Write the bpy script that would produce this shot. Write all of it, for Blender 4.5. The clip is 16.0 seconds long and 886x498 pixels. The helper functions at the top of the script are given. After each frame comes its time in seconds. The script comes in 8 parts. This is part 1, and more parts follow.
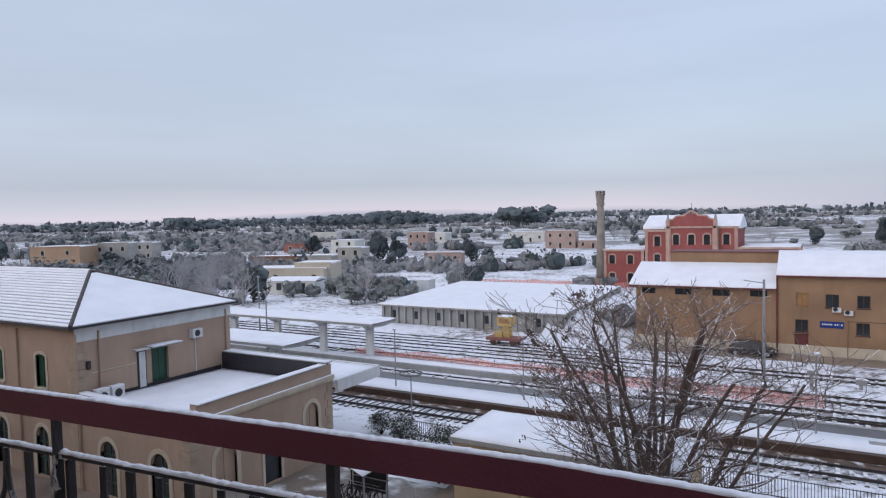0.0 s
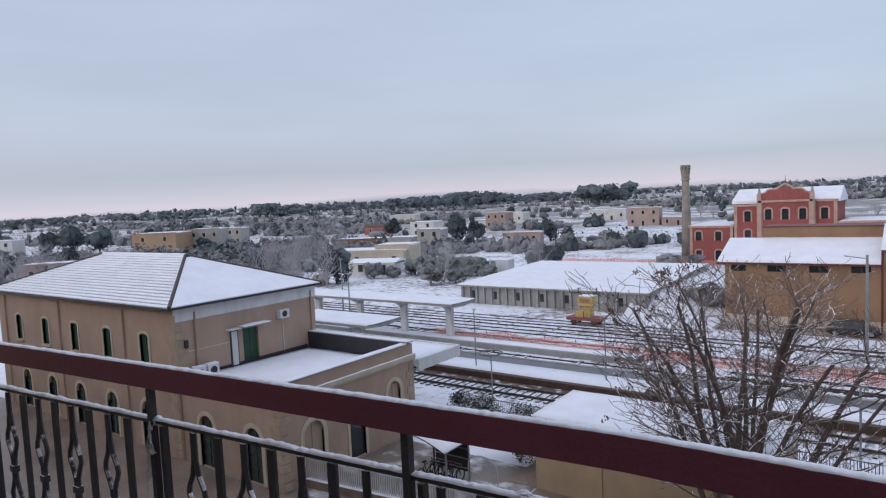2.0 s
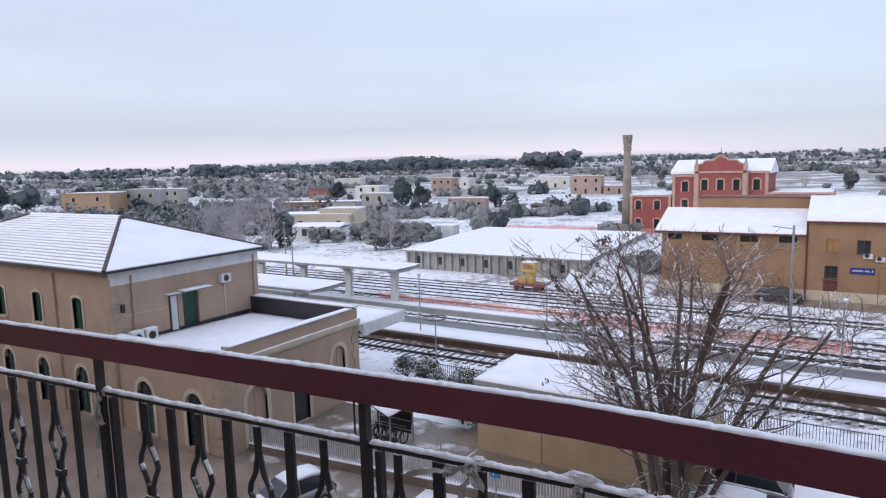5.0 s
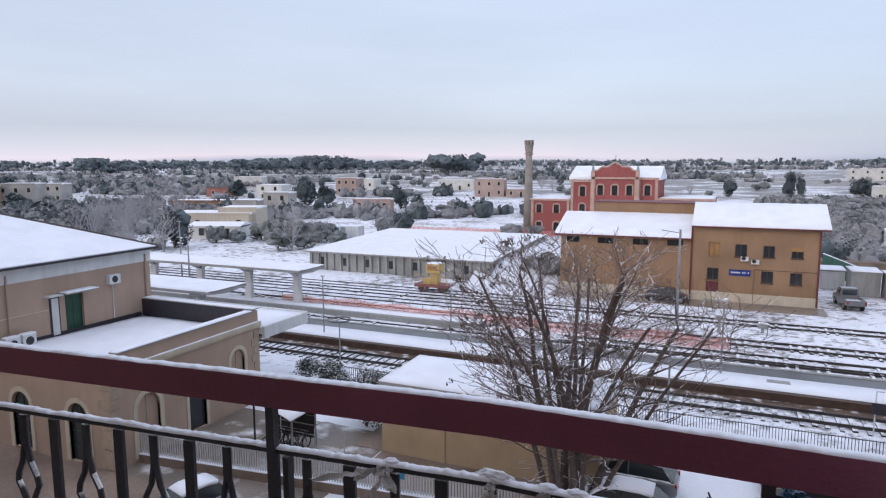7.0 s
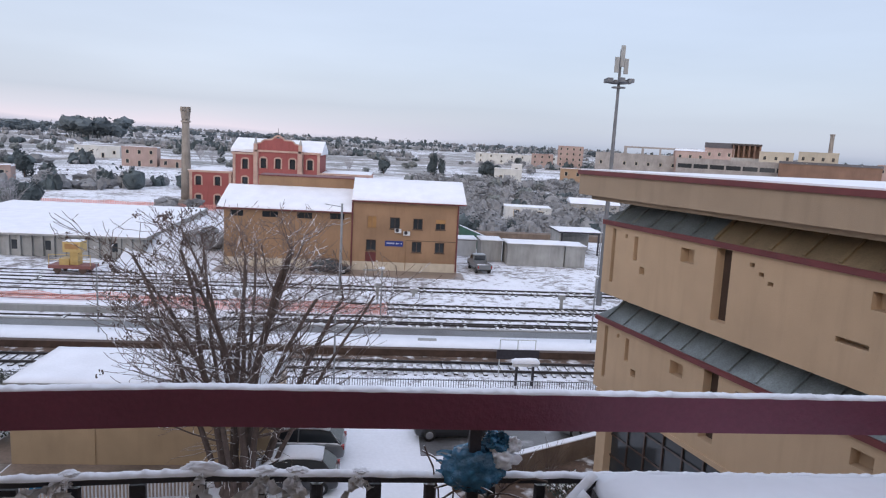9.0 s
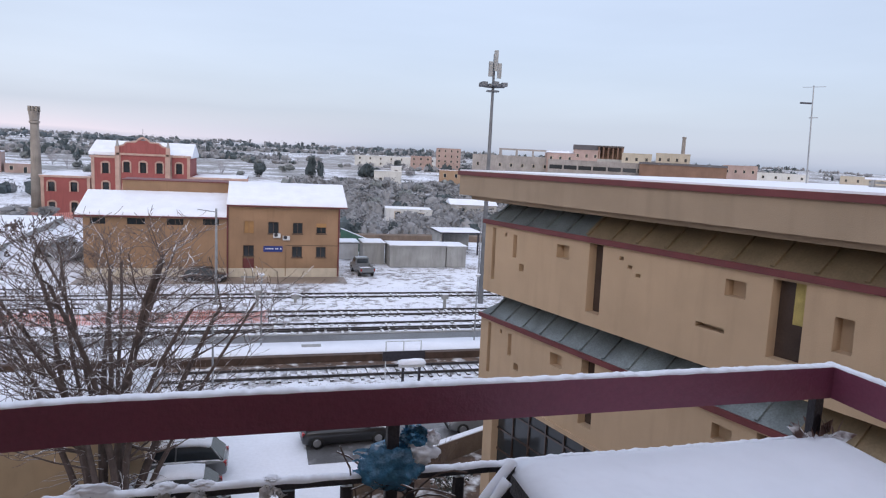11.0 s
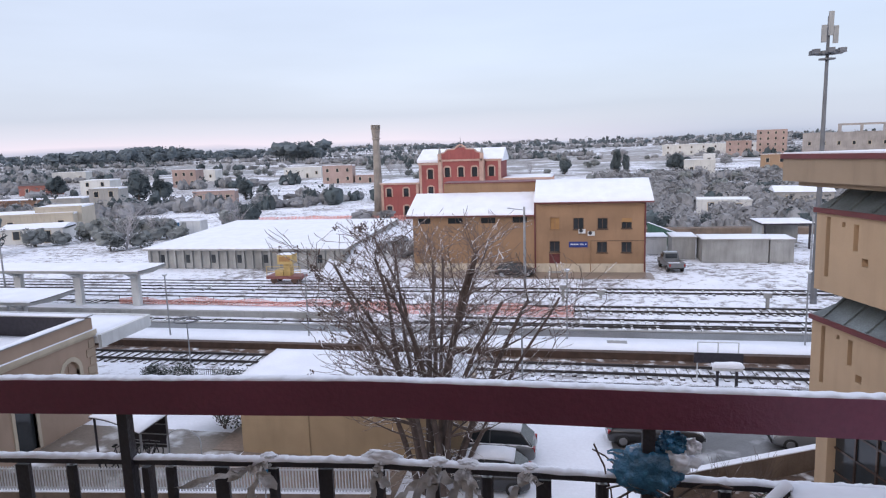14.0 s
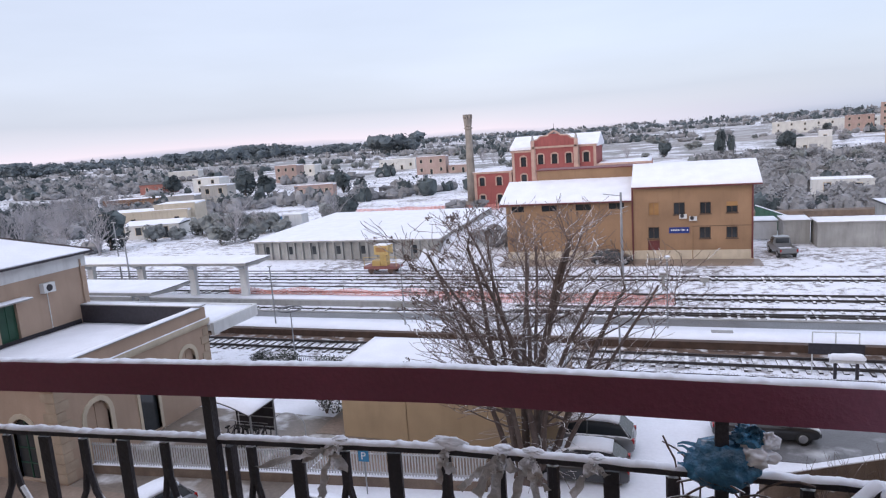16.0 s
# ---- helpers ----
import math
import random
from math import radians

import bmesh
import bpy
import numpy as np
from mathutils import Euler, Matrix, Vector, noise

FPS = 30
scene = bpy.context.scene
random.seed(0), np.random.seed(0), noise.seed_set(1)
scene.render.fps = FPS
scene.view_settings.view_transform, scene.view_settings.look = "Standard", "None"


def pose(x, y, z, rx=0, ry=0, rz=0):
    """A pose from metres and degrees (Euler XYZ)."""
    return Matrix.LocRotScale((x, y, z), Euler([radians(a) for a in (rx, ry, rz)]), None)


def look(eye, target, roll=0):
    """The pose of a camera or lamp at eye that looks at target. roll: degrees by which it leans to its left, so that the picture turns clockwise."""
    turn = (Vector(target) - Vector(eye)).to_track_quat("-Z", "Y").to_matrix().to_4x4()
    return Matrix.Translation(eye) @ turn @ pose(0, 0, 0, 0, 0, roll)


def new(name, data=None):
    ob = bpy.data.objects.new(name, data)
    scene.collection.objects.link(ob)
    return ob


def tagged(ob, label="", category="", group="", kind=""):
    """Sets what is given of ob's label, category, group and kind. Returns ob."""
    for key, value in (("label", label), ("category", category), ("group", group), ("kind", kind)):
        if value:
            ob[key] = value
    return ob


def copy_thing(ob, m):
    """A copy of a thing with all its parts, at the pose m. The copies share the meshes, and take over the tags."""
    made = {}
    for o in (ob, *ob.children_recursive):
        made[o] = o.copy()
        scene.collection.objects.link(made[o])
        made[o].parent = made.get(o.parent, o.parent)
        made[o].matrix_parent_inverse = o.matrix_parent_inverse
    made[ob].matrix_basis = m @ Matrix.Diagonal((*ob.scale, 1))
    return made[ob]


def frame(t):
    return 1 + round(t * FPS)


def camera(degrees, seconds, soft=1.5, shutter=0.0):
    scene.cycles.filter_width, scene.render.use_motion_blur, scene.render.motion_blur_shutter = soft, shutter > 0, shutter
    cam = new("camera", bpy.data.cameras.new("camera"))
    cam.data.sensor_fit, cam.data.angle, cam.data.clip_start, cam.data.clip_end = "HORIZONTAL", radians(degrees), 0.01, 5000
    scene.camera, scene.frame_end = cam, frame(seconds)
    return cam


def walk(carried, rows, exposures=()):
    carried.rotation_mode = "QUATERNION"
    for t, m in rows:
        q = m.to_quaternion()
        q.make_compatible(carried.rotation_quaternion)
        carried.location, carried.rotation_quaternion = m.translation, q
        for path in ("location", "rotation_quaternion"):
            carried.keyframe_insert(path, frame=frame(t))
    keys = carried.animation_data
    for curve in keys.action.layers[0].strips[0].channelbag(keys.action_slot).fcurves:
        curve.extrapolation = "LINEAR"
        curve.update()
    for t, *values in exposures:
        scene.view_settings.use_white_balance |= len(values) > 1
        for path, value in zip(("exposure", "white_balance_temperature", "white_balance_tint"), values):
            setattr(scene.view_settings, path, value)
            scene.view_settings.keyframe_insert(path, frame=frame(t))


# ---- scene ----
cam = camera(67.8, 16.0, 1.2)
EYE = 14.0  # above the railway ground
# seconds, shift of the eye in metres (x, y, z), yaw, pitch, lean to the right
ROWS = [
    (0.0, 0.097, -0.021, 0.025, 29.78, -2.85, 1.36),
    (0.5, 0.111, 0.001, 0.014, 34.85, -1.69, 2.02),
    (1.0, 0.111, 0.009, 0.003, 38.02, -1.77, 2.36),
    (1.5, 0.111, 0.009, -0.002, 37.49, -2.83, 2.57),
    (2.0, 0.108, 0.008, -0.007, 36.66, -4.29, 2.74),
    (2.5, 0.110, -0.014, 0.007, 30.21, -5.56, 0.75),
    (3.0, 0.093, -0.024, 0.010, 27.35, -10.79, -0.20),
    (3.5, 0.072, -0.016, 0.010, 29.94, -10.24, 0.56),
    (3.7, 0.072, -0.017, 0.011, 31.17, -9.64, 1.02),
    (5.8, 0.100, -0.038, 0.025, 31.49, -6.90, 1.95),
    (6.0, 0.100, -0.036, 0.025, 30.07, -7.19, 1.50),
    (6.5, 0.084, -0.029, 0.020, 27.84, -7.03, 1.17),
    (7.0, 0.061, -0.025, 0.012, 23.66, -7.51, 0.16),
    (7.5, 0.030, -0.015, 0.014, 17.24, -8.40, -0.55),
    (8.0, -0.002, -0.010, -0.004, 10.30, -9.53, -0.70),
    (8.5, -0.035, -0.002, -0.006, 2.55, -9.41, -1.34),
    (9.0, -0.064, 0.028, -0.017, -5.28, -9.05, -3.01),
    (9.5, -0.082, 0.065, -0.027, -11.06, -8.22, -2.90),
    (9.7, -0.095, 0.072, -0.032, -13.67, -7.28, -2.38),
    (11.8, -0.124, 0.076, -0.058, -15.73, -9.35, -3.03),
    (12.0, -0.124, 0.064, -0.052, -14.33, -9.62, -2.39),
    (12.5, -0.122, 0.044, -0.045, -8.16, -9.02, -0.38),
    (13.0, -0.091, 0.020, -0.035, -1.84, -9.67, 0.26),
    (13.5, -0.052, 0.019, -0.036, 4.29, -9.95, 0.95),
    (14.0, -0.010, 0.029, -0.034, 10.83, -8.97, 1.84),
    (14.5, 0.012, 0.033, -0.033, 15.09, -8.78, 2.42),
    (15.0, 0.039, 0.036, -0.035, 17.32, -8.57, 3.55),
    (15.5, 0.055, 0.048, -0.037, 17.95, -9.42, 3.40),
    (16.0, 0.062, 0.049, -0.041, 19.16, -9.50, 4.05),
]
EXPOSURES = [(0.0, -0.32, 6200, 15), (1.0, -0.34, 6200, 15), (2.0, -0.40, 6200, 16), (2.5, -0.12, 6220, 15), (3.0, -0.07, 6230, 15), (3.5, 0.03, 6250, 16), (6.5, -0.08, 6250, 16), (8.0, -0.10, 6300, 16), (12.0, -0.03, 6250, 16), (16.0, 0.06, 6350, 18)]

walk(cam, [(t, pose(x, y, EYE + z, 90 + pitch, 0, yaw) @ pose(0, 0, 0, 0, 0, -lean)) for t, x, y, z, yaw, pitch, lean in ROWS],
     EXPOSURES)

# ---- world and light: a dull overcast morning, a brighter band low over the sea ----
world = bpy.data.worlds.new("world")
scene.world = world
world.use_nodes = True
wn, wl = world.node_tree.nodes, world.node_tree.links
wn.clear()
SUN_AZ, SUN_EL = radians(205), radians(22)  # compass direction of the veiled sun
sky = wn.new("ShaderNodeTexSky")
sky.sky_type = "NISHITA"
sky.sun_disc = False
sky.sun_elevation, sky.sun_rotation = SUN_EL, SUN_AZ
sky.air_density, sky.dust_density = 1.0, 3.0
coord = wn.new("ShaderNodeTexCoord")
sep = wn.new("ShaderNodeSeparateXYZ")
wl.new(coord.outputs["Generated"], sep.inputs[0])
stretch = wn.new("ShaderNodeMapping")
stretch.inputs["Scale"].default_value = (1.2, 1.2, 7.0)
wl.new(coord.outputs["Generated"], stretch.inputs[0])
cloud = wn.new("ShaderNodeTexNoise")
cloud.inputs["Scale"].default_value, cloud.inputs["Detail"].default_value = 1.6, 5.0
wl.new(stretch.outputs[0], cloud.inputs["Vector"])
warp = wn.new("ShaderNodeMath")
warp.operation = "MULTIPLY_ADD"
warp.inputs[1].default_value = 0.05
wl.new(cloud.outputs["Fac"], warp.inputs[0])
wl.new(sep.outputs["Z"], warp.inputs[2])
ramp = wn.new("ShaderNodeValToRGB")
haze_ramp = wn.new("ShaderNodeValToRGB")
HIGH = [(0.42, (0.59, 0.67, 0.76)), (0.65, (0.86, 0.94, 1.06)), (1.0, (0.98, 1.04, 1.18))]  # an overcast sky is brightest overhead
west = [(0.0, (0.42, 0.49, 0.60)), (0.022, (0.46, 0.52, 0.64)), (0.030, (0.92, 0.85, 0.91)), (0.048, (0.74, 0.76, 0.83)),
        (0.075, (0.555, 0.615, 0.70)), (0.16, (0.585, 0.655, 0.745))] + HIGH
east = [(0.0, (0.40, 0.47, 0.58)), (0.020, (0.44, 0.51, 0.62)), (0.032, (0.56, 0.62, 0.72)), (0.050, (0.56, 0.63, 0.72)),
        (0.075, (0.505, 0.575, 0.675)), (0.16, (0.51, 0.58, 0.675))] + HIGH
for r, stops in ((ramp, west), (haze_ramp, east)):
    while len(r.color_ramp.elements) < len(stops):
        r.color_ramp.elements.new(0.5)
    for e, (p, c) in zip(r.color_ramp.elements, stops):
        e.position, e.color = p, (*c, 1)
    wl.new(warp.outputs[0], r.inputs[0])
side = wn.new("ShaderNodeMapRange")
side.inputs["From Min"].default_value, side.inputs["From Max"].default_value = -0.25, 0.22
wl.new(sep.outputs["X"], side.inputs["Value"])
sides = wn.new("ShaderNodeMix")
sides.data_type = "RGBA"
wl.new(side.outputs[0], sides.inputs["Factor"])
wl.new(ramp.outputs[0], sides.inputs["A"])
wl.new(haze_ramp.outputs[0], sides.inputs["B"])
cloud_mix = wn.new("ShaderNodeMix")
cloud_mix.data_type, cloud_mix.blend_type = "RGBA", "MULTIPLY"
cloud_mix.inputs["Factor"].default_value = 1.0
shade = wn.new("ShaderNodeMapRange")
shade.inputs["To Min"].default_value, shade.inputs["To Max"].default_value = 0.84, 1.14
wl.new(cloud.outputs["Fac"], shade.inputs["Value"])
wl.new(sides.outputs["Result"], cloud_mix.inputs["A"])
wl.new(shade.outputs[0], cloud_mix.inputs["B"])
overcast = wn.new("ShaderNodeBackground")
overcast.inputs["Strength"].default_value = 0.98
wl.new(cloud_mix.outputs["Result"], overcast.inputs[0])
clear = wn.new("ShaderNodeBackground")
clear.inputs["Strength"].default_value = 0.05
wl.new(sky.outputs[0], clear.inputs[0])
both = wn.new("ShaderNodeAddShader")
wl.new(overcast.outputs[0], both.inputs[0])
wl.new(clear.outputs[0], both.inputs[1])
world_out = wn.new("ShaderNodeOutputWorld")
wl.new(both.outputs[0], world_out.inputs[0])
sun_data = bpy.data.lights.new("sun", "SUN")
sun_data.energy, sun_data.angle, sun_data.color = 0.5, radians(40), (1.0, 0.93, 0.88)
sun = new("sun", sun_data)
sun.matrix_world = look((0, 0, 60), (-60 * math.sin(SUN_AZ), -60 * math.cos(SUN_AZ), 60 - 60 * math.tan(SUN_EL)))

# ---- materials ----


def material(name, color, rough=0.8, var=0.18, scale=3.0, bump=0.3, fine=40.0, metal=0.0, snow=0.0, island=0.0, snow_scale=2.5, stain=0.0, per_object=0.0):
    """A procedural surface: base colour with broad blotches and fine grain, relief, and, where asked for, snow lying on what faces up."""
    m = bpy.data.materials.new(name)
    m.use_nodes = True
    n, l = m.node_tree.nodes, m.node_tree.links
    bsdf = n["Principled BSDF"]
    geo = n.new("ShaderNodeNewGeometry")
    big = n.new("ShaderNodeTexNoise")
    big.inputs["Scale"].default_value, big.inputs["Detail"].default_value = scale, 6
    small = n.new("ShaderNodeTexNoise")
    small.inputs["Scale"].default_value, small.inputs["Detail"].default_value = fine, 3
    for tex in (big, small):
        l.new(geo.outputs["Position"], tex.inputs["Vector"])
    value = n.new("ShaderNodeMapRange")
    value.inputs["From Min"].default_value, value.inputs["From Max"].default_value = 0.3, 0.7
    value.inputs["To Min"].default_value, value.inputs["To Max"].default_value = 1 - var, 1 + var
    l.new(big.outputs["Fac"], value.inputs["Value"])
    value2 = n.new("ShaderNodeMapRange")
    value2.inputs["From Min"].default_value, value2.inputs["From Max"].default_value = 0.3, 0.7
    value2.inputs["To Min"].default_value, value2.inputs["To Max"].default_value = 1 - var * 0.5, 1 + var * 0.5
    l.new(small.outputs["Fac"], value2.inputs["Value"])
    mul = n.new("ShaderNodeMath")
    mul.operation = "MULTIPLY"
    l.new(value.outputs[0], mul.inputs[0])
    l.new(value2.outputs[0], mul.inputs[1])
    last = mul.outputs[0]
    if island or per_object:
        pick = n.new("ShaderNodeMapRange")
        pick.inputs["To Min"].default_value, pick.inputs["To Max"].default_value = 1 - (island or per_object), 1 + (island or per_object)
        if island:
            l.new(geo.outputs["Random Per Island"], pick.inputs["Value"])
        else:
            info = n.new("ShaderNodeObjectInfo")
            l.new(info.outputs["Random"], pick.inputs["Value"])
        mul2 = n.new("ShaderNodeMath")
        mul2.operation = "MULTIPLY"
        l.new(last, mul2.inputs[0])
        l.new(pick.outputs[0], mul2.inputs[1])
        last = mul2.outputs[0]
    tint = n.new("ShaderNodeMix")
    tint.data_type, tint.blend_type = "RGBA", "MULTIPLY"
    tint.inputs["Factor"].default_value = 1.0
    tint.inputs["A"].default_value = (*color, 1)
    l.new(last, tint.inputs["B"])
    out = tint.outputs["Result"]
    if stain:
        # rain streaks: noise drawn out along the height
        draw = n.new("ShaderNodeMapping")
        draw.inputs["Scale"].default_value = (2.2, 2.2, 0.28)
        l.new(geo.outputs["Position"], draw.inputs[0])
        streak = n.new("ShaderNodeTexNoise")
        streak.inputs["Scale"].default_value, streak.inputs["Detail"].default_value = 1.3, 7
        l.new(draw.outputs[0], streak.inputs["Vector"])
        amount = n.new("ShaderNodeMapRange")
        amount.inputs["From Min"].default_value, amount.inputs["From Max"].default_value = 0.5, 0.75
        amount.inputs["To Max"].default_value = stain
        l.new(streak.outputs["Fac"], amount.inputs["Value"])
        dirt = n.new("ShaderNodeMix")
        dirt.data_type = "RGBA"
        l.new(amount.outputs[0], dirt.inputs["Factor"])
        l.new(out, dirt.inputs["A"])
        dirt.inputs["B"].default_value = (*[c * 0.45 for c in color], 1)
        out = dirt.outputs["Result"]
    rough_in = None
    if snow:
        up = n.new("ShaderNodeSeparateXYZ")
        l.new(geo.outputs["Normal"], up.inputs[0])
        patch = n.new("ShaderNodeTexNoise")
        patch.inputs["Scale"].default_value, patch.inputs["Detail"].default_value = snow_scale, 5
        l.new(geo.outputs["Position"], patch.inputs["Vector"])
        add = n.new("ShaderNodeMath")
        add.operation = "MULTIPLY_ADD"
        add.inputs[1].default_value = 1.2
        l.new(patch.outputs["Fac"], add.inputs[0])
        l.new(up.outputs["Z"], add.inputs[2])
        cover = n.new("ShaderNodeMapRange")
        cover.inputs["From Min"].default_value, cover.inputs["From Max"].default_value = 1.75 - snow, 1.95 - snow
        l.new(add.outputs[0], cover.inputs["Value"])
        lay = n.new("ShaderNodeMix")
        lay.data_type = "RGBA"
        l.new(cover.outputs[0], lay.inputs["Factor"])
        l.new(out, lay.inputs["A"])
        lay.inputs["B"].default_value = (0.80, 0.81, 0.83, 1)
        out = lay.outputs["Result"]
    l.new(out, bsdf.inputs["Base Color"])
    bsdf.inputs["Roughness"].default_value, bsdf.inputs["Metallic"].default_value = rough, metal
    if bump:
        relief = n.new("ShaderNodeBump")
        relief.inputs["Strength"].default_value, relief.inputs["Distance"].default_value = bump, 0.02
        l.new(small.outputs["Fac"], relief.inputs["Height"])
        l.new(relief.outputs[0], bsdf.inputs["Normal"])
    return m


def glass(name, color=(0.03, 0.035, 0.04), rough=0.08):
    m = material(name, color, rough, 0.1, 2, 0)
    m.node_tree.nodes["Principled BSDF"].inputs["Specular IOR Level"].default_value = 0.5
    return m


SNOW = material("snow", (0.785, 0.805, 0.86), 0.65, 0.05, 0.7, 0.35, 9)
SNOW_DIRTY = material("trodden_snow", (0.66, 0.67, 0.70), 0.6, 0.22, 0.5, 0.5, 5)
VILLA_TRIM = material("rose_trim", (0.44, 0.30, 0.245), 0.85, 0.14, 1.0, 0.3, 30, stain=0.25)
TAN = material("ochre_plaster", (0.385, 0.283, 0.215), 0.9, 0.12, 0.4, 0.3, 30, stain=0.12)
BROWN = material("orange_plaster", (0.292, 0.180, 0.106), 0.9, 0.16, 0.35, 0.3, 30, stain=0.18)
RED = material("red_plaster", (0.29, 0.085, 0.078), 0.9, 0.13, 0.3, 0.2, 20, stain=0.35)
PALE = material("pale_trim", (0.52, 0.45, 0.35), 0.85, 0.12, 1.0, 0.3, 30, stain=0.25)
FASCIA = material("sand_fascia", (0.325, 0.245, 0.172), 0.9, 0.08, 0.7, 0.4, 60, stain=0.2)
SLOT_YELLOW = material("yellow_inner_wall", (0.46, 0.36, 0.12), 0.8, 0.25, 3, 0.1)
SLOT_GLASS = material("brown_tinted_glass", (0.060, 0.042, 0.036), 0.12, 0.3, 0.8, 0)
RB_WALL = material("sand_render", (0.455, 0.325, 0.210), 0.9, 0.06, 0.7, 0.4, 60, stain=0.15)
RB_TRIM = material("dark_red_metal", (0.135, 0.032, 0.033), 0.55, 0.15, 1.5, 0.1, 30)
LEAD = material("grey_sheet_metal", (0.155, 0.18, 0.185), 0.45, 0.40, 0.8, 0.1, 20, metal=0.2, stain=0.3)
SHEET_BROWN = material("brown_sheet_metal", (0.235, 0.175, 0.105), 0.5, 0.2, 0.8, 0.1, 20, metal=0.2, stain=0.3)
CONCRETE = material("concrete", (0.30, 0.30, 0.29), 0.9, 0.18, 0.6, 0.4, 20, stain=0.4)
WHITE_CONC = material("white_concrete", (0.62, 0.63, 0.63), 0.8, 0.1, 0.8, 0.2, 20, stain=0.3)
DARK_METAL = material("black_iron", (0.026, 0.023, 0.030), 0.5, 0.3, 6, 0.25, 120)
MAROON = material("maroon_paint", (0.185, 0.046, 0.080), 0.42, 0.12, 2.0, 0.12, 90, stain=0.2)
RUST = material("rusty_steel", (0.075, 0.045, 0.032), 0.7, 0.3, 2, 0.3, 40)
SLEEPER = material("wet_sleeper", (0.06, 0.052, 0.048), 0.85, 0.3, 2, 0.4, 30, snow=0.33, snow_scale=1.5, island=0.3)
BALLAST = material("rusty_ballast", (0.115, 0.075, 0.055), 0.95, 0.4, 1.5, 0.9, 14, snow=0.12, snow_scale=1.2)
WET_STREET = material("wet_paving", (0.225, 0.172, 0.138), 0.36, 0.34, 0.35, 0.5, 6)
SLUSH = material("slushy_asphalt", (0.13, 0.13, 0.135), 0.4, 0.3, 0.5, 0.4, 12, snow=0.07, snow_scale=0.30)
SLUSH_PAVING = material("slushy_paving", (0.19, 0.16, 0.135), 0.4, 0.28, 0.35, 0.5, 6, snow=0.10, snow_scale=0.55)
ASPHALT = material("wet_asphalt", (0.10, 0.10, 0.105), 0.35, 0.3, 0.5, 0.4, 25)
GREEN_DOOR = material("green_paint", (0.012, 0.060, 0.035), 0.5, 0.15, 2, 0.1, 40)
PANE = glass("window_glass")
DARK_ROOM = material("dark_interior", (0.02, 0.02, 0.022), 0.9, 0.2, 1, 0)
BARK = material("bark", (0.105, 0.078, 0.068), 0.9, 0.3, 3, 0.5, 40, snow=0.36, snow_scale=5)
TWIG = material("twig_bark", (0.145, 0.108, 0.095), 0.9, 0.3, 3, 0.3, 40, snow=0.44, snow_scale=6)
FAR_TWIG = material("frosted_far_twigs", (0.34, 0.33, 0.345), 0.9, 0.2, 0.4, 0.2, 20, snow=0.25, snow_scale=2.0)
MAST_STEEL = material("weathered_mast_steel", (0.15, 0.155, 0.165), 0.6, 0.2, 1.0, 0.1, 20, metal=0.3)
GREY_METAL = material("galvanised_steel", (0.30, 0.31, 0.32), 0.5, 0.15, 2, 0.1, 40, metal=0.5)
QUOIN = material("worn_stone_quoins", (0.38, 0.30, 0.225), 0.9, 0.15, 1.5, 0.4, 30, stain=0.3)
WROUGHT = material("snowy_wrought_iron", (0.030, 0.027, 0.034), 0.5, 0.3, 6, 0.25, 120, snow=0.78, snow_scale=14)

# ---- building helpers ----
PLACE = {}


def thing(name, at=(0, 0, 0), label="", category="", group="", kind="", turn=0.0):
    ob = new(name)
    ob.empty_display_size = 0.2
    m = pose(*at, 0, 0, turn)
    ob.matrix_basis = m
    PLACE[ob.name] = m
    return tagged(ob, label, category, group, kind)


def mesh_of(name, bm, mat, smooth=False):
    me = bpy.data.meshes.new(name)
    bm.normal_update()
    bm.to_mesh(me)
    bm.free()
    me.materials.append(mat)
    if smooth:
        for poly in me.polygons:
            poly.use_smooth = True
    return me


def part(name, bm, mat, parent, label="", smooth=False):
    """One mesh, given in world coordinates, as a part of a thing or of a part."""
    me = bm if isinstance(bm, bpy.types.Mesh) else mesh_of(name, bm, mat, smooth)
    ob = new(name, me)
    ob.parent = parent
    if parent.name in PLACE:
        ob.matrix_parent_inverse = PLACE[parent.name].inverted()
    return tagged(ob, label)


def solid(name, bm, mat, label="", category="", kind="", group="", smooth=False):
    """A thing of one mesh."""
    return tagged(new(name, mesh_of(name, bm, mat, smooth)), label, category, group, kind)


def box(bm, x0, x1, y0, y1, z0, z1):
    v = [bm.verts.new((x, y, z)) for z in (z0, z1) for y in (y0, y1) for x in (x0, x1)]
    for f in ((0, 2, 3, 1), (4, 5, 7, 6), (0, 1, 5, 4), (2, 6, 7, 3), (0, 4, 6, 2), (1, 3, 7, 5)):
        bm.faces.new([v[i] for i in f])
    return bm


def boxes(*rows):
    bm = bmesh.new()
    for r in rows:
        box(bm, *r)
    return bm


def rod(bm, p, q, r0, r1=None, n=8):
    """A tapered round bar from p to q."""
    r1 = r0 if r1 is None else r1
    p, q = Vector(p), Vector(q)
    d = (q - p).normalized()
    a = d.orthogonal().normalized()
    b = d.cross(a)
    rings = []
    for c, r in ((p, r0), (q, r1)):
        rings.append([bm.verts.new(c + (a * math.cos(2 * math.pi * i / n) + b * math.sin(2 * math.pi * i / n)) * r) for i in range(n)])
    for i in range(n):
        bm.faces.new((rings[0][i], rings[0][(i + 1) % n], rings[1][(i + 1) % n], rings[1][i]))
    bm.faces.new(rings[0][::-1])
    bm.faces.new(rings[1])
    return bm


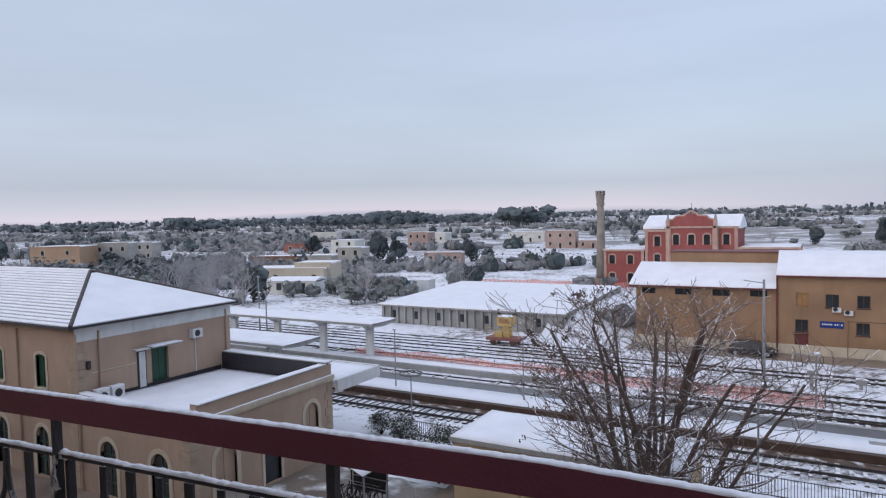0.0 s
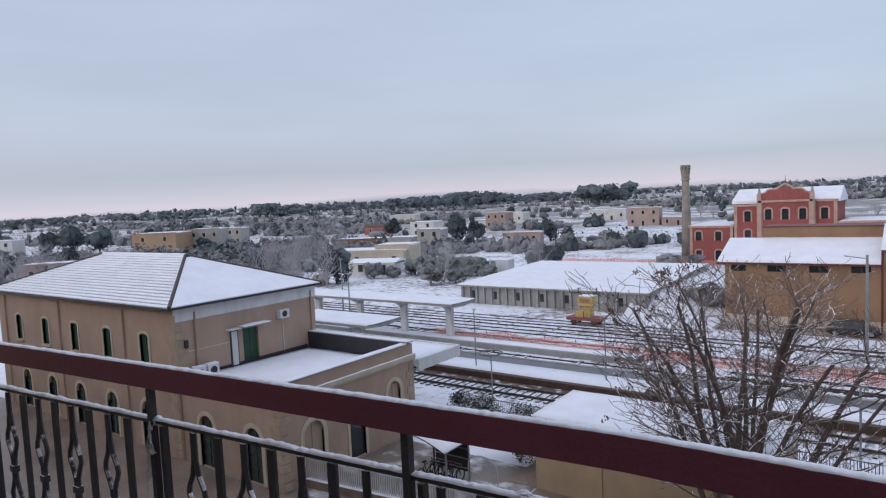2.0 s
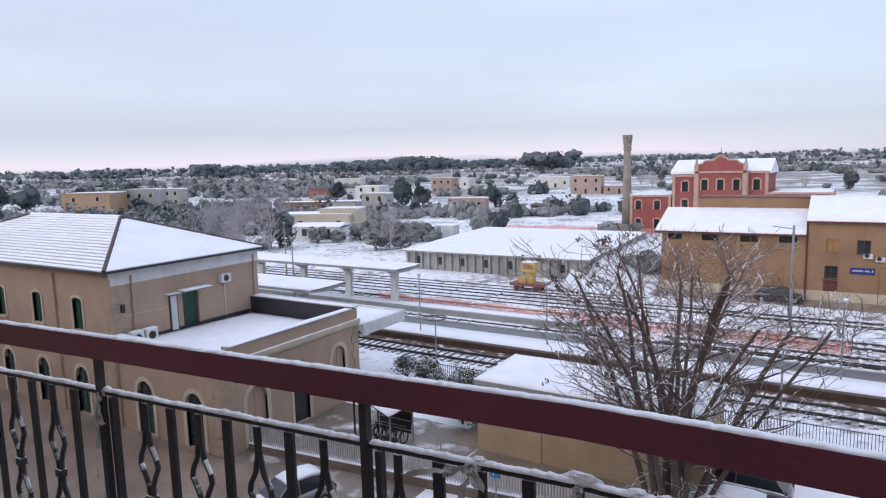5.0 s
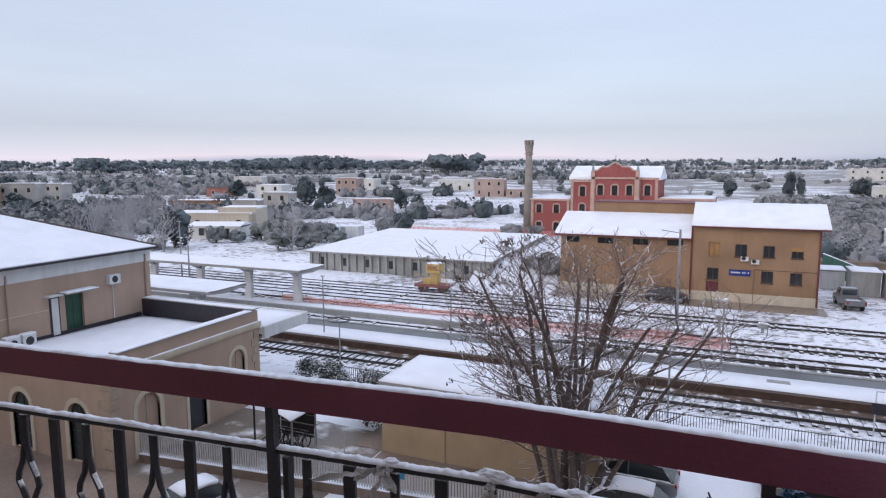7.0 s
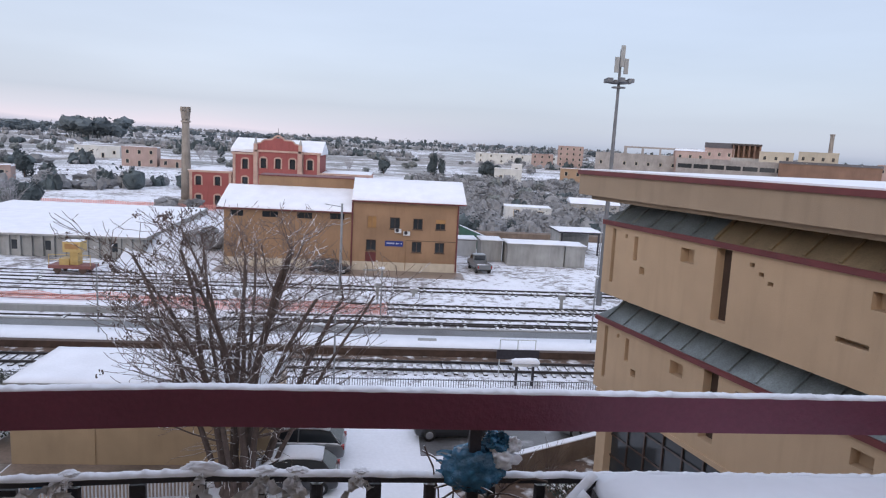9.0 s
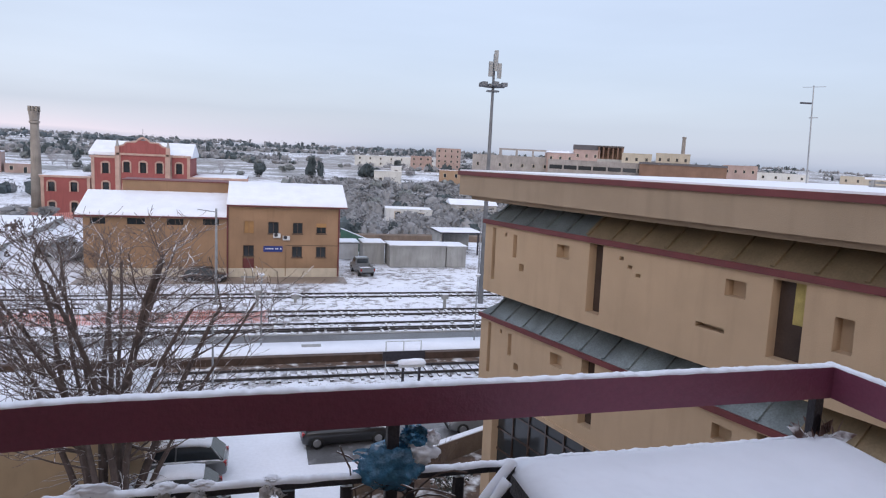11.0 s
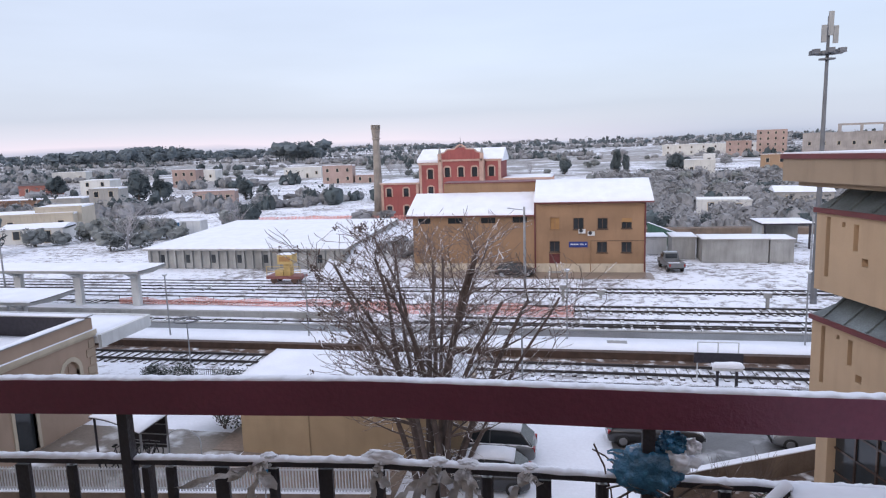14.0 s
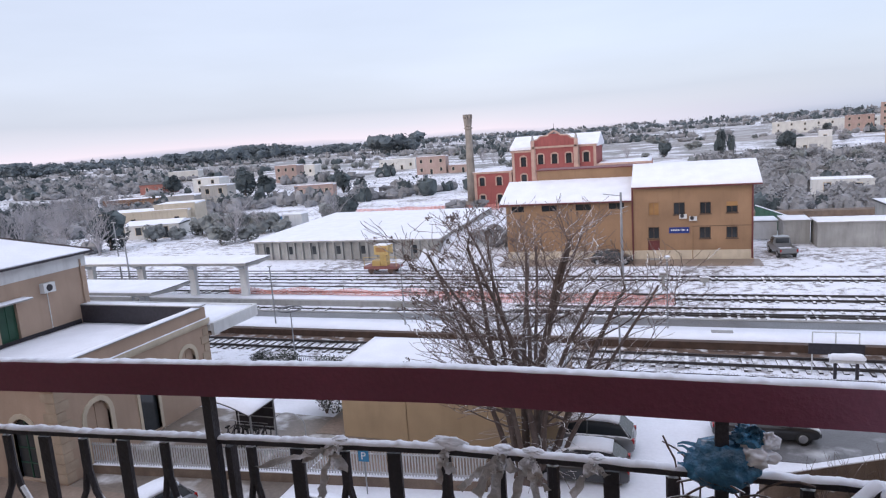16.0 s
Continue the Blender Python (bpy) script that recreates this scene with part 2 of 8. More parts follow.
def prism(bm, pts, axis, a0, a1):
    """A closed outline drawn out along one axis; pts are the two other coordinates in order."""
    def at(u, v, a):
        return {"x": (a, u, v), "y": (u, a, v), "z": (u, v, a)}[axis]
    lo = [bm.verts.new(at(u, v, a0)) for u, v in pts]
    hi = [bm.verts.new(at(u, v, a1)) for u, v in pts]
    k = len(pts)
    for i in range(k):
        bm.faces.new((lo[i], lo[(i + 1) % k], hi[(i + 1) % k], hi[i]))
    bm.faces.new(lo[::-1])
    bm.faces.new(hi)
    bmesh.ops.recalc_face_normals(bm, faces=bm.faces)
    return bm


def grid_wall(bm, at, a0, a1, z0, z1, holes):
    """One closed skin of a wall with openings; at(u, side, z) gives the place of a corner, side being 0 or 1."""
    us = sorted({round(u, 4) for u in (a0, a1, *[h[0] for h in holes], *[h[1] for h in holes]) if a0 <= u <= a1})
    zs = sorted({round(z, 4) for z in (z0, z1, *[h[2] for h in holes], *[h[3] for h in holes]) if z0 <= z <= z1})
    made = {}

    def vert(i, side, j):
        if (i, side, j) not in made:
            made[i, side, j] = bm.verts.new(at(us[i], side, zs[j]))
        return made[i, side, j]

    def full(i, j):
        if not (0 <= i < len(us) - 1 and 0 <= j < len(zs) - 1):
            return False
        u, z = (us[i] + us[i + 1]) / 2, (zs[j] + zs[j + 1]) / 2
        return not any(h[0] < u < h[1] and h[2] < z < h[3] for h in holes)

    for i in range(len(us) - 1):
        for j in range(len(zs) - 1):
            if not full(i, j):
                continue
            for s in (0, 1):
                q = [vert(i, s, j), vert(i + 1, s, j), vert(i + 1, s, j + 1), vert(i, s, j + 1)]
                bm.faces.new(q)
            for di, dj, e in ((-1, 0, ((i, j), (i, j + 1))), (1, 0, ((i + 1, j), (i + 1, j + 1))), (0, -1, ((i, j), (i + 1, j))), (0, 1, ((i, j + 1), (i + 1, j + 1)))):
                if not full(i + di, j + dj):
                    (p, q), (r, t) = e
                    bm.faces.new((vert(p, 0, q), vert(r, 0, t), vert(r, 1, t), vert(p, 1, q)))
    bmesh.ops.recalc_face_normals(bm, faces=bm.faces)
    return bm


def wall_cells(bm, axis, c0, c1, a0, a1, z0, z1, holes=()):
    """A wall of thickness c0..c1 across, from a0 to a1 along and z0 to z1 up, with openings (a0, a1, z0, z1) through it."""
    return grid_wall(bm, (lambda u, s, z: (u, (c0, c1)[s], z)) if axis == "x" else (lambda u, s, z: ((c0, c1)[s], u, z)), a0, a1, z0, z1, holes)


def wavy_slab(bm, x0, x1, y0, y1, z0, thick, rough=0.02, step=0.5, seed=0):
    """A blanket of snow: a slab with an uneven, slightly rounded top."""
    nx, ny = max(2, min(60, int((x1 - x0) / step))), max(2, min(60, int((y1 - y0) / step)))
    top = []
    for j in range(ny + 1):
        row = []
        for i in range(nx + 1):
            x, y = x0 + (x1 - x0) * i / nx, y0 + (y1 - y0) * j / ny
            edge = min(i, nx - i, j, ny - j) == 0
            h = thick * (0.55 if edge else 1.0) + rough * noise.noise((x * 1.3 + seed, y * 1.3, seed))
            row.append(bm.verts.new((x, y, z0 + max(h, 0.004))))
        top.append(row)
    for j in range(ny):
        for i in range(nx):
            bm.faces.new((top[j][i], top[j][i + 1], top[j + 1][i + 1], top[j + 1][i]))
    rim = top[0] + [r[-1] for r in top[1:]] + top[-1][-2::-1] + [r[0] for r in top[-2:0:-1]]
    low = [bm.verts.new((v.co.x, v.co.y, z0)) for v in rim]
    for i in range(len(rim)):
        j = (i + 1) % len(rim)
        bm.faces.new((rim[j], rim[i], low[i], low[j]))
    return bm


def snow_on(parent, x0, x1, y0, y1, z, thick=0.06, step=0.6, seed=0):
    return part("snow", wavy_slab(bmesh.new(), x0, x1, y0, y1, z, thick, thick * 0.4, step, seed), SNOW, parent, "white snow cover", True)

# ---- ground ----


def ground_height(x, y):
    """Level by the railway, a long low rise inland, falling away to the sea on the west side."""
    r = math.hypot(x, y)
    rise = min(max((r - 260) / 900, 0), 1.3)
    inland = min(max((math.degrees(math.atan2(x, y)) + 100) / 40, 0.25), 1)
    h = 9 * rise ** 1.2 * inland + 2.0 * rise * noise.noise((x / 260, y / 260, 0.3)) + 3 * rise * noise.noise((x / 700, y / 700, 4.3))
    return h - 0.02


bm = bmesh.new()
rings = [0, 12, 25, 40, 60, 80, 100, 125, 150, 180, 220, 260, 310, 370, 440, 520, 620, 740, 880, 1050, 1250, 1500, 1900, 2500, 4200]
SEG = 144
prev = None
center = bm.verts.new((0, 40, -0.02))
for r in rings[1:]:
    ring = []
    for i in range(SEG):
        a = 2 * math.pi * i / SEG
        x, y = r * math.sin(a), 40 + r * math.cos(a)
        ring.append(bm.verts.new((x, y, ground_height(x, y))))
    for i in range(SEG):
        j = (i + 1) % SEG
        if prev is None:
            bm.faces.new((center, ring[j], ring[i]))
        else:
            bm.faces.new((prev[i], prev[j], ring[j], ring[i]))
    prev = ring
bmesh.ops.recalc_face_normals(bm, faces=bm.faces)


def ground_material():
    """Snow with strips of bare winter field, scrub and tilled earth showing through."""
    m = material("snowy_fields", (0.785, 0.805, 0.86), 0.75, 0.06, 0.35, 0.4, 6)
    n, l = m.node_tree.nodes, m.node_tree.links
    bsdf = n["Principled BSDF"]
    snow_out = bsdf.inputs["Base Color"].links[0].from_socket
    geo = n.new("ShaderNodeNewGeometry")
    sepxy = n.new("ShaderNodeSeparateXYZ")
    l.new(geo.outputs["Position"], sepxy.inputs[0])
    field = n.new("ShaderNodeTexVoronoi")
    field.inputs["Scale"].default_value = 0.013
    l.new(geo.outputs["Position"], field.inputs["Vector"])
    weeds = n.new("ShaderNodeTexNoise")
    weeds.inputs["Scale"].default_value, weeds.inputs["Detail"].default_value = 0.045, 7
    weeds.inputs["Roughness"].default_value = 0.62
    l.new(geo.outputs["Position"], weeds.inputs["Vector"])
    pick = n.new("ShaderNodeSeparateColor")
    l.new(field.outputs["Color"], pick.inputs[0])
    total = n.new("ShaderNodeMath")
    total.operation = "MULTIPLY_ADD"
    total.inputs[1].default_value = 0.22
    l.new(pick.outputs[0], total.inputs[0])
    l.new(weeds.outputs["Fac"], total.inputs[2])
    bare = n.new("ShaderNodeMapRange")
    bare.inputs["From Min"].default_value, bare.inputs["From Max"].default_value = 0.50, 0.62
    bare.inputs["To Max"].default_value = 0.95
    l.new(total.outputs[0], bare.inputs["Value"])
    # the railway yard itself lies under whiter snow
    away = n.new("ShaderNodeMapRange")
    away.inputs["From Min"].default_value, away.inputs["From Max"].default_value = 150, 270
    l.new(sepxy.outputs["Y"], away.inputs["Value"])
    amount = n.new("ShaderNodeMath")
    amount.operation = "MULTIPLY"
    l.new(bare.outputs[0], amount.inputs[0])
    l.new(away.outputs[0], amount.inputs[1])
    soil = n.new("ShaderNodeMix")
    soil.data_type = "RGBA"
    soil.inputs["A"].default_value, soil.inputs["B"].default_value = (0.25, 0.26, 0.26, 1), (0.30, 0.28, 0.265, 1)
    l.new(pick.outputs[1], soil.inputs["Factor"])
    mixed = n.new("ShaderNodeMix")
    mixed.data_type = "RGBA"
    l.new(amount.outputs[0], mixed.inputs["Factor"])
    l.new(snow_out, mixed.inputs["A"])
    l.new(soil.outputs["Result"], mixed.inputs["B"])
    # ballast and dead weeds that show through the thin snow of the yard
    speck = n.new("ShaderNodeTexNoise")
    speck.inputs["Scale"].default_value, speck.inputs["Detail"].default_value = 0.9, 10
    speck.inputs["Roughness"].default_value = 0.78
    l.new(geo.outputs["Position"], speck.inputs["Vector"])
    broad = n.new("ShaderNodeTexNoise")
    broad.inputs["Scale"].default_value, broad.inputs["Detail"].default_value = 0.12, 3
    l.new(geo.outputs["Position"], broad.inputs["Vector"])
    both_n = n.new("ShaderNodeMath")
    both_n.operation = "MULTIPLY_ADD"
    both_n.inputs[1].default_value = 0.35
    l.new(broad.outputs["Fac"], both_n.inputs[0])
    l.new(speck.outputs["Fac"], both_n.inputs[2])
    spots = n.new("ShaderNodeMapRange")
    spots.inputs["From Min"].default_value, spots.inputs["From Max"].default_value = 0.672, 0.765
    spots.inputs["To Max"].default_value = 0.85
    l.new(both_n.outputs[0], spots.inputs["Value"])
    near_y = n.new("ShaderNodeMapRange")
    near_y.inputs["From Min"].default_value, near_y.inputs["From Max"].default_value = 34, 38
    l.new(sepxy.outputs["Y"], near_y.inputs["Value"])
    spot_amount = n.new("ShaderNodeMath")
    spot_amount.operation = "MULTIPLY"
    l.new(spots.outputs[0], spot_amount.inputs[0])
    l.new(near_y.outputs[0], spot_amount.inputs[1])
    dirty = n.new("ShaderNodeMix")
    dirty.data_type = "RGBA"
    dirty.inputs["B"].default_value = (0.11, 0.085, 0.07, 1)
    l.new(spot_amount.outputs[0], dirty.inputs["Factor"])
    l.new(mixed.outputs["Result"], dirty.inputs["A"])
    l.new(dirty.outputs["Result"], bsdf.inputs["Base Color"])
    return m


solid("ground", bm, ground_material(), "snow-covered ground running out to low farmland", "ground", "structure")

# ---- street in front of the station ----
solid("road", boxes((-75, 26, 4.5, 20.06, -0.3, 0.015)), WET_STREET, "wet brown paved street with melted snow", "road", "structure")
bm = boxes((-25.1, -15.1, 20.06, 28.8, -0.3, 0.010))
solid("pavement", bm, SLUSH_PAVING, "wet paved strip beside the station annex", "pavement", "structure")
solid("yard_strip", boxes((-15.0, -6.9, 23.7, 26.88, -0.2, 0.014)), WET_STREET, "wet bare ground below the store wall", "soil", "structure")
solid("parking_lane", boxes((2.0, 24, 28.0, 33.0, -0.3, 0.018)), SLUSH, "wet asphalt car park lane with patches of snow", "road", "structure")

# ---- tracks ----
TRACKS = [(39.75, -110, 90), (48.75, -110, 110), (50.75, -12, 110), (54.75, -110, 110), (58.6, -110, -14), (61.7, -110, 110), (64.6, -95, -18)]
HEAD = material("rail_steel", (0.055, 0.048, 0.046), 0.5, 0.3, 1.0, 0.2, 40, metal=0.3)


SLEEPERS = []
for k in range(6):
    rs = random.Random(k)
    w = rs.uniform(0.09, 0.14)
    SLEEPERS.append(mesh_of("sleeper", boxes((-w, w, -1.25 + rs.uniform(-.12, .12), 1.25 + rs.uniform(-.12, .12), -0.15, 0.075)), SLEEPER))


def track(yc, x0, x1, thin, sink=0.0):
    start, end = x0, x1
    t = thing("railway_track", (0, yc, 0), "rusty steel railway track on sleepers half buried in snow", "railway track", "station tracks")
    cut = min(max(x0, -13), x1)
    for side, x0, x1, sink in [(s, a, b, k) for s in (-0.75, 0.75) for a, b, k in ((x0, cut, sink + (0.045 if yc > 47 else 0)), (cut, x1, sink)) if b - a > 1]:
        bm = bmesh.new()
        prism(bm, [(yc + side - 0.07, 0.06), (yc + side + 0.07, 0.06), (yc + side + 0.07, 0.085), (yc + side + 0.016, 0.11), (yc + side + 0.016, 0.17),
                   (yc + side + 0.040, 0.18), (yc + side + 0.040, 0.225), (yc + side - 0.040, 0.225), (yc + side - 0.040, 0.18), (yc + side - 0.016, 0.17),
                   (yc + side - 0.016, 0.11), (yc + side - 0.07, 0.085)], "x", x0, x1)
        for v in bm.verts:
            v.co.z -= sink
        part("rail", bm, HEAD, t)
    x = max(start, -48)
    rnd = random.Random(int(yc * 10))
    while x < min(end, 42):
        if rnd.random() > thin * 14 + (0.45 if yc > 47 and x < -12 else 0.0):
            ob = new("sleeper", SLEEPERS[rnd.randrange(6)])
            ob.parent = t
            ob.matrix_parent_inverse = PLACE[t.name].inverted()
            ob.matrix_basis = pose(x, yc, rnd.uniform(-0.03, 0.012) - thin, 0, 0, rnd.uniform(-1, 1))
        x += 0.62
    return t


for k, (yc, x0, x1) in enumerate(TRACKS):
    track(yc, x0, x1, (0.0, 0.02, 0.03, 0.01, 0.05, 0.03, 0.06)[k], (0, 0.085, 0.085, 0.05, 0.10, 0.08, 0.11)[k])

# ---- platform between the first two tracks ----
p = thing("platform", (0, 44.7, 0), "railway platform with brown wet edges and snow on top", "platform", kind="structure")
part("kerb_wall", boxes((-110, 90, 41.9, 42.35, -0.2, 0.50)), RUST, p, "rust-stained brown edge wall")
part("deck", boxes((-110, 90, 42.35, 46.9, -0.2, 0.46)), ASPHALT, p)
part("far_kerb", boxes((-110, 90, 46.9, 47.25, -0.2, 0.50)), CONCRETE, p)
part("snow", wavy_slab(bmesh.new(), -110, 90, 42.5, 45.25, 0.462, 0.035, 0.02, 1.0, 3), SNOW, p, "untrodden snow", True)
p = thing("platform", (-60, 52, 0), "second platform under the white canopies with snow", "platform", kind="structure")
part("kerb_wall", boxes((-110, -19, 50.6, 50.95, -0.2, 0.45)), CONCRETE, p)
part("deck", boxes((-110, -19, 50.95, 52.9, -0.2, 0.42)), ASPHALT, p)
part("snow", wavy_slab(bmesh.new(), -110, -19, 51.1, 52.7, 0.422, 0.035, 0.02, 1.0, 4), SNOW, p, "untrodden snow", True)
solid("ballast_bed", boxes((-110, 90, 40.75, 41.9, -0.1, 0.04)), BALLAST, "brown rusty ballast strip at the platform foot", "ballast", "stuff")

# ---- station house ----
SX0, SX1, SY0, SY1, EAVE = -58.0, -33.8, 20.08, 30.55, 8.66
AX1, AY1, APAR = -25.13, 30.3, 5.42
ARCH_N = 8


def arch_outline(u, w, z0, z1, flat=1.0):
    """Outline of a round-headed opening: sill z0, crown z1, centre u, width w; flat under 1 gives a segment head."""
    r = w / 2
    rise = r * flat
    pts = [(u - r, z0), (u + r, z0)]
    for i in range(ARCH_N + 1):
        a = math.pi * i / ARCH_N
        pts.append((u + r * math.cos(a), z1 - rise + rise * math.sin(a)))
    return pts


def arch_holes(u, w, z0, z1, flat=1.0):
    r = w / 2
    rise = r * flat
    rows = [(u - r, u + r, z0, z1 - rise)]
    steps = 5
    for i in range(steps):
        a, b = i / steps, (i + 1) / steps
        half = r * math.sqrt(max(0, 1 - ((a + b) / 2) ** 2))
        rows.append((u - half, u + half, z1 - rise + rise * a, z1 - rise + rise * b))
    return rows


def arch_ring(axis, u, w, z0, z1, band, c0, c1, flat=1.0):
    """The moulded surround of a round-headed opening."""
    inner = arch_outline(u, w, z0, z1, flat)[1:]
    inner = inner + [(u - w / 2, z0)]
    outer = arch_outline(u, w + 2 * band, z0, z1 + band, flat * (w / 2 + band / max(flat, 0.3)) / (w / 2 + band) if flat < 1 else 1.0)[1:]
    outer = outer + [(u - w / 2 - band, z0)]
    bm = bmesh.new()

    def at(p, c):
        return (p[0], c, p[1]) if axis == "x" else (c, p[0], p[1])
    vi0, vi1 = [bm.verts.new(at(q, c0)) for q in inner], [bm.verts.new(at(q, c1)) for q in inner]
    vo0, vo1 = [bm.verts.new(at(q, c0)) for q in outer], [bm.verts.new(at(q, c1)) for q in outer]
    for i in range(len(inner) - 1):
        for quad in ((vi0[i], vi0[i + 1], vo0[i + 1], vo0[i]), (vi1[i], vo1[i], vo1[i + 1], vi1[i + 1]),
                     (vi0[i], vi1[i], vi1[i + 1], vi0[i + 1]), (vo0[i], vo0[i + 1], vo1[i + 1], vo1[i])):
            bm.faces.new(quad)
    for i in (0, len(inner) - 1):
        bm.faces.new((vi0[i], vo0[i], vo1[i], vi1[i]))
    bmesh.ops.recalc_face_normals(bm, faces=bm.faces)
    return bm


def arch_leaf(axis, u, w, z0, z1, c0, c1, flat=1.0):
    bm = bmesh.new()
    prism(bm, arch_outline(u, w, z0, z1, flat), "y" if axis == "x" else "x", c0, c1)
    return bm


def arched_window(parent, axis, u, w, z0, z1, face, out, leaf_mat, flat=1.0, band=0.22, sill=True, bars=0, leaf_label=""):
    """Surround, leaf and sill of an arched opening on a wall whose face lies at 'face'; out is +1 or -1, the way that the wall looks."""
    win = part("window", arch_ring(axis, u, w, z0, z1, band, face - out * 0.20, face + out * 0.05, flat), PALE, parent, "pale stone arched surround")
    part("pane", arch_leaf(axis, u, w - 0.004, z0 + 0.002, z1 - 0.002, face - out * 0.24, face - out * 0.14, flat), leaf_mat, win, leaf_label)
    bm = bmesh.new()
    if axis == "x":
        box(bm, u - 0.03, u + 0.03, *sorted((face - out * 0.14, face - out * 0.11)), z0, z1 - 0.05)
        for k in range(bars):
            z = z0 + (z1 - z0) * (k + 1) / (bars + 1)
            box(bm, u - w / 2, u + w / 2, *sorted((face - out * 0.14, face - out * 0.112)), z - 0.025, z + 0.025)
    else:
        box(bm, *sorted((face - out * 0.14, face - out * 0.11)), u - 0.03, u + 0.03, z0, z1 - 0.05)
        for k in range(bars):
            z = z0 + (z1 - z0) * (k + 1) / (bars + 1)
            box(bm, *sorted((face - out * 0.14, face - out * 0.112)), u - w / 2, u + w / 2, z - 0.025, z + 0.025)
    part("glazing_bar", bm, leaf_mat if not bars else GREEN_DOOR, win)
    if sill:
        if axis == "x":
            bm = boxes((u - w / 2 - band, u + w / 2 + band, *sorted((face, face + out * 0.14)), z0 - 0.12, z0))
        else:
            bm = boxes((*sorted((face, face + out * 0.14)), u - w / 2 - band, u + w / 2 + band, z0 - 0.12, z0))
        part("window_sill", bm, PALE, win)
    return win


st = thing("station_house", (-46, 25.5, 0), "two-storey ochre plaster station house with snow on its hipped roof", "station building")
UP = [(-37.0 - 4.35 * k) for k in range(5)]
LOW = [(-37.2 - 4.15 * k) for k in range(5)]
holes = []
for u in UP:
    holes += arch_holes(u, 0.95, 5.15, 7.0, 0.35)
for u in LOW:
    holes += arch_holes(u, 1.25, 0.15, 2.95)
part("front_wall", wall_cells(bmesh.new(), "x", SY0, SY0 + 0.45, SX0, SX1, 0, EAVE, holes), TAN, st)
door_z = (4.46, 6.74)
part("side_wall", wall_cells(bmesh.new(), "y", SX1 - 0.45, SX1, SY0 + 0.45, SY1, 0, EAVE, [(24.6, 25.75, *door_z), (23.65, 24.25, *door_z)]), TAN, st)
part("rear_wall", boxes((SX0, SX1 - 0.45, SY1 - 0.45, SY1, 0, EAVE)), TAN, st)
part("end_wall", boxes((SX0, SX0 + 0.45, SY0 + 0.45, SY1 - 0.45, 0, EAVE)), TAN, st)
part("floor_slab", boxes((SX0 + 0.45, SX1 - 0.45, SY0 + 0.45, SY1 - 0.45, 4.2, 4.4)), CONCRETE, st)
for u in UP:
    arched_window(st, "x", u, 0.95, 5.15, 7.0, SY0, -1, GREEN_DOOR, 0.35, 0.17, True, 0, "dark green closed shutters")
for u in LOW:
    arched_window(st, "x", u, 1.25, 0.15, 2.95, SY0, -1, PANE, 1.0, 0.22, False, 2)
# pale band painting the gradient light under the side eaves, string course and quoins
part("eaves_light_band", boxes((SX1, SX1 + 0.05, SY0, SY1 + 0.05, 7.85, EAVE)), WHITE_CONC, st, "pale band under the eaves, light gradient put into its colour")
part("string_course", boxes((SX0, SX1 + 0.03, SY0 - 0.07, SY0, 4.35, 4.6)), PALE, st)
for k in range(17):
    w = 0.55 if k % 2 else 0.75
    z = 0.1 + k * 0.45
    if z < 7.6:
        part("quoin", boxes((SX1 - w, SX1 + 0.04, SY0 - 0.04, SY0, z, z + 0.41), (SX1, SX1 + 0.04, SY0, SY0 + 1.2 - w, z, z + 0.41)) if z > 5.0 else boxes((SX1 - w, SX1 - 0.002, SY0 - 0.04, SY0, z, z + 0.41)), QUOIN, st)
for x in (-33.2 - 0.35, -39.2, -47.7, -56.6):
    bm = rod(bmesh.new(), (x, SY0 - 0.09, 0.1), (x, SY0 - 0.09, 8.3), 0.055)
    part("downpipe", bm, TAN, st, "ochre-painted downpipe")
bm = rod(bmesh.new(), (SX1 + 0.09, SY0 + 1.3, 5.1), (SX1 + 0.09, SY0 + 1.3, 8.3), 0.055)
part("downpipe", bm, TAN, st, "ochre-painted downpipe")
bm = rod(bmesh.new(), (SX1 + 0.09, SY1 - 0.4, 4.9), (SX1 + 0.09, SY1 - 0.4, 8.3), 0.055)
part("downpipe", bm, TAN, st, "ochre-painted downpipe")


def hip_roof(bm, x0, x1, y0, y1, z0, z1, hip, thick):
    ym = (y0 + y1) / 2
    lo = [bm.verts.new(c) for c in ((x0, y0, z0), (x1, y0, z0), (x1, y1, z0), (x0, y1, z0))]
    up = [bm.verts.new((v.co.x, v.co.y, z0 + thick)) for v in lo]
    r0, r1 = bm.verts.new((x0 + hip, ym, z1 + thick)), bm.verts.new((x1 - hip, ym, z1 + thick))
    bm.faces.new(lo[::-1])
    for i in range(4):
        bm.faces.new((lo[i], lo[(i + 1) % 4], up[(i + 1) % 4], up[i]))
    bm.faces.new((up[0], up[1], r1, r0))
    bm.faces.new((up[1], up[2], r1))
    bm.faces.new((up[2], up[3], r0, r1))
    bm.faces.new((up[3], up[0], r0))
    return bm


TILE_DARK = material("dark_wet_tiles", (0.055, 0.042, 0.040), 0.6, 0.3, 2, 0.4, 20, snow=0.02, snow_scale=1.0)
OX0, OX1, OY0, OY1 = SX0 - 0.45, SX1 + 0.45, SY0 - 0.45, SY1 + 0.30
roof = part("roof", hip_roof(bmesh.new(), OX0, OX1, OY0, OY1, EAVE, 10.95, 7.0, 0.10), TILE_DARK, st, "dark tiles showing between strips of snow")
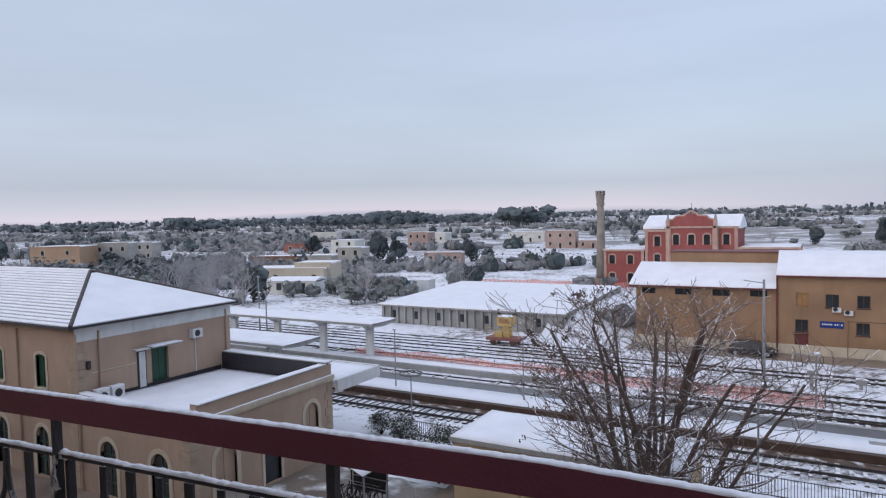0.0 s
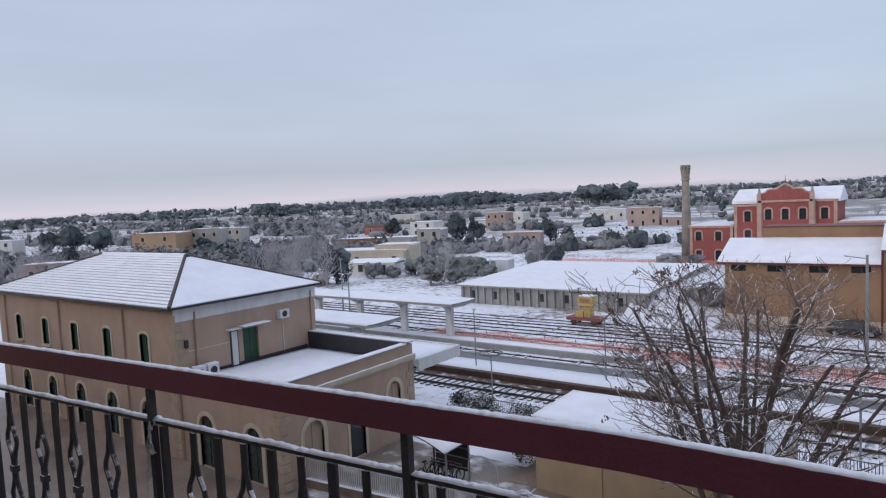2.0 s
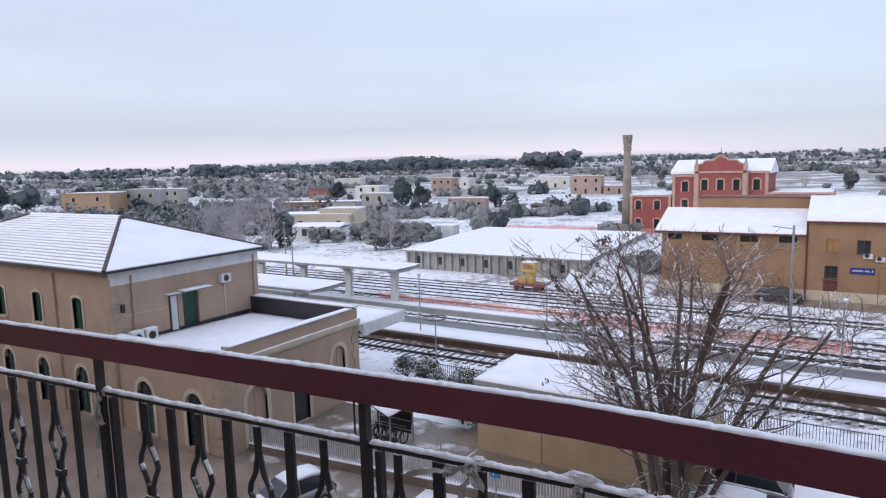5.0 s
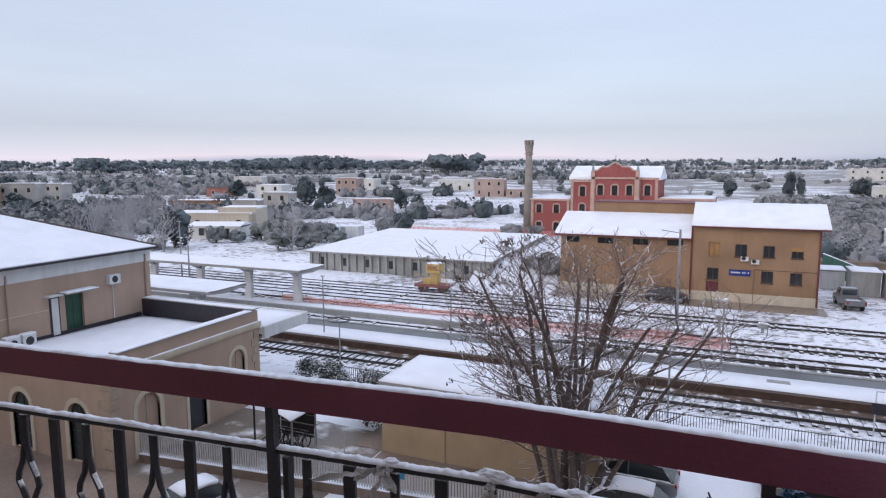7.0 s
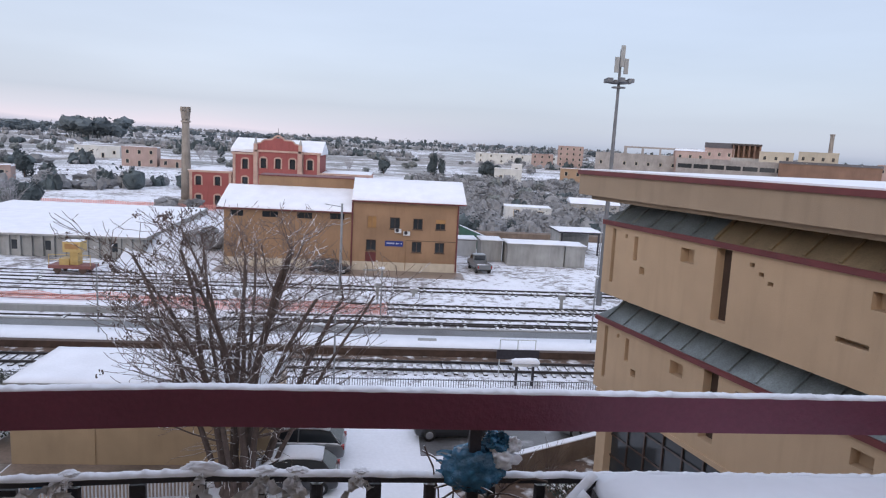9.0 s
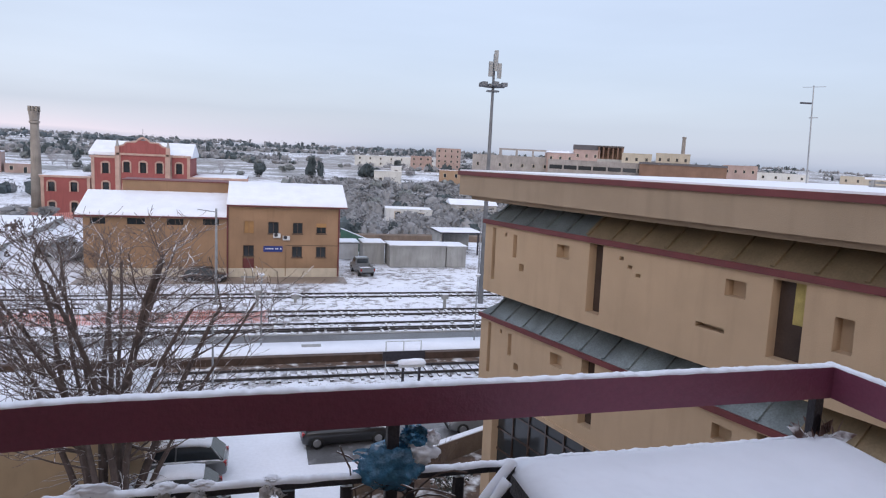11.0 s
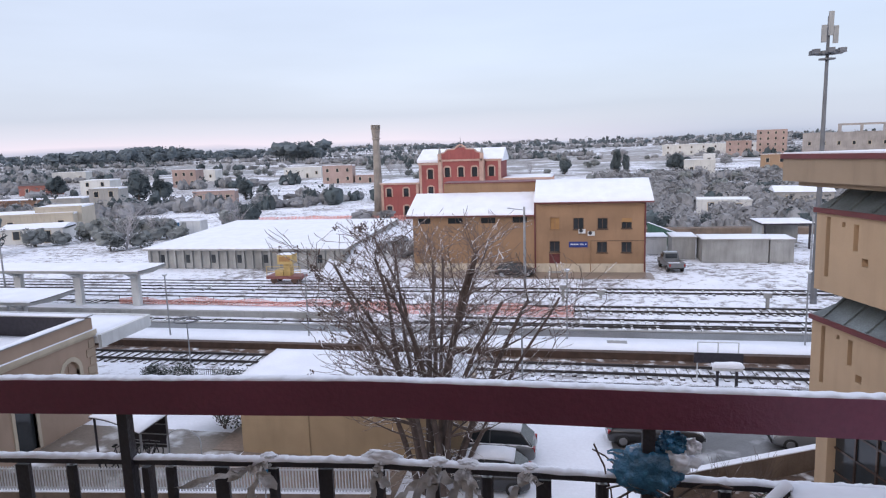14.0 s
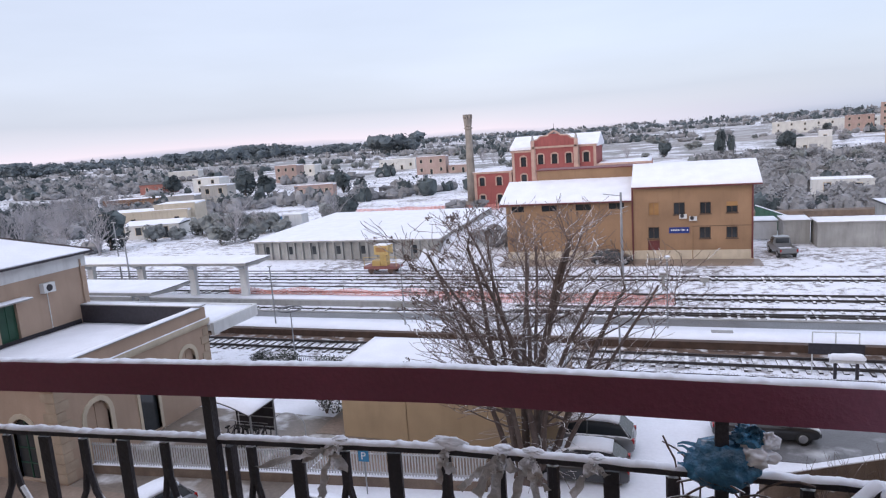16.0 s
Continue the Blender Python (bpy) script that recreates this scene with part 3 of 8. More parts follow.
# snow lies in long strips on the tile courses
RZ0, RZ1 = EAVE + 0.10, 11.05
ymid = (OY0 + OY1) / 2
COURSES = 18
for k in range(COURSES):
    a, b = k / COURSES, (k + 0.78) / COURSES
    for sgn in (-1, 1):
        bm = bmesh.new()
        q = []
        for f in (a, b):
            y = OY0 + (ymid - OY0) * f if sgn < 0 else OY1 - (OY1 - ymid) * f
            z = RZ0 + (RZ1 - RZ0) * f
            q.append((OX0 + 7.0 * f + 0.12, OX1 - 7.0 * f - 0.16, y, z))
        (xa0, xa1, ya, za), (xb0, xb1, yb, zb) = q
        nseg = 14
        lo, hi = [], []
        for i in range(nseg + 1):
            f = i / nseg
            wob = 0.010 * noise.noise((i * 1.7, k * 2.3, sgn))
            lo.append(bm.verts.new((xa0 + (xa1 - xa0) * f, ya, za + 0.055 + wob)))
            hi.append(bm.verts.new((xb0 + (xb1 - xb0) * f, yb, zb + 0.030 + wob)))
        for i in range(nseg):
            bm.faces.new((lo[i], lo[i + 1], hi[i + 1], hi[i]) if sgn < 0 else (lo[i + 1], lo[i], hi[i], hi[i + 1]))
        base = [bm.verts.new((v.co.x, v.co.y, v.co.z - 0.055)) for v in lo]
        for i in range(nseg):
            bm.faces.new((base[i], base[i + 1], lo[i + 1], lo[i]) if sgn < 0 else (base[i + 1], base[i], lo[i], lo[i + 1]))
        part("snow_strip", bm, SNOW, roof)
for k in range(COURSES):
    a, b = k / COURSES, (k + 1) / COURSES
    for end in (0, 1):
        q = []
        for f in (a, b):
            x = OX0 + 7.0 * f if end == 0 else OX1 - 7.0 * f
            q.append((x, OY0 + (ymid - OY0) * f + 0.15, OY1 - (OY1 - ymid) * f - 0.12, RZ0 + (RZ1 - RZ0) * f))
        (xa, ya0, ya1, za), (xb, yb0, yb1, zb) = q
        if ya1 - ya0 < 0.3 or yb1 - yb0 < 0.1:
            continue
        bm = bmesh.new()
        v = [bm.verts.new(c) for c in ((xa, ya0, za + 0.050), (xa, ya1, za + 0.050), (xb, yb1, zb + 0.047), (xb, yb0, zb + 0.047), (xa, ya0, za), (xa, ya1, za))]
        f1 = (v[0], v[1], v[2], v[3]) if end else (v[1], v[0], v[3], v[2])
        f2 = (v[4], v[5], v[1], v[0]) if end else (v[5], v[4], v[0], v[1])
        bm.faces.new(f1)
        bm.faces.new(f2)
        part("snow_strip", bm, SNOW, roof)
for sx, hx in ((OX1, -7.0), (OX0, 7.0)):
    for sy in (OY0, OY1):
        bm = rod(bmesh.new(), (sx, sy, RZ0 + 0.02), (sx + hx, ymid, RZ1 + 0.03), 0.10, 0.10, 6)
        part("hip_cap", bm, TILE_DARK, roof)
bm = rod(bmesh.new(), (OX0 + 7, ymid, RZ1 + 0.04), (OX1 - 7, ymid, RZ1 + 0.04), 0.12, 0.12, 6)
part("ridge_cap", bm, SNOW, roof)
bm = bmesh.new()
box(bm, OX0 - 0.12, OX1 + 0.12, OY0 - 0.14, OY0 - 0.002, EAVE - 0.02, EAVE + 0.10)
box(bm, OX1 + 0.002, OX1 + 0.14, OY0, OY1, EAVE - 0.02, EAVE + 0.10)
part("gutter", bm, DARK_METAL, roof)

# annex with a flat roof
an = thing("station_annex", (-29.5, 25, 0), "single-storey ochre annex with arched openings and a snowy flat roof", "station building")
holes = []
ALOW = (-31.3, -27.3)
for u in ALOW:
    holes += arch_holes(u, 1.3, 0.1, 3.0)
FPAR = 5.12  # the front parapet is lower than the others
part("front_wall", wall_cells(bmesh.new(), "x", SY0, SY0 + 0.45, SX1, AX1, 0, FPAR, holes), TAN, an)
holes = arch_holes(22.15, 1.35, 0.1, 3.1) + [(24.7, 25.9, 0.1, 2.6)] + arch_holes(28.45, 1.1, 2.0, 3.55)
part("side_wall", wall_cells(bmesh.new(), "y", AX1 - 0.45, AX1, SY0 + 0.45, AY1, 0, APAR, holes), TAN, an)
part("rear_wall", boxes((SX1, AX1 - 0.45, AY1 - 0.45, AY1, 0, APAR + 0.1)), TAN, an)
part("roof", boxes((SX1, AX1 - 0.45, SY0 + 0.45, AY1 - 0.45, 4.05, 4.42)), CONCRETE, an, "flat roof deck")
for u in ALOW:
    arched_window(an, "x", u, 1.3, 0.1, 3.0, SY0, -1, PANE, 1.0, 0.24, False, 3)
arched_window(an, "y", 22.15, 1.35, 0.1, 3.1, AX1, 1, TAN, 1.0, 0.24, False, 0, "walled-up ochre recess")
arched_window(an, "y", 28.45, 1.1, 2.0, 3.55, AX1, 1, TAN, 1.0, 0.24, True, 0, "walled-up ochre recess")
w = part("window", boxes((AX1 - 0.2, AX1 + 0.05, 24.52, 24.7, 0.1, 2.75), (AX1 - 0.2, AX1 + 0.05, 25.9, 26.08, 0.1, 2.75), (AX1 - 0.2, AX1 + 0.05, 24.7, 25.9, 2.6, 2.75)), PALE, an)
part("pane", boxes((AX1 - 0.24, AX1 - 0.14, 24.7, 25.9, 0.1, 2.6)), PANE, w)
part("lintel_ledge", boxes((AX1, AX1 + 0.28, 24.35, 26.25, 2.86, 2.98)), PALE, an)
part("snow", wavy_slab(bmesh.new(), AX1 + 0.02, AX1 + 0.28, 24.35, 26.25, 2.98, 0.05, 0.02, 0.2), SNOW, an, "snow on the ledge", True)
part("cornice", boxes((SX1, AX1 + 0.16, SY0 - 0.16, SY0, 4.55, 4.78), (AX1, AX1 + 0.16, SY0, AY1 + 0.1, 4.55, 4.78), (SX1, AX1 + 0.08, SY0 - 0.08, SY0, 4.42, 4.55), (AX1, AX1 + 0.08, SY0, AY1 + 0.1, 4.42, 4.55)), PALE, an)
part("snow", wavy_slab(bmesh.new(), AX1 + 0.01, AX1 + 0.15, SY0, AY1, 4.78, 0.04, 0.02, 0.3), SNOW, an, "thin line of snow on the cornice", True)
part("coping", boxes((SX1, AX1 + 0.06, SY0 - 0.06, SY0 + 0.5, FPAR, FPAR + 0.05), (AX1 - 0.5, AX1 + 0.06, SY0 + 0.5, AY1 - 0.5, APAR, APAR + 0.05), (SX1, AX1 + 0.06, AY1 - 0.5, AY1 + 0.06, APAR + 0.1, APAR + 0.15)), CONCRETE, an)
bm = wavy_slab(bmesh.new(), SX1 + 0.02, AX1 + 0.04, SY0 - 0.04, SY0 + 0.48, FPAR + 0.05, 0.05, 0.02, 0.4, 1)
wavy_slab(bm, AX1 - 0.48, AX1 + 0.04, SY0 + 0.48, AY1 - 0.48, APAR + 0.05, 0.05, 0.02, 0.4, 2)
wavy_slab(bm, SX1 + 0.02, AX1 + 0.04, AY1 - 0.48, AY1 + 0.04, APAR + 0.15, 0.05, 0.02, 0.4, 3)
part("snow", bm, SNOW, an, "snow on the parapet", True)
part("flashing", boxes((SX1 + 0.01, AX1 - 0.5, AY1 - 0.52, AY1 - 0.5, 4.42, APAR + 0.1), (SX1, SX1 + 0.03, SY0 + 0.6, AY1 - 0.6, 4.42, 4.72)), DARK_METAL, an, "dark bitumen upstand")
bm = wavy_slab(bmesh.new(), SX1 + 0.05, AX1 - 0.46, SY0 + 0.46, AY1 - 0.53, 4.421, 0.12, 0.03, 0.6, 5)
for v in bm.verts:  # the deck falls gently towards the platform side
    if v.co.z > 4.43:
        v.co.z += 0.16 * (AY1 - v.co.y) / (AY1 - SY0) - 0.05
part("snow", bm, SNOW, an, "deep even snow on the flat roof", True)
for k in range(9):
    w = 0.55 if k % 2 else 0.75
    z = 0.1 + k * 0.47
    part("quoin", boxes((AX1 - w, AX1 + 0.04, SY0 - 0.04, SY0, z, z + 0.42), (AX1, AX1 + 0.04, SY0, SY0 + 1.2 - w, z, z + 0.42)), QUOIN, an)
    part("quoin", boxes((AX1, AX1 + 0.04, AY1 - 1.2 + w, AY1, z, z + 0.42)), QUOIN, an)
# door and glazed cabinet on the roof terrace
d = part("door", boxes((SX1 - 0.30, SX1 - 0.20, 24.6, 25.75, *door_z)), GREEN_DOOR, st, "dark green closed metal door")
part("panel", boxes((SX1 - 0.20, SX1 - 0.18, 24.68, 25.15, 4.55, 6.66), (SX1 - 0.20, SX1 - 0.18, 25.20, 25.67, 4.55, 6.66)), GREEN_DOOR, d)
part("door_hood", boxes((SX1, SX1 + 0.75, 24.2, 26.2, 6.84, 6.92)), CONCRETE, st)
part("snow", wavy_slab(bmesh.new(), SX1 + 0.01, SX1 + 0.77, 24.18, 26.22, 6.92, 0.07, 0.02, 0.25, 7), SNOW, st, "snow on the door hood", True)
d = part("door", boxes((SX1 - 0.30, SX1 + 0.02, 23.65, 24.25, *door_z)), DARK_METAL, st, "narrow dark door with a white panel")
part("panel", boxes((SX1 + 0.02, SX1 + 0.05, 23.77, 24.17, 4.6, 6.64)), WHITE_CONC, d, "white panel")
part("door_hood", boxes((SX1, SX1 + 0.5, 23.35, 24.18, 6.80, 6.87)), WHITE_CONC, st)
# ---- orange goods house across the tracks ----
BY = 71.0
br = thing("goods_house", (-4, 75, 0), "two-part orange plaster railway house with snowy roofs", "railway building")
W2, W1 = (-3.4, 8.05), (-16.9, -3.4)
wins2 = [(-1.85, -0.8, 4.65, 5.95, 1), (0.6, 1.68, 4.65, 5.87, 0), (3.12, 4.15, 4.68, 5.83, 0), (5.58, 6.62, 4.72, 5.80, 2),
         (-1.9, -0.82, 2.2, 3.38, 0), (3.06, 4.12, 2.15, 3.3, 0), (5.58, 6.62, 2.15, 3.28, 0)]
door_h = (-1.95, -0.8, 0.12, 2.0)
part("front_wall", wall_cells(bmesh.new(), "x", BY, BY + 0.4, *W2, 0, 7.6, [w[:4] for w in wins2] + [door_h]), BROWN, br)
part("end_wall", boxes((W2[1] - 0.4, W2[1], BY + 0.4, BY + 9.0, 0, 7.6)), BROWN, br)
prism_bm = bmesh.new()
prism(prism_bm, [(BY, 7.6), (BY + 9, 7.6), (BY + 4.5, 9.6)], "x", W2[1] - 0.4, W2[1])
part("gable", prism_bm, BROWN, br)
prism_bm = bmesh.new()
prism(prism_bm, [(BY, 7.6), (BY + 9, 7.6), (BY + 4.5, 9.6)], "x", W2[0], W2[0] + 0.4)
part("gable", prism_bm, BROWN, br)
part("rear_wall", boxes((W1[0], W2[1] - 0.4, BY + 8.6, BY + 9, 0, 7.6)), BROWN, br)
part("party_wall", boxes((W2[0], W2[0] + 0.4, BY + 0.4, BY + 8.6, 0, 7.6)), BROWN, br)
part("plinth", boxes((W1[0] - 0.04, W2[1] + 0.04, BY - 0.05, BY, 0, 0.95)), PALE, br, "pale plaster plinth")
SHUT = material("tan_shutter", (0.36, 0.20, 0.08), 0.8, 0.1, 2, 0.2)
for x0, x1, z0, z1, kind in wins2:
    w = part("window", boxes((x0 - 0.07, x1 + 0.07, BY - 0.07, BY, z0 - 0.10, z0), (x0, x0 + 0.07, BY + 0.1, BY + 0.2, z0, z1), (x1 - 0.07, x1, BY + 0.1, BY + 0.2, z0, z1),
                             (x0, x1, BY + 0.1, BY + 0.2, z1 - 0.07, z1), ((x0 + x1) / 2 - 0.03, (x0 + x1) / 2 + 0.03, BY + 0.1, BY + 0.2, z0, z1 - 0.07)), BROWN if kind == 1 else RUST, br)
    part("pane", boxes((x0, x1, BY + 0.2, BY + 0.26, z0, z1)), SHUT if kind == 1 else PANE, w)
    if kind == 2:
        part("roller_blind", boxes((x0, x1, BY + 0.06, BY + 0.1, z0 + 0.65, z1)), SHUT, w, "half-lowered tan blind")
d = part("door", boxes((door_h[0], door_h[1], BY + 0.15, BY + 0.22, door_h[2], door_h[3])), RB_TRIM, br, "dark red wooden door")
part("panel", boxes((door_h[0] + 0.08, -1.42, BY + 0.12, BY + 0.15, 0.3, 1.85), (-1.33, door_h[1] - 0.08, BY + 0.12, BY + 0.15, 0.3, 1.85)), RB_TRIM, d)
part("step", boxes((-2.1, -0.65, BY - 0.5, BY - 0.05, 0, 0.12)), CONCRETE, br)


def gable_roof(x0, x1, y0, y1, ze, zr, parent, yr=None):
    yr = (y0 + y1) / 2 if yr is None else yr
    bm = bmesh.new()
    prism(bm, [(y0, ze), (y0, ze + 0.12), (yr, zr + 0.12), (y1, ze + 0.12), (y1, ze), (yr, zr)], "x", x0, x1)
    r = part("roof", bm, TILE_DARK, parent, "tiled roof under snow")
    bm = bmesh.new()
    n = 40
    top = []
    for j in range(9):
        f = j / 8
        y = y0 - 0.02 + (y1 - y0 + 0.04) * f
        z = ze + 0.125 + (zr - ze) * (1 - abs(y - yr) / ((yr - y0) if y < yr else (y1 - yr)))
        top.append([bm.verts.new((x0 + (x1 - x0) * i / n, y, z + (0.035 if j in (0, 8) else 0.07) + 0.035 * noise.noise((i * 0.9, j * 1.3, x0)))) for i in range(n + 1)])
    for j in range(8):
        for i in range(n):
            bm.faces.new((top[j][i], top[j][i + 1], top[j + 1][i + 1], top[j + 1][i]))
    for j, rev in ((0, 0), (8, 1)):
        low = [bm.verts.new((v.co.x, v.co.y, v.co.z - 0.09)) for v in top[j]]
        for i in range(n):
            q = (low[i], low[i + 1], top[j][i + 1], top[j][i])
            bm.faces.new(q[::-1] if rev else q)
    part("snow", bm, SNOW, r, "even snow over the roof", True)
    bm = rod(bmesh.new(), (x0, y0 - 0.08, ze), (x1, y0 - 0.08, ze), 0.08, 0.08, 6)
    part("gutter", bm, RB_TRIM, r, "dark red gutter")
    return r


gable_roof(W2[0] - 0.1, W2[1] + 0.7, BY - 0.6, BY + 9.6, 7.55, 9.55, br)
# the lower wing with a mono-pitch front and a raised attic wall behind
wins1 = [(-16.3, -14.9, 5.35, 6.0), (-12.95, -11.3, 5.35, 6.0), (-9.3, -7.7, 5.35, 6.02), (-5.85, -4.3, 5.4, 6.05)]
part("front_wall", wall_cells(bmesh.new(), "x", BY, BY + 0.4, *W1, 0, 6.3, wins1), BROWN, br)
part("end_wall", boxes((W1[0], W1[0] + 0.4, BY + 0.4, BY + 8.6, 0, 6.3)), BROWN, br)
for x0, x1, z0, z1 in wins1:
    w = part("window", boxes((x0, x1, BY + 0.12, BY + 0.18, z1 - 0.06, z1), ((x0 + x1) / 2 - 0.03, (x0 + x1) / 2 + 0.03, BY + 0.12, BY + 0.18, z0, z1 - 0.06)), RUST, br)
    part("pane", boxes((x0, x1, BY + 0.18, BY + 0.24, z0, z1)), PANE, w)
bm = bmesh.new()
prism(bm, [(BY - 0.6, 6.22), (BY - 0.6, 6.34), (BY + 5.0, 8.30), (BY + 5.0, 8.18)], "x", W1[0] - 0.6, W1[1] - 0.12)
r1 = part("roof", bm, TILE_DARK, br)
bm = bmesh.new()
rows = []
for j in range(7):
    f = j / 6
    rows.append([bm.verts.new((W1[0] - 0.6 + (W1[1] - 0.12 - W1[0] + 0.6) * i / 30, BY - 0.63 + 5.63 * f, 6.345 + 1.96 * f + (0.03 if j == 0 else 0.07) + 0.03 * noise.noise((i * .8, j * 1.1, 9)))) for i in range(31)])
for j in range(6):
    for i in range(30):
        bm.faces.new((rows[j][i], rows[j][i + 1], rows[j + 1][i + 1], rows[j + 1][i]))
low = [bm.verts.new((v.co.x, v.co.y, v.co.z - 0.07)) for v in rows[0]]
for i in range(30):
    bm.faces.new((low[i], low[i + 1], rows[0][i + 1], rows[0][i]))
part("snow", bm, SNOW, r1, "even snow over the roof", True)
part("attic_wall", boxes((-14.2, W1[1], BY + 5.0, BY + 8.6, 6.3, 9.45)), BROWN, br)
part("attic_coping", boxes((-14.3, W1[1], BY + 4.9, BY + 8.7, 9.45, 9.55)), RB_TRIM, br)
part("gutter", rod(bmesh.new(), (W1[0] - 0.6, BY - 0.68, 6.24), (W1[1], BY - 0.68, 6.24), 0.08, 0.08, 6), RB_TRIM, br, "dark red gutter")
part("downpipe", rod(bmesh.new(), (W2[0] - 0.05, BY - 0.1, 0.1), (W2[0] - 0.05, BY - 0.1, 7.4), 0.08, 0.08, 8), RB_TRIM, br)
part("downpipe", rod(bmesh.new(), (W2[1] - 0.1, BY - 0.1, 0.1), (W2[1] - 0.1, BY - 0.1, 7.4), 0.08, 0.08, 8), RB_TRIM, br)
part("downpipe", rod(bmesh.new(), (2.4, BY - 0.06, 0.1), (2.4, BY - 0.06, 3.4), 0.04, 0.04, 6), BROWN, br)
part("cable_run", boxes((2.4, W2[1], BY - 0.03, BY, 3.38, 3.43)), RUST, br)
for x, z in ((1.5, 4.25), (3.0 - 0.55, 4.0)):
    ac = thing("air_conditioner", (x, BY - 0.2, z), "white wall-mounted air conditioner unit", "air conditioner")
    part("casing", boxes((x - 0.36, x + 0.36, BY - 0.33, BY - 0.003, z, z + 0.42)), WHITE_CONC, ac)
    part("fan_grille", rod(bmesh.new(), (x - 0.1, BY - 0.34, z + 0.28), (x - 0.1, BY - 0.33, z + 0.28), 0.2, 0.2, 14), DARK_METAL, ac)
    part("bracket", boxes((x - 0.35, x - 0.3, BY - 0.33, BY, z - 0.05, z), (x + 0.3, x + 0.35, BY - 0.33, BY, z - 0.05, z)), GREY_METAL, ac)
SIGN_BLUE = material("blue_enamel", (0.012, 0.035, 0.20), 0.35, 0.05, 2, 0)
sg = thing("station_sign", (1.1, BY - 0.05, 3.0), "blue enamel station name board with white lettering", "sign")
part("board", boxes((0.14, 2.09, BY - 0.06, BY - 0.003, 2.72, 3.32)), SIGN_BLUE, sg)
part("lettering", boxes(*[(0.32 + k * 0.17, 0.32 + k * 0.17 + (0.12 if k not in (5, 8) else 0.02), BY - 0.068, BY - 0.06, 2.97, 3.12) for k in range(10)]), WHITE_CONC, sg, "small white bars of writing")

# ---- red villa and chimney ----
RY = 124.0
rv = thing("red_villa", (-20, RY + 5, 0), "red plaster villa with pale trim and snowy roof", "villa")


def villa_block(x0, x1, z1, cols, floors, depth=12, front=0.0, name="wall"):
    hl = []
    for u in cols:
        for z0, hgt in floors:
            hl.append((u - 0.5, u + 0.5, z0, z0 + hgt))
    y = RY - front
    part(name, wall_cells(bmesh.new(), "x", y, y + 0.5, x0, x1, 0, z1, hl), RED, rv)
    part("side_wall", boxes((x0, x0 + 0.5, y + 0.5, RY + depth, 0, z1)), RED, rv)
    part("side_wall", boxes((x1 - 0.5, x1, y + 0.5, RY + depth, 0, z1)), RED, rv)
    part("rear_wall", boxes((x0 + 0.5, x1 - 0.5, RY + depth - 0.5, RY + depth, 0, z1)), RED, rv)
    part("roof_slab", boxes((x0 + 0.5, x1 - 0.5, y + 0.5, RY + depth - 0.5, z1 - 0.5, z1 - 0.2)), CONCRETE, rv)
    for u in cols:
        for z0, hgt in floors:
            w = part("window", arch_ring("x", u, 1.0, z0, z0 + hgt, 0.24, y - 0.08, y + 0.12, 0.5), VILLA_TRIM, rv)
            part("pane", boxes((u - 0.5, u + 0.5, y + 0.3, y + 0.36, z0, z0 + hgt)), PANE, w)
            part("spandrel", boxes((u - 0.5, u + 0.5, y + 0.2, y + 0.3, z0 + hgt - 0.12, z0 + hgt)), VILLA_TRIM, w)
    part("cornice", boxes((x0 - 0.15, x1 + 0.15, y - 0.25, y, z1 - 0.35, z1), ), VILLA_TRIM, rv)
    for xa in (x0, x1 - 0.5):
        part("corner_strip", boxes((xa, xa + 0.5, y - 0.08, y, 0, z1 - 0.35)), VILLA_TRIM, rv)


villa_block(-35.6, -28.1, 7.0, (-34.0, -30.6), ((0.3, 2.3), (4.3, 1.7)))
villa_block(-27.9, -23.7, 10.6, (-25.7,), ((4.4, 1.8), (7.6, 1.9)), 12)
villa_block(-23.7, -15.7, 11.2, (-22.3, -19.7, -17.1), ((4.4, 1.8), (7.9, 1.9)), 12, 0.6)
villa_block(-15.7, -12.2, 11.1, (-14.0,), ((4.4, 1.8), (7.9, 1.9)), 12)
villa_block(-12.0, -2.6, 7.5, (-9.4, -6.2), ((0.3, 2.3), (4.6, 1.6)))
bm = bmesh.new()
prism(bm, [(-23.7, 11.2), (-15.7, 11.2), (-15.7, 12.2), (-16.7, 12.4), (-17.2, 12.9), (-18.6, 13.0), (-19.0, 13.4), (-20.4, 13.4), (-20.8, 13.0), (-22.2, 12.9), (-22.7, 12.4), (-23.7, 12.2)], "y", RY - 0.6, RY - 0.1)
part("gable", bm, RED, rv, "red curved parapet gable")
bm = bmesh.new()
crown = [(-23.9, 12.2), (-22.8, 12.42), (-22.25, 12.95), (-20.85, 13.05), (-20.4, 13.5), (-19.7, 13.9), (-19.0, 13.5), (-18.55, 13.05), (-17.15, 12.95), (-16.6, 12.42), (-15.5, 12.2)]
for a, b in zip(crown, crown[1:]):
    rod(bm, (a[0], RY - 0.4, a[1]), (b[0], RY - 0.4, b[1]), 0.22, 0.22, 6)
part("gable_trim", bm, VILLA_TRIM, rv, "pale moulding along the gable")
for x in (-23.7, -15.7):
    part("pilaster", boxes((x - 0.35, x + 0.35, RY - 0.85, RY - 0.6, 0, 12.3)), VILLA_TRIM, rv)
    part("finial", rod(bmesh.new(), (x, RY - 0.5, 12.3), (x, RY - 0.5, 13.3), 0.3, 0.12, 8), CONCRETE, rv)
part("snow", wavy_slab(bmesh.new(), -36, -28.1, RY - 0.2, RY + 12, 7.0, 0.08, 0.03, 1.0), SNOW, rv, "", True)
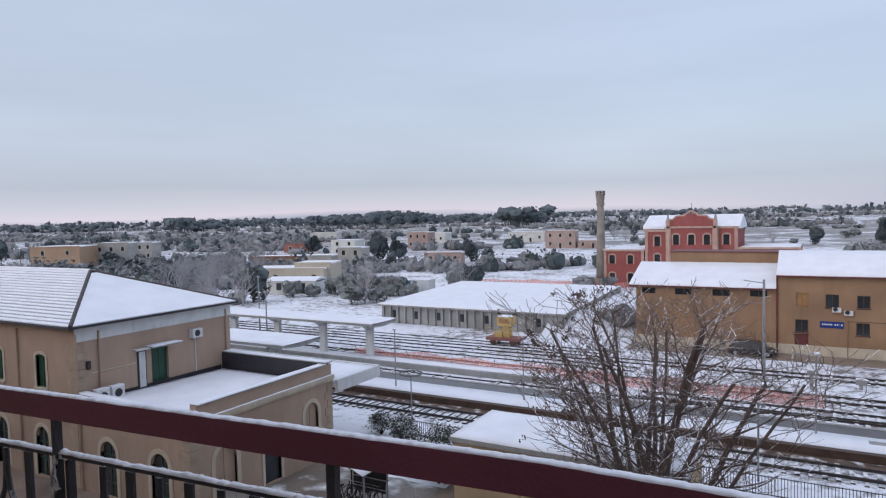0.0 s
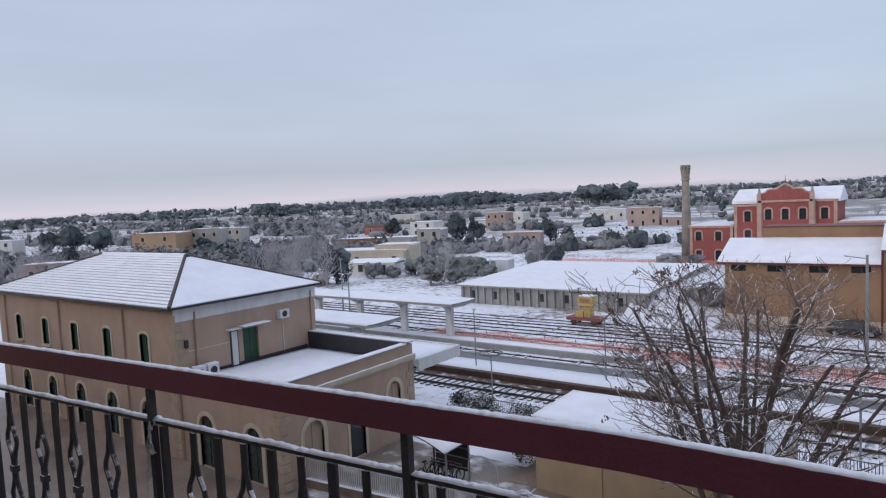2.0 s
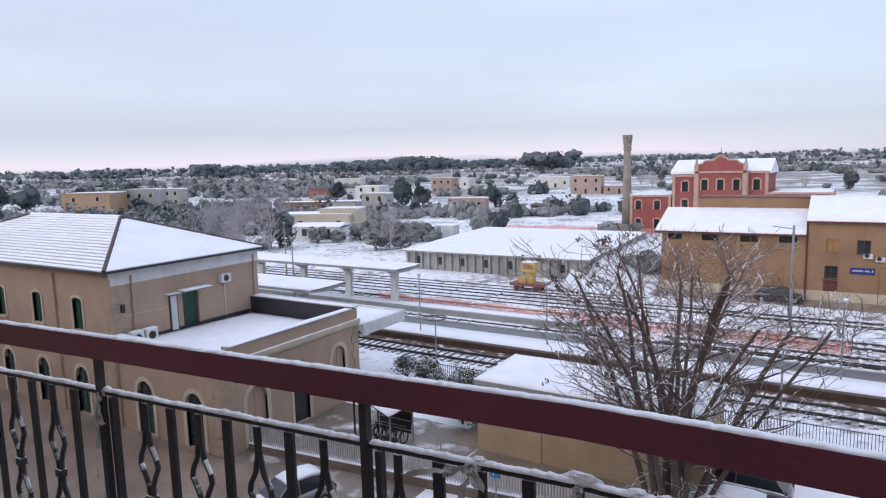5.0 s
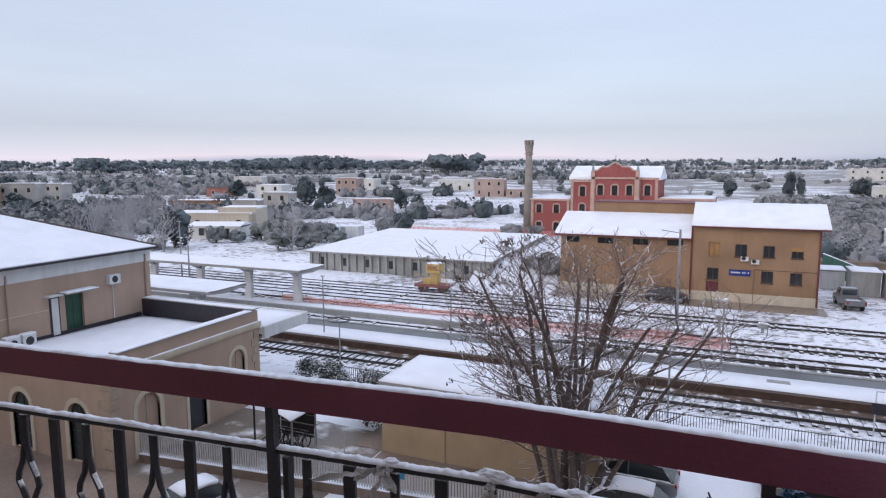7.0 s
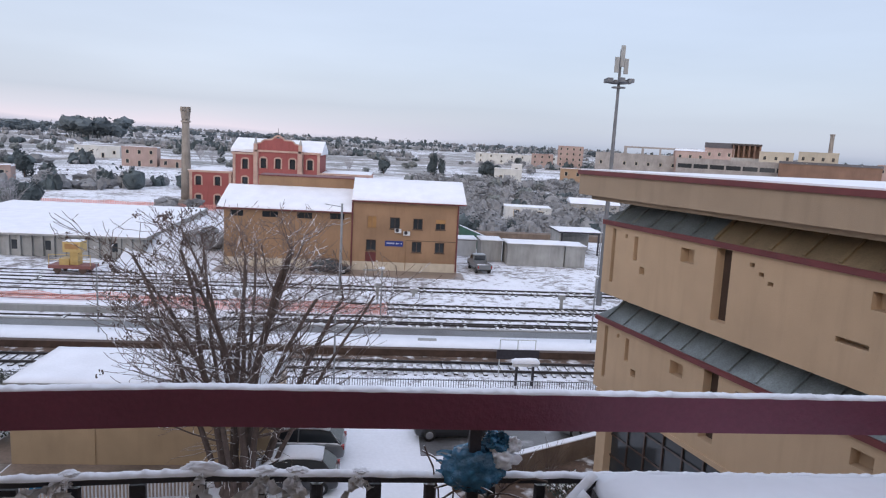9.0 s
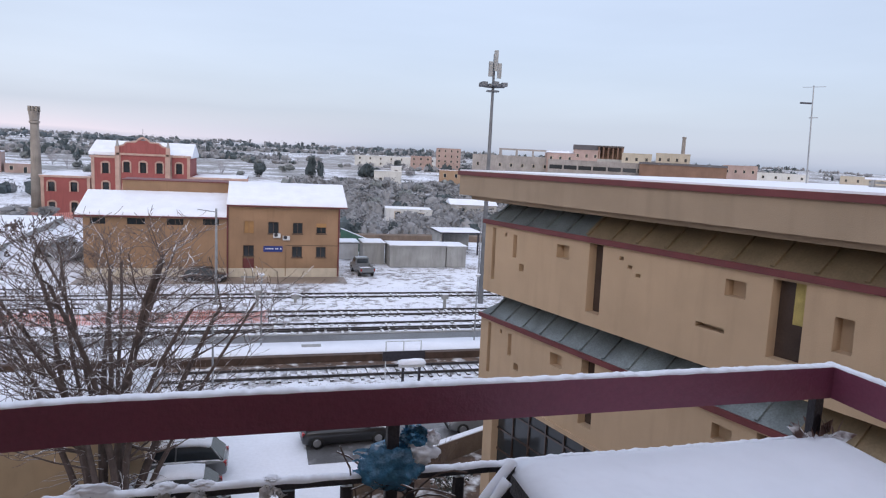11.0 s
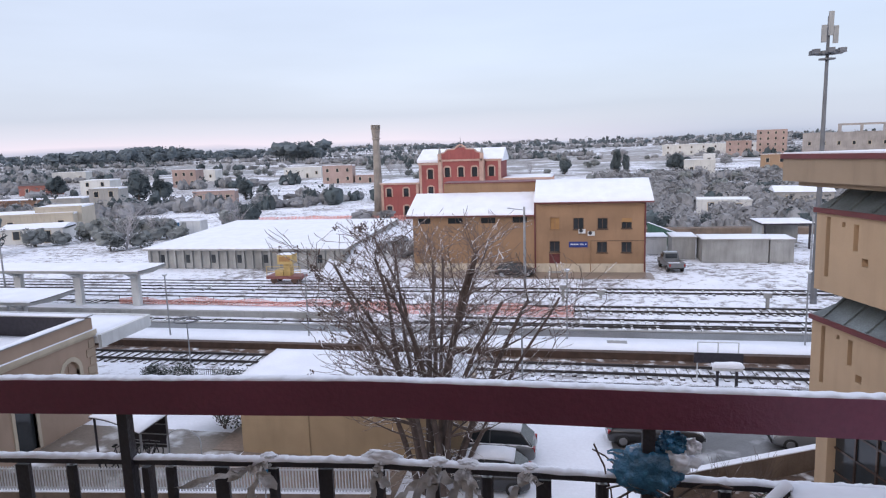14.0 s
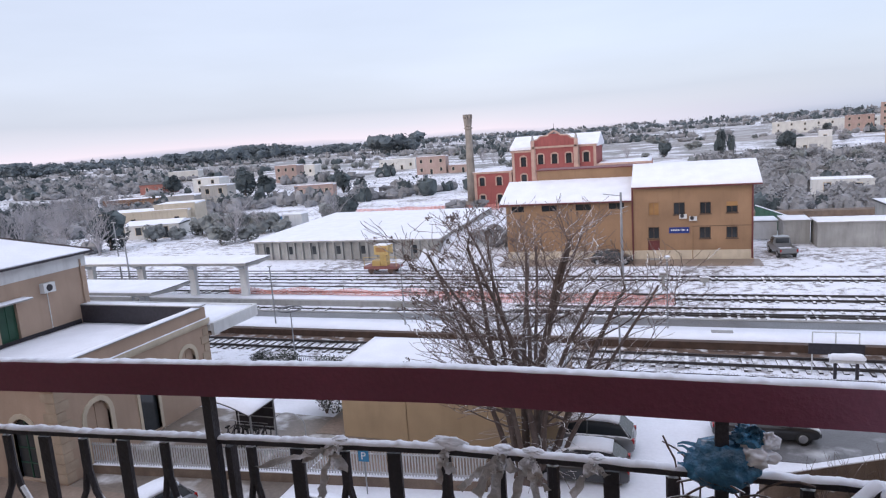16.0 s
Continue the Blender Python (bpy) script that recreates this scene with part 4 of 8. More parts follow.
part("snow", wavy_slab(bmesh.new(), -11.8, -2.6, RY - 0.2, RY + 12, 7.5, 0.08, 0.03, 1.0), SNOW, rv, "", True)
bm = bmesh.new()
prism(bm, [(RY + 0.2, 10.7), (RY + 0.2, 11.2), (RY + 6, 13.2), (RY + 12.3, 11.2), (RY + 12.3, 10.7)], "x", -28.3, -11.8)
part("roof", bm, SNOW, rv, "roof under white snow")
part("flag_pole", rod(bmesh.new(), (-19.7, RY - 0.3, 13.8), (-19.7, RY - 0.3, 15.3), 0.05, 0.03, 6), DARK_METAL, rv)
ch = thing("brick_chimney", (-36.3, 124.5, 0), "tall round grey brick chimney with a crenellated head", "chimney")
STACK = material("grey_brick", (0.26, 0.23, 0.20), 0.9, 0.2, 0.5, 0.5, 8, stain=0.5)
cx, cy = -36.3, 124.5
part("base", boxes((cx - 1.2, cx + 1.2, cy - 1.2, cy + 1.2, 0, 1.5)), STACK, ch)
part("shaft", rod(bmesh.new(), (cx, cy, 1.5), (cx, cy, 15.9), 0.95, 0.62, 20), STACK, ch, "", True)
part("collar", rod(bmesh.new(), (cx, cy, 15.9), (cx, cy, 17.3), 0.70, 0.86, 20), STACK, ch)
part("collar", rod(bmesh.new(), (cx, cy, 15.4), (cx, cy, 15.75), 0.82, 0.82, 20), STACK, ch)
for k in range(8):
    a = k * math.pi / 4
    x, y = cx + 0.72 * math.cos(a), cy + 0.72 * math.sin(a)
    part("merlon", boxes((x - 0.17, x + 0.17, y - 0.17, y + 0.17, 17.3, 18.15)), STACK, ch)

# ---- office block beside the balcony ----
RBC = Vector((8.09, 23.59))          # corner over the tracks
RBD = Vector((0.2364, -0.9716)).normalized()   # along the wall, towards the street
RBN = Vector((-0.9716, -0.2364)).normalized()  # outwards
rb = thing("office_block", (8.1, 23.65, 0), "sand-coloured rendered office block with sloping metal skirts and red trim", "office building")


def rb_box(bm, s0, s1, n0, n1, z0, z1):
    """A block along the wall: s along it from the corner, n outwards."""
    v = []
    for z in (z0, z1):
        for n in (n0, n1):
            for s in (s0, s1):
                p2 = RBC + RBD * s + RBN * n
                v.append(bm.verts.new((p2.x, p2.y, z)))
    for f in ((0, 2, 3, 1), (4, 5, 7, 6), (0, 1, 5, 4), (2, 6, 7, 3), (0, 4, 6, 2), (1, 3, 7, 5)):
        bm.faces.new([v[i] for i in f])
    bmesh.ops.recalc_face_normals(bm, faces=bm.faces[-6:])
    return bm


def rb_wall(name, z0, z1, holes, n_face, thick=0.35, s0=0.0, s1=26.0):
    def at(u, side, z):
        p2 = RBC + RBD * u + RBN * (n_face - thick * side)
        return (p2.x, p2.y, z)
    bm = grid_wall(bmesh.new(), at, s0, s1, z0, z1, holes)
    return part(name, bm, RB_WALL, rb)
# openings along the wall: from, to, depth of head and of foot below the red line
RB_HOLES = [(0.51, 0.72, 0.11, 2.06), (1.29, 1.44, 0.22, 0.36), (1.84, 2.06, 0.23, 1.05), (2.26, 2.54, 1.21, 1.46), (4.28, 4.90, 0.25, 0.69), (5.82, 6.42, 0.03, 2.14), (7.09, 7.27, 0.25, 0.36), (7.44, 7.62, 0.45, 0.56), (7.76, 7.95, 0.64, 0.75), (9.90, 10.75, 1.49, 1.62), (10.66, 11.23, 0.28, 0.69), (11.88, 12.66, 0.07, 1.87), (13.32, 13.73, 0.61, 1.34)]
STOREY = 3.59
L1 = 11.39   # red line of the upper storey at its top
WIDE = 16.0
for k, zt in enumerate((L1, L1 - STOREY)):
    zb = zt - 2.55
    holes = RB_HOLES
    hs = [(a, b, zt - d1, zt - d0) for a, b, d0, d1 in holes]
    rb_wall("storey_wall", zb, zt, hs, 0.0)
    for a, b, d0, d1 in holes:
        deep = 0.30 if b - a > 0.3 else 0.2
        part("recess", rb_box(bmesh.new(), a - 0.02, b + 0.02, -0.40, -deep, zt - d1 - 0.02, zt - d0 + 0.02), SLOT_GLASS if d1 - d0 > 1.5 else RB_WALL, rb, "dark glazed slot" if d1 - d0 > 1.5 else "")
    if k == 0:
        part("inner_wall", rb_box(bmesh.new(), 12.25, 12.64, -0.296, -0.285, zt - 1.05, zt - 0.09), SLOT_YELLOW, rb, "yellow wall behind the glass")
    part("end_wall", rb_box(bmesh.new(), 0, 0.35, -WIDE, -0.35, zb, zt), RB_WALL, rb)
    part("soffit", rb_box(bmesh.new(), 0.0, 26, -WIDE, -0.36, zb - 0.05, zb + 0.25), RB_WALL, rb)
    # red band and sloping metal skirt above it
    part("band", rb_box(bmesh.new(), -0.06, 26, -0.3, 0.10, zt, zt + 0.16), RB_TRIM, rb, "dark red metal band")
    part("band", rb_box(bmesh.new(), -0.06, 0.3, -WIDE, -0.3, zt, zt + 0.16), RB_TRIM, rb, "dark red metal band")
    bm = bmesh.new()
    z2 = zt + 0.16 + 0.88
    pts = [(0.02, zt + 0.16), (-1.0, z2), (-1.3, z2), (-1.3, zt + 0.16)]
    change = 0.6 + 1.02 * (5 if k == 0 else 12)  # grey sheets give way to brown ones
    for s0, s1, sheet, lab in ((0.0, change, LEAD, "weathered grey metal skirt roof"), (change, 26.0, SHEET_BROWN, "brown painted metal skirt roof")):
        bm = bmesh.new()
        q = []
        for s_in in (s0, s1):
            row = []
            for n_, z_ in pts:
                s = s_in + (-n_ if s_in == 0 else 0)
                p2 = RBC + RBD * s + RBN * n_
                row.append(bm.verts.new((p2.x, p2.y, z_)))
            q.append(row)
        for i in range(4):
            j = (i + 1) % 4
            bm.faces.new((q[0][i], q[0][j], q[1][j], q[1][i]))
        bm.faces.new(q[0])
        bm.faces.new(q[1])
        bmesh.ops.recalc_face_normals(bm, faces=bm.faces)
        part("skirt_roof", bm, sheet, rb, lab)
    for i in range(25):
        bm = bmesh.new()
        s = 0.6 + i * 1.02
        a = RBC + RBD * s
        b = RBC + RBD * (s + 0.05) + RBN * (-1.0)
        rod(bm, (a.x, a.y, zt + 0.19), (b.x, b.y, z2 + 0.02), 0.07, 0.07, 4)
        part("seam", bm, LEAD if s < change - 0.1 else SHEET_BROWN, rb)
    bm = bmesh.new()
    rb_box(bm, 0.9, 26, -1.6, -1.02, z2 - 0.6, zt + STOREY - 2.4 if k else z2 + 0.35)
    part("set_back_wall", bm, RB_WALL, rb)
# flat roof with a deep fascia
FZ0, FZ1 = 12.34, 13.31
part("fascia", rb_box(bmesh.new(), -1.15, 26, -WIDE, 0.55, FZ0 + 0.06, FZ1 - 0.16), FASCIA, rb, "deep sand-coloured roof fascia")
part("roof_edge", rb_box(bmesh.new(), -1.22, 26, -WIDE, 0.62, FZ1 - 0.16, FZ1), RB_TRIM, rb, "dark red metal roof edge")
part("snow", rb_box(bmesh.new(), -1.15, 26, -WIDE, 0.55, FZ1, FZ1 + 0.05), SNOW, rb, "snow along the roof edge")
part("fascia_step", rb_box(bmesh.new(), -0.7, 26, -WIDE, 0.25, FZ0 - 0.10, FZ0 + 0.06), FASCIA, rb)

# recessed ground floor: a plain pier at the corner and dark gridded hall glazing below a sand-coloured edge beam
HALL = L1 - STOREY - 2.55
part("edge_beam", rb_box(bmesh.new(), 0.35, 26, -0.36, 0.07, HALL - 0.16, HALL - 0.002), RB_WALL, rb)
part("pier", rb_box(bmesh.new(), 0.35, 0.95, -0.7, -0.1, 0, HALL - 0.16), RB_WALL, rb)
part("pier", rb_box(bmesh.new(), 9.6, 26, -0.7, -0.1, 0, HALL - 0.16), RB_WALL, rb)
part("end_wall", rb_box(bmesh.new(), 0.35, 0.70, -WIDE, -0.7, 0, HALL - 0.052), RB_WALL, rb)
gl = part("hall_glazing", rb_box(bmesh.new(), 0.95, 9.6, -0.5, -0.4, 0.3, HALL - 0.16), PANE, rb, "dark gridded hall glazing")
part("plinth", rb_box(bmesh.new(), 0.95, 9.6, -0.6, -0.2, 0, 0.3), RB_WALL, rb)
for k in range(1, 9):
    part("mullion", rb_box(bmesh.new(), 0.95 + k * 0.96, 1.02 + k * 0.96, -0.4, -0.34, 0.3, HALL - 0.16), SLOT_GLASS, gl)
for k in range(1, 6):
    part("transom", rb_box(bmesh.new(), 0.95, 9.6, -0.398, -0.35, 0.3 + k * 0.82, 0.37 + k * 0.82), SLOT_GLASS, gl)
# the block settles slightly towards the tracks
axis = Vector((RBN.x, RBN.y, 0))
pivot = Matrix.Translation((RBC.x, RBC.y, L1))
rb.matrix_basis = pivot @ Matrix.Rotation(0.0178, 4, axis) @ pivot.inverted() @ PLACE[rb.name]

# ---- balcony ----
DECK = 12.35
FRONT, RIGHT_X, LEFT_X = 1.405, 1.33, -4.6
solid("balcony_floor", boxes((LEFT_X - 0.1, RIGHT_X + 0.12, -0.9, FRONT + 0.10, DECK - 0.22, DECK)), CONCRETE, "grey concrete balcony slab", "balcony", "structure")
# unseen wall, drawn out far west to block sky light from the station front
solid("wall_south", boxes((-75, RIGHT_X + 9, -1.2, -0.9, 0, 15.6)), RB_WALL, "plain plaster wall, unseen behind the balcony, lengthened to shade the station front", "wall", "structure")


def rail_y(x):
    """The front railing bends back a little to the west of the post in its middle."""
    return FRONT + (0.090 * (x + 0.45) if x < -0.45 else 0.0)


rl = thing("balcony_railing", (-1, FRONT, DECK), "maroon-painted handrail over black wrought-iron balusters, with snow", "railing")
RT, RH, RD = 13.440, 0.084, 0.032
xs = [LEFT_X, -2.2, -1.06, -0.45, 0.16, RIGHT_X]


def beam(bm, pts, d0, d1, z0, z1):
    """A straight-sided bar that follows pts (x, y) in plan, d0 to d1 across."""
    rows = []
    for i, (x, y) in enumerate(pts):
        a = Vector(pts[max(i - 1, 0)])
        b = Vector(pts[min(i + 1, len(pts) - 1)])
        t = (b - a).normalized()
        nrm = Vector((-t.y, t.x))
        rows.append([bm.verts.new((x + nrm.x * d, y + nrm.y * d, z)) for d, z in ((d0, z0), (d1, z0), (d1, z1), (d0, z1))])
    for r0, r1 in zip(rows, rows[1:]):
        for i in range(4):
            j = (i + 1) % 4
            bm.faces.new((r0[i], r0[j], r1[j], r1[i]))
    bm.faces.new(rows[0])
    bm.faces.new(rows[-1][::-1])
    bmesh.ops.recalc_face_normals(bm, faces=bm.faces)
    return bm


line = [(x, rail_y(x)) for x in xs]
part("handrail", beam(bmesh.new(), line, 0, RD, RT - RH, RT), MAROON, rl, "maroon-painted flat handrail")
part("handrail", boxes((RIGHT_X, RIGHT_X + RD, -0.9, FRONT + RD, RT - RH, RT)), MAROON, rl, "maroon-painted flat handrail")


def rail_snow(bm, pts, d0, d1, z, thick, step=0.006, seed=0.0):
    """A lumpy ridge of snow along a rail."""
    rows = []
    for (xa, ya), (xb, yb) in zip(pts, pts[1:]):
        length = math.hypot(xb - xa, yb - ya)
        t = Vector((xb - xa, yb - ya)) / length
        nrm = Vector((-t.y, t.x))
        n = max(2, int(length / step))
        for i in range(n + (1 if (xb, yb) == pts[-1] else 0)):
            x, y = xa + (xb - xa) * i / n, ya + (yb - ya) * i / n
            h = thick * (1 + 0.5 * noise.noise((x * 11 + seed, y * 11, 1.0)) + 0.6 * noise.noise((x * 55, y * 55 + seed, 2.0)) + 0.5 * noise.noise((x * 130, y * 130, 6.0 + seed)))
            o = 0.004 * noise.noise((x * 20, y * 20, 5.0 + seed))
            prof = ((d0 - 0.003 + o, 0), (d0 - 0.002 + o, h * 0.6), (d0 + (d1 - d0) * 0.3, h), (d0 + (d1 - d0) * 0.7, h * 0.95), (d1 + 0.003 + o, h * 0.55), (d1 + 0.003 + o, 0))
            rows.append([bm.verts.new((x + nrm.x * d, y + nrm.y * d, z + hh)) for d, hh in prof])
    for r0, r1 in zip(rows, rows[1:]):
        for i in range(5):
            bm.faces.new((r0[i], r0[i + 1], r1[i + 1], r1[i]))
    for r in (rows[0], rows[-1]):
        bm.faces.new(r)
    bmesh.ops.recalc_face_normals(bm, faces=bm.faces)
    return bm


part("snow", rail_snow(bmesh.new(), line, 0.004, RD - 0.004, RT, 0.0060), SNOW, rl, "lumpy ridge of snow on the handrail", True)
part("snow", rail_snow(bmesh.new(), [(RIGHT_X + RD, FRONT + RD), (RIGHT_X + RD, -0.9)], -RD + 0.004, -0.004, RT, 0.0060), SNOW, rl, "lumpy ridge of snow on the handrail", True)
POSTS = [-3.4, -2.2, -1.06, 0.16, RIGHT_X - 0.03]
for x in POSTS:
    y = rail_y(x)
    part("post", boxes((x - 0.013, x + 0.013, y + 0.004, y + 0.028, DECK, RT - RH)), DARK_METAL, rl, "black square post")
LZ = 13.235
part("lower_rail", beam(bmesh.new(), line, 0.014, 0.034, LZ - 0.014, LZ), DARK_METAL, rl)
part("snow", rail_snow(bmesh.new(), line, 0.014, 0.034, LZ, 0.0085, 0.006, 4.0), SNOW, rl, "uneven snow on the lower rail", True)
part("bottom_rail", beam(bmesh.new(), line, 0.012, 0.042, DECK + 0.10, DECK + 0.125), DARK_METAL, rl)
flat_bar = mesh_of("baluster", boxes((-0.017, 0.017, -0.006, 0.006, DECK + 0.125, LZ - 0.022)), DARK_METAL)
PITCH = 0.1285
for k in range(-26, 18):
    x = -0.064 + PITCH * k
    if k % 2 == 0 and LEFT_X < x < RIGHT_X - 0.05 and min(abs(x - q) for q in POSTS) > 0.105:
        ob = new("baluster", flat_bar)
        ob.parent = rl
        ob.matrix_parent_inverse = PLACE[rl.name].inverted()
        ob.matrix_basis = pose(x, rail_y(x) + 0.027, 0, 0, 0, 5.0 if x < -0.45 else 0)
for x in (-2.155, -1.022, 0.205):
    part("frame_upright", boxes((x - 0.009, x + 0.009, rail_y(x) + 0.014, rail_y(x) + 0.040, DECK + 0.1, LZ - 0.022)), DARK_METAL, rl)


def bent_bar(bm, pts, r, sides=6):
    """One round bar bent along pts, which lie in a plane across the view."""
    rings = []
    for i, p in enumerate(pts):
        d = (Vector(pts[min(i + 1, len(pts) - 1)]) - Vector(pts[max(i - 1, 0)])).normalized()
        side = d.cross(Vector((0, 1, 0))).normalized()
        rings.append([bm.verts.new(Vector(p) + (side * math.cos(2 * math.pi * k / sides) + Vector((0, 1, 0)) * math.sin(2 * math.pi * k / sides)) * r) for k in range(sides)])
    for p, q in zip(rings, rings[1:]):
        for k in range(sides):
            bm.faces.new((p[k], p[(k + 1) % sides], q[(k + 1) % sides], q[k]))
    bm.faces.new(rings[0][::-1])
    bm.faces.new(rings[-1])
    return bm


def curl(x, y):
    """A wrought bar that parts into two wavy rods, meeting at a collar."""
    wave = [(0.012, 0.15), (0.018, 0.18), (0.044, 0.225), (0.050, 0.255), (0.030, 0.29), (0.012, 0.33), (0.010, 0.38), (0.012, 0.43), (0.030, 0.47), (0.050, 0.505), (0.044, 0.535), (0.018, 0.58), (0.012, 0.61)]
    bm = bmesh.new()
    for s in (-1, 1):
        bent_bar(bm, [(x + s * 0.005, y, LZ - 0.022), (x + s * 0.005, y, LZ - 0.12)] + [(x + s * a, y, LZ - b) for a, b in wave] + [(x + s * 0.005, y, LZ - 0.65), (x + s * 0.005, y, DECK + 0.125)], 0.0095)
    return bm


collar = mesh_of("collar", boxes((-0.020, 0.020, -0.013, 0.013, LZ - 0.395, LZ - 0.365)), WROUGHT)
for k in range(-25, 17):
    x = -0.064 + PITCH * k
    if k % 2 and LEFT_X < x < RIGHT_X - 0.1 and min(abs(x - q) for q in POSTS) > 0.05:
        wb = part("wrought_baluster", curl(x, rail_y(x) + 0.027), WROUGHT, rl, "wavy wrought-iron baluster")
        ob = new("collar", collar)
        ob.parent = wb
        ob.matrix_basis = pose(x, rail_y(x) + 0.027, 0)
part("lower_rail", boxes((RIGHT_X + 0.012, RIGHT_X + 0.042, -0.9, FRONT, LZ - 0.022, LZ)), DARK_METAL, rl)
for k in range(12):
    y = 1.25 - 0.19 * k
    if y > -0.9:
        part("baluster", boxes((RIGHT_X + 0.016, RIGHT_X + 0.038, y - 0.011, y + 0.011, DECK, LZ - 0.022)), DARK_METAL, rl)

# unseen slab added over the camera to keep sky light off the rail and table
solid("ceiling", boxes((LEFT_X - 0.1, RIGHT_X + 0.12, -0.9, 0.40, 15.38, 15.56)), RB_WALL, "plain unseen slab added over the balcony to shade the rail and table", "ceiling", "structure")

# ---- low store beside the station yard ----
sh = thing("flat_roof_store", (-10, 29, 0), "long tan rendered store with a snowy flat roof", "shed")
HX0, HX1, HY0, HY1, HZ = -15.0, -4.5, 26.9, 31.3, 3.35
STORE = material("tan_render", (0.40, 0.295, 0.185), 0.9, 0.12, 0.6, 0.3, 30, stain=0.12)
for row in ((HX0, HX1, HY0, HY0 + 0.3, 0, HZ), (HX0, HX0 + 0.3, HY0 + 0.3, HY1, 0, HZ), (HX1 - 0.3, HX1, HY0 + 0.3, HY1, 0, HZ), (HX0 + 0.3, HX1 - 0.3, HY1 - 0.3, HY1, 0, HZ)):
    part("wall", boxes(row), STORE, sh)
part("pilaster", boxes((-11.9, -11.65, HY0 - 0.05, HY0, 0, HZ)), STORE, sh)
part("roof_slab", boxes((HX0 - 0.12, HX1 + 0.12, HY0 - 0.14, HY1 + 0.12, HZ, HZ + 0.22)), CONCRETE, sh)
part("snow", wavy_slab(bmesh.new(), HX0 - 0.10, HX1 + 0.1, HY0 - 0.12, HY1 + 0.1, HZ + 0.22, 0.09, 0.03, 0.5, 8), SNOW, sh, "even snow on the roof", True)

# ---- platform canopies ----


def canopy(x0, x1, y0, y1, z, posts, label):
    c = thing("platform_canopy", ((x0 + x1) / 2, (y0 + y1) / 2, 0), label, "canopy", "platform canopies")
    bm = bmesh.new()
    ym = (y0 + y1) / 2
    prism(bm, [(y0, z + 0.20), (y0, z + 0.42), (y0 + 0.2, z + 0.36), (y1 - 0.2, z + 0.36), (y1, z + 0.42), (y1, z + 0.20), (ym, z)], "x", x0, x1)
    part("roof_slab", bm, CONCRETE, c)
    bm = bmesh.new()
    rows = []
    n = int((x1 - x0) / 1.0)
    for j in range(5):
        y = y0 + (y1 - y0) * j / 4
        zz = z + (0.42 if j in (0, 4) else 0.37)
        rows.append([bm.verts.new((x0 + (x1 - x0) * i / n, y, zz + 0.06 + 0.02 * noise.noise((i * 1.1, j * 1.7, z)))) for i in range(n + 1)])
    for j in range(4):
        for i in range(n):
            bm.faces.new((rows[j][i], rows[j][i + 1], rows[j + 1][i + 1], rows[j + 1][i]))
    low = [bm.verts.new((v.co.x, v.co.y, v.co.z - 0.06)) for v in rows[0]]
    for i in range(n):
        bm.faces.new((low[i], low[i + 1], rows[0][i + 1], rows[0][i]))
    part("snow", bm, SNOW, c, "snow on the canopy", True)
    for x in posts:
        part("pillar", boxes((x - 0.36, x + 0.36, ym - 0.22, ym + 0.22, 0.4, z + 0.02)), WHITE_CONC, c)
        bm = bmesh.new()
        prism(bm, [(ym - 0.22, z - 0.5), (y0 + 0.5, z + 0.15), (y1 - 0.5, z + 0.15), (ym + 0.22, z - 0.5)], "x", x - 0.22, x + 0.22)
        part("bracket", bm, WHITE_CONC, c)
    return c


canopy(-85, -36.5, 50.2, 54.2, 3.55, (-38.3, -44.2, -50.5, -57, -64, -71, -78), "long white concrete platform canopy under snow")
canopy(-85, -38.8, 40.8, 45.4, 3.05, (-41.8, -48.5, -55.5, -62, -69, -76), "long white concrete platform canopy under snow")
c = thing("platform_canopy", (-33, 33.5, 0), "white concrete station canopy beside the annex with snow", "canopy", "platform canopies")
part("roof_slab", boxes((-56, -24.9, 30.32, 34.6, 4.0, 4.35)), WHITE_CONC, c)
part("fascia", boxes((-56, -24.8, 34.6, 34.8, 3.75, 4.45), (-24.9, -24.7, 30.35, 34.6, 3.75, 4.45)), WHITE_CONC, c)
part("snow", wavy_slab(bmesh.new(), -56, -24.9, 30.4, 34.6, 4.352, 0.08, 0.03, 0.8, 11), SNOW, c, "snow on the canopy", True)
for x in (-34, -40, -46, -52):
    part("pillar", boxes((x - 0.15, x + 0.15, 34.0, 34.3, 0, 4.0)), WHITE_CONC, c)

# ---- long goods shed with pilasters ----
gs = thing("goods_shed", (-38, 80, 0), "long low grey concrete shed with a wide snowy roof", "shed")
GX0, GX1, GY0, GY1, GZ = -51.0, -25.5, 72.4, 96.0, 2.25
part("wall", boxes((GX0, GX1, GY0, GY0 + 0.3, 0, GZ), (GX0, GX0 + 0.3, GY0 + 0.3, GY1, 0, GZ), (GX1 - 0.3, GX1, GY0 + 0.3, GY1, 0, GZ)), CONCRETE, gs)
for k in range(23):
    x = GX0 + 0.3 + k * (GX1 - GX0 - 0.6) / 22
    part("pilaster", boxes((x - 0.16, x + 0.16, GY0 - 0.25, GY0, 0, GZ)), CONCRETE, gs)
    if k < 22:
        part("pane", boxes((x + 0.3, x + 0.9, GY0 - 0.03, GY0 - 0.003, 0.7, 1.7)), PANE if k % 3 == 1 else CONCRETE, gs)
bm = bmesh.new()
prism(bm, [(GY0 - 0.5, GZ), (GY0 - 0.5, GZ + 0.2), (GY1 + 0.3, GZ + 0.9), (GY1 + 0.3, GZ)], "x", GX0 - 0.4, GX1 + 0.4)
part("roof", bm, CONCRETE, gs)
bm = bmesh.new()
rows = []
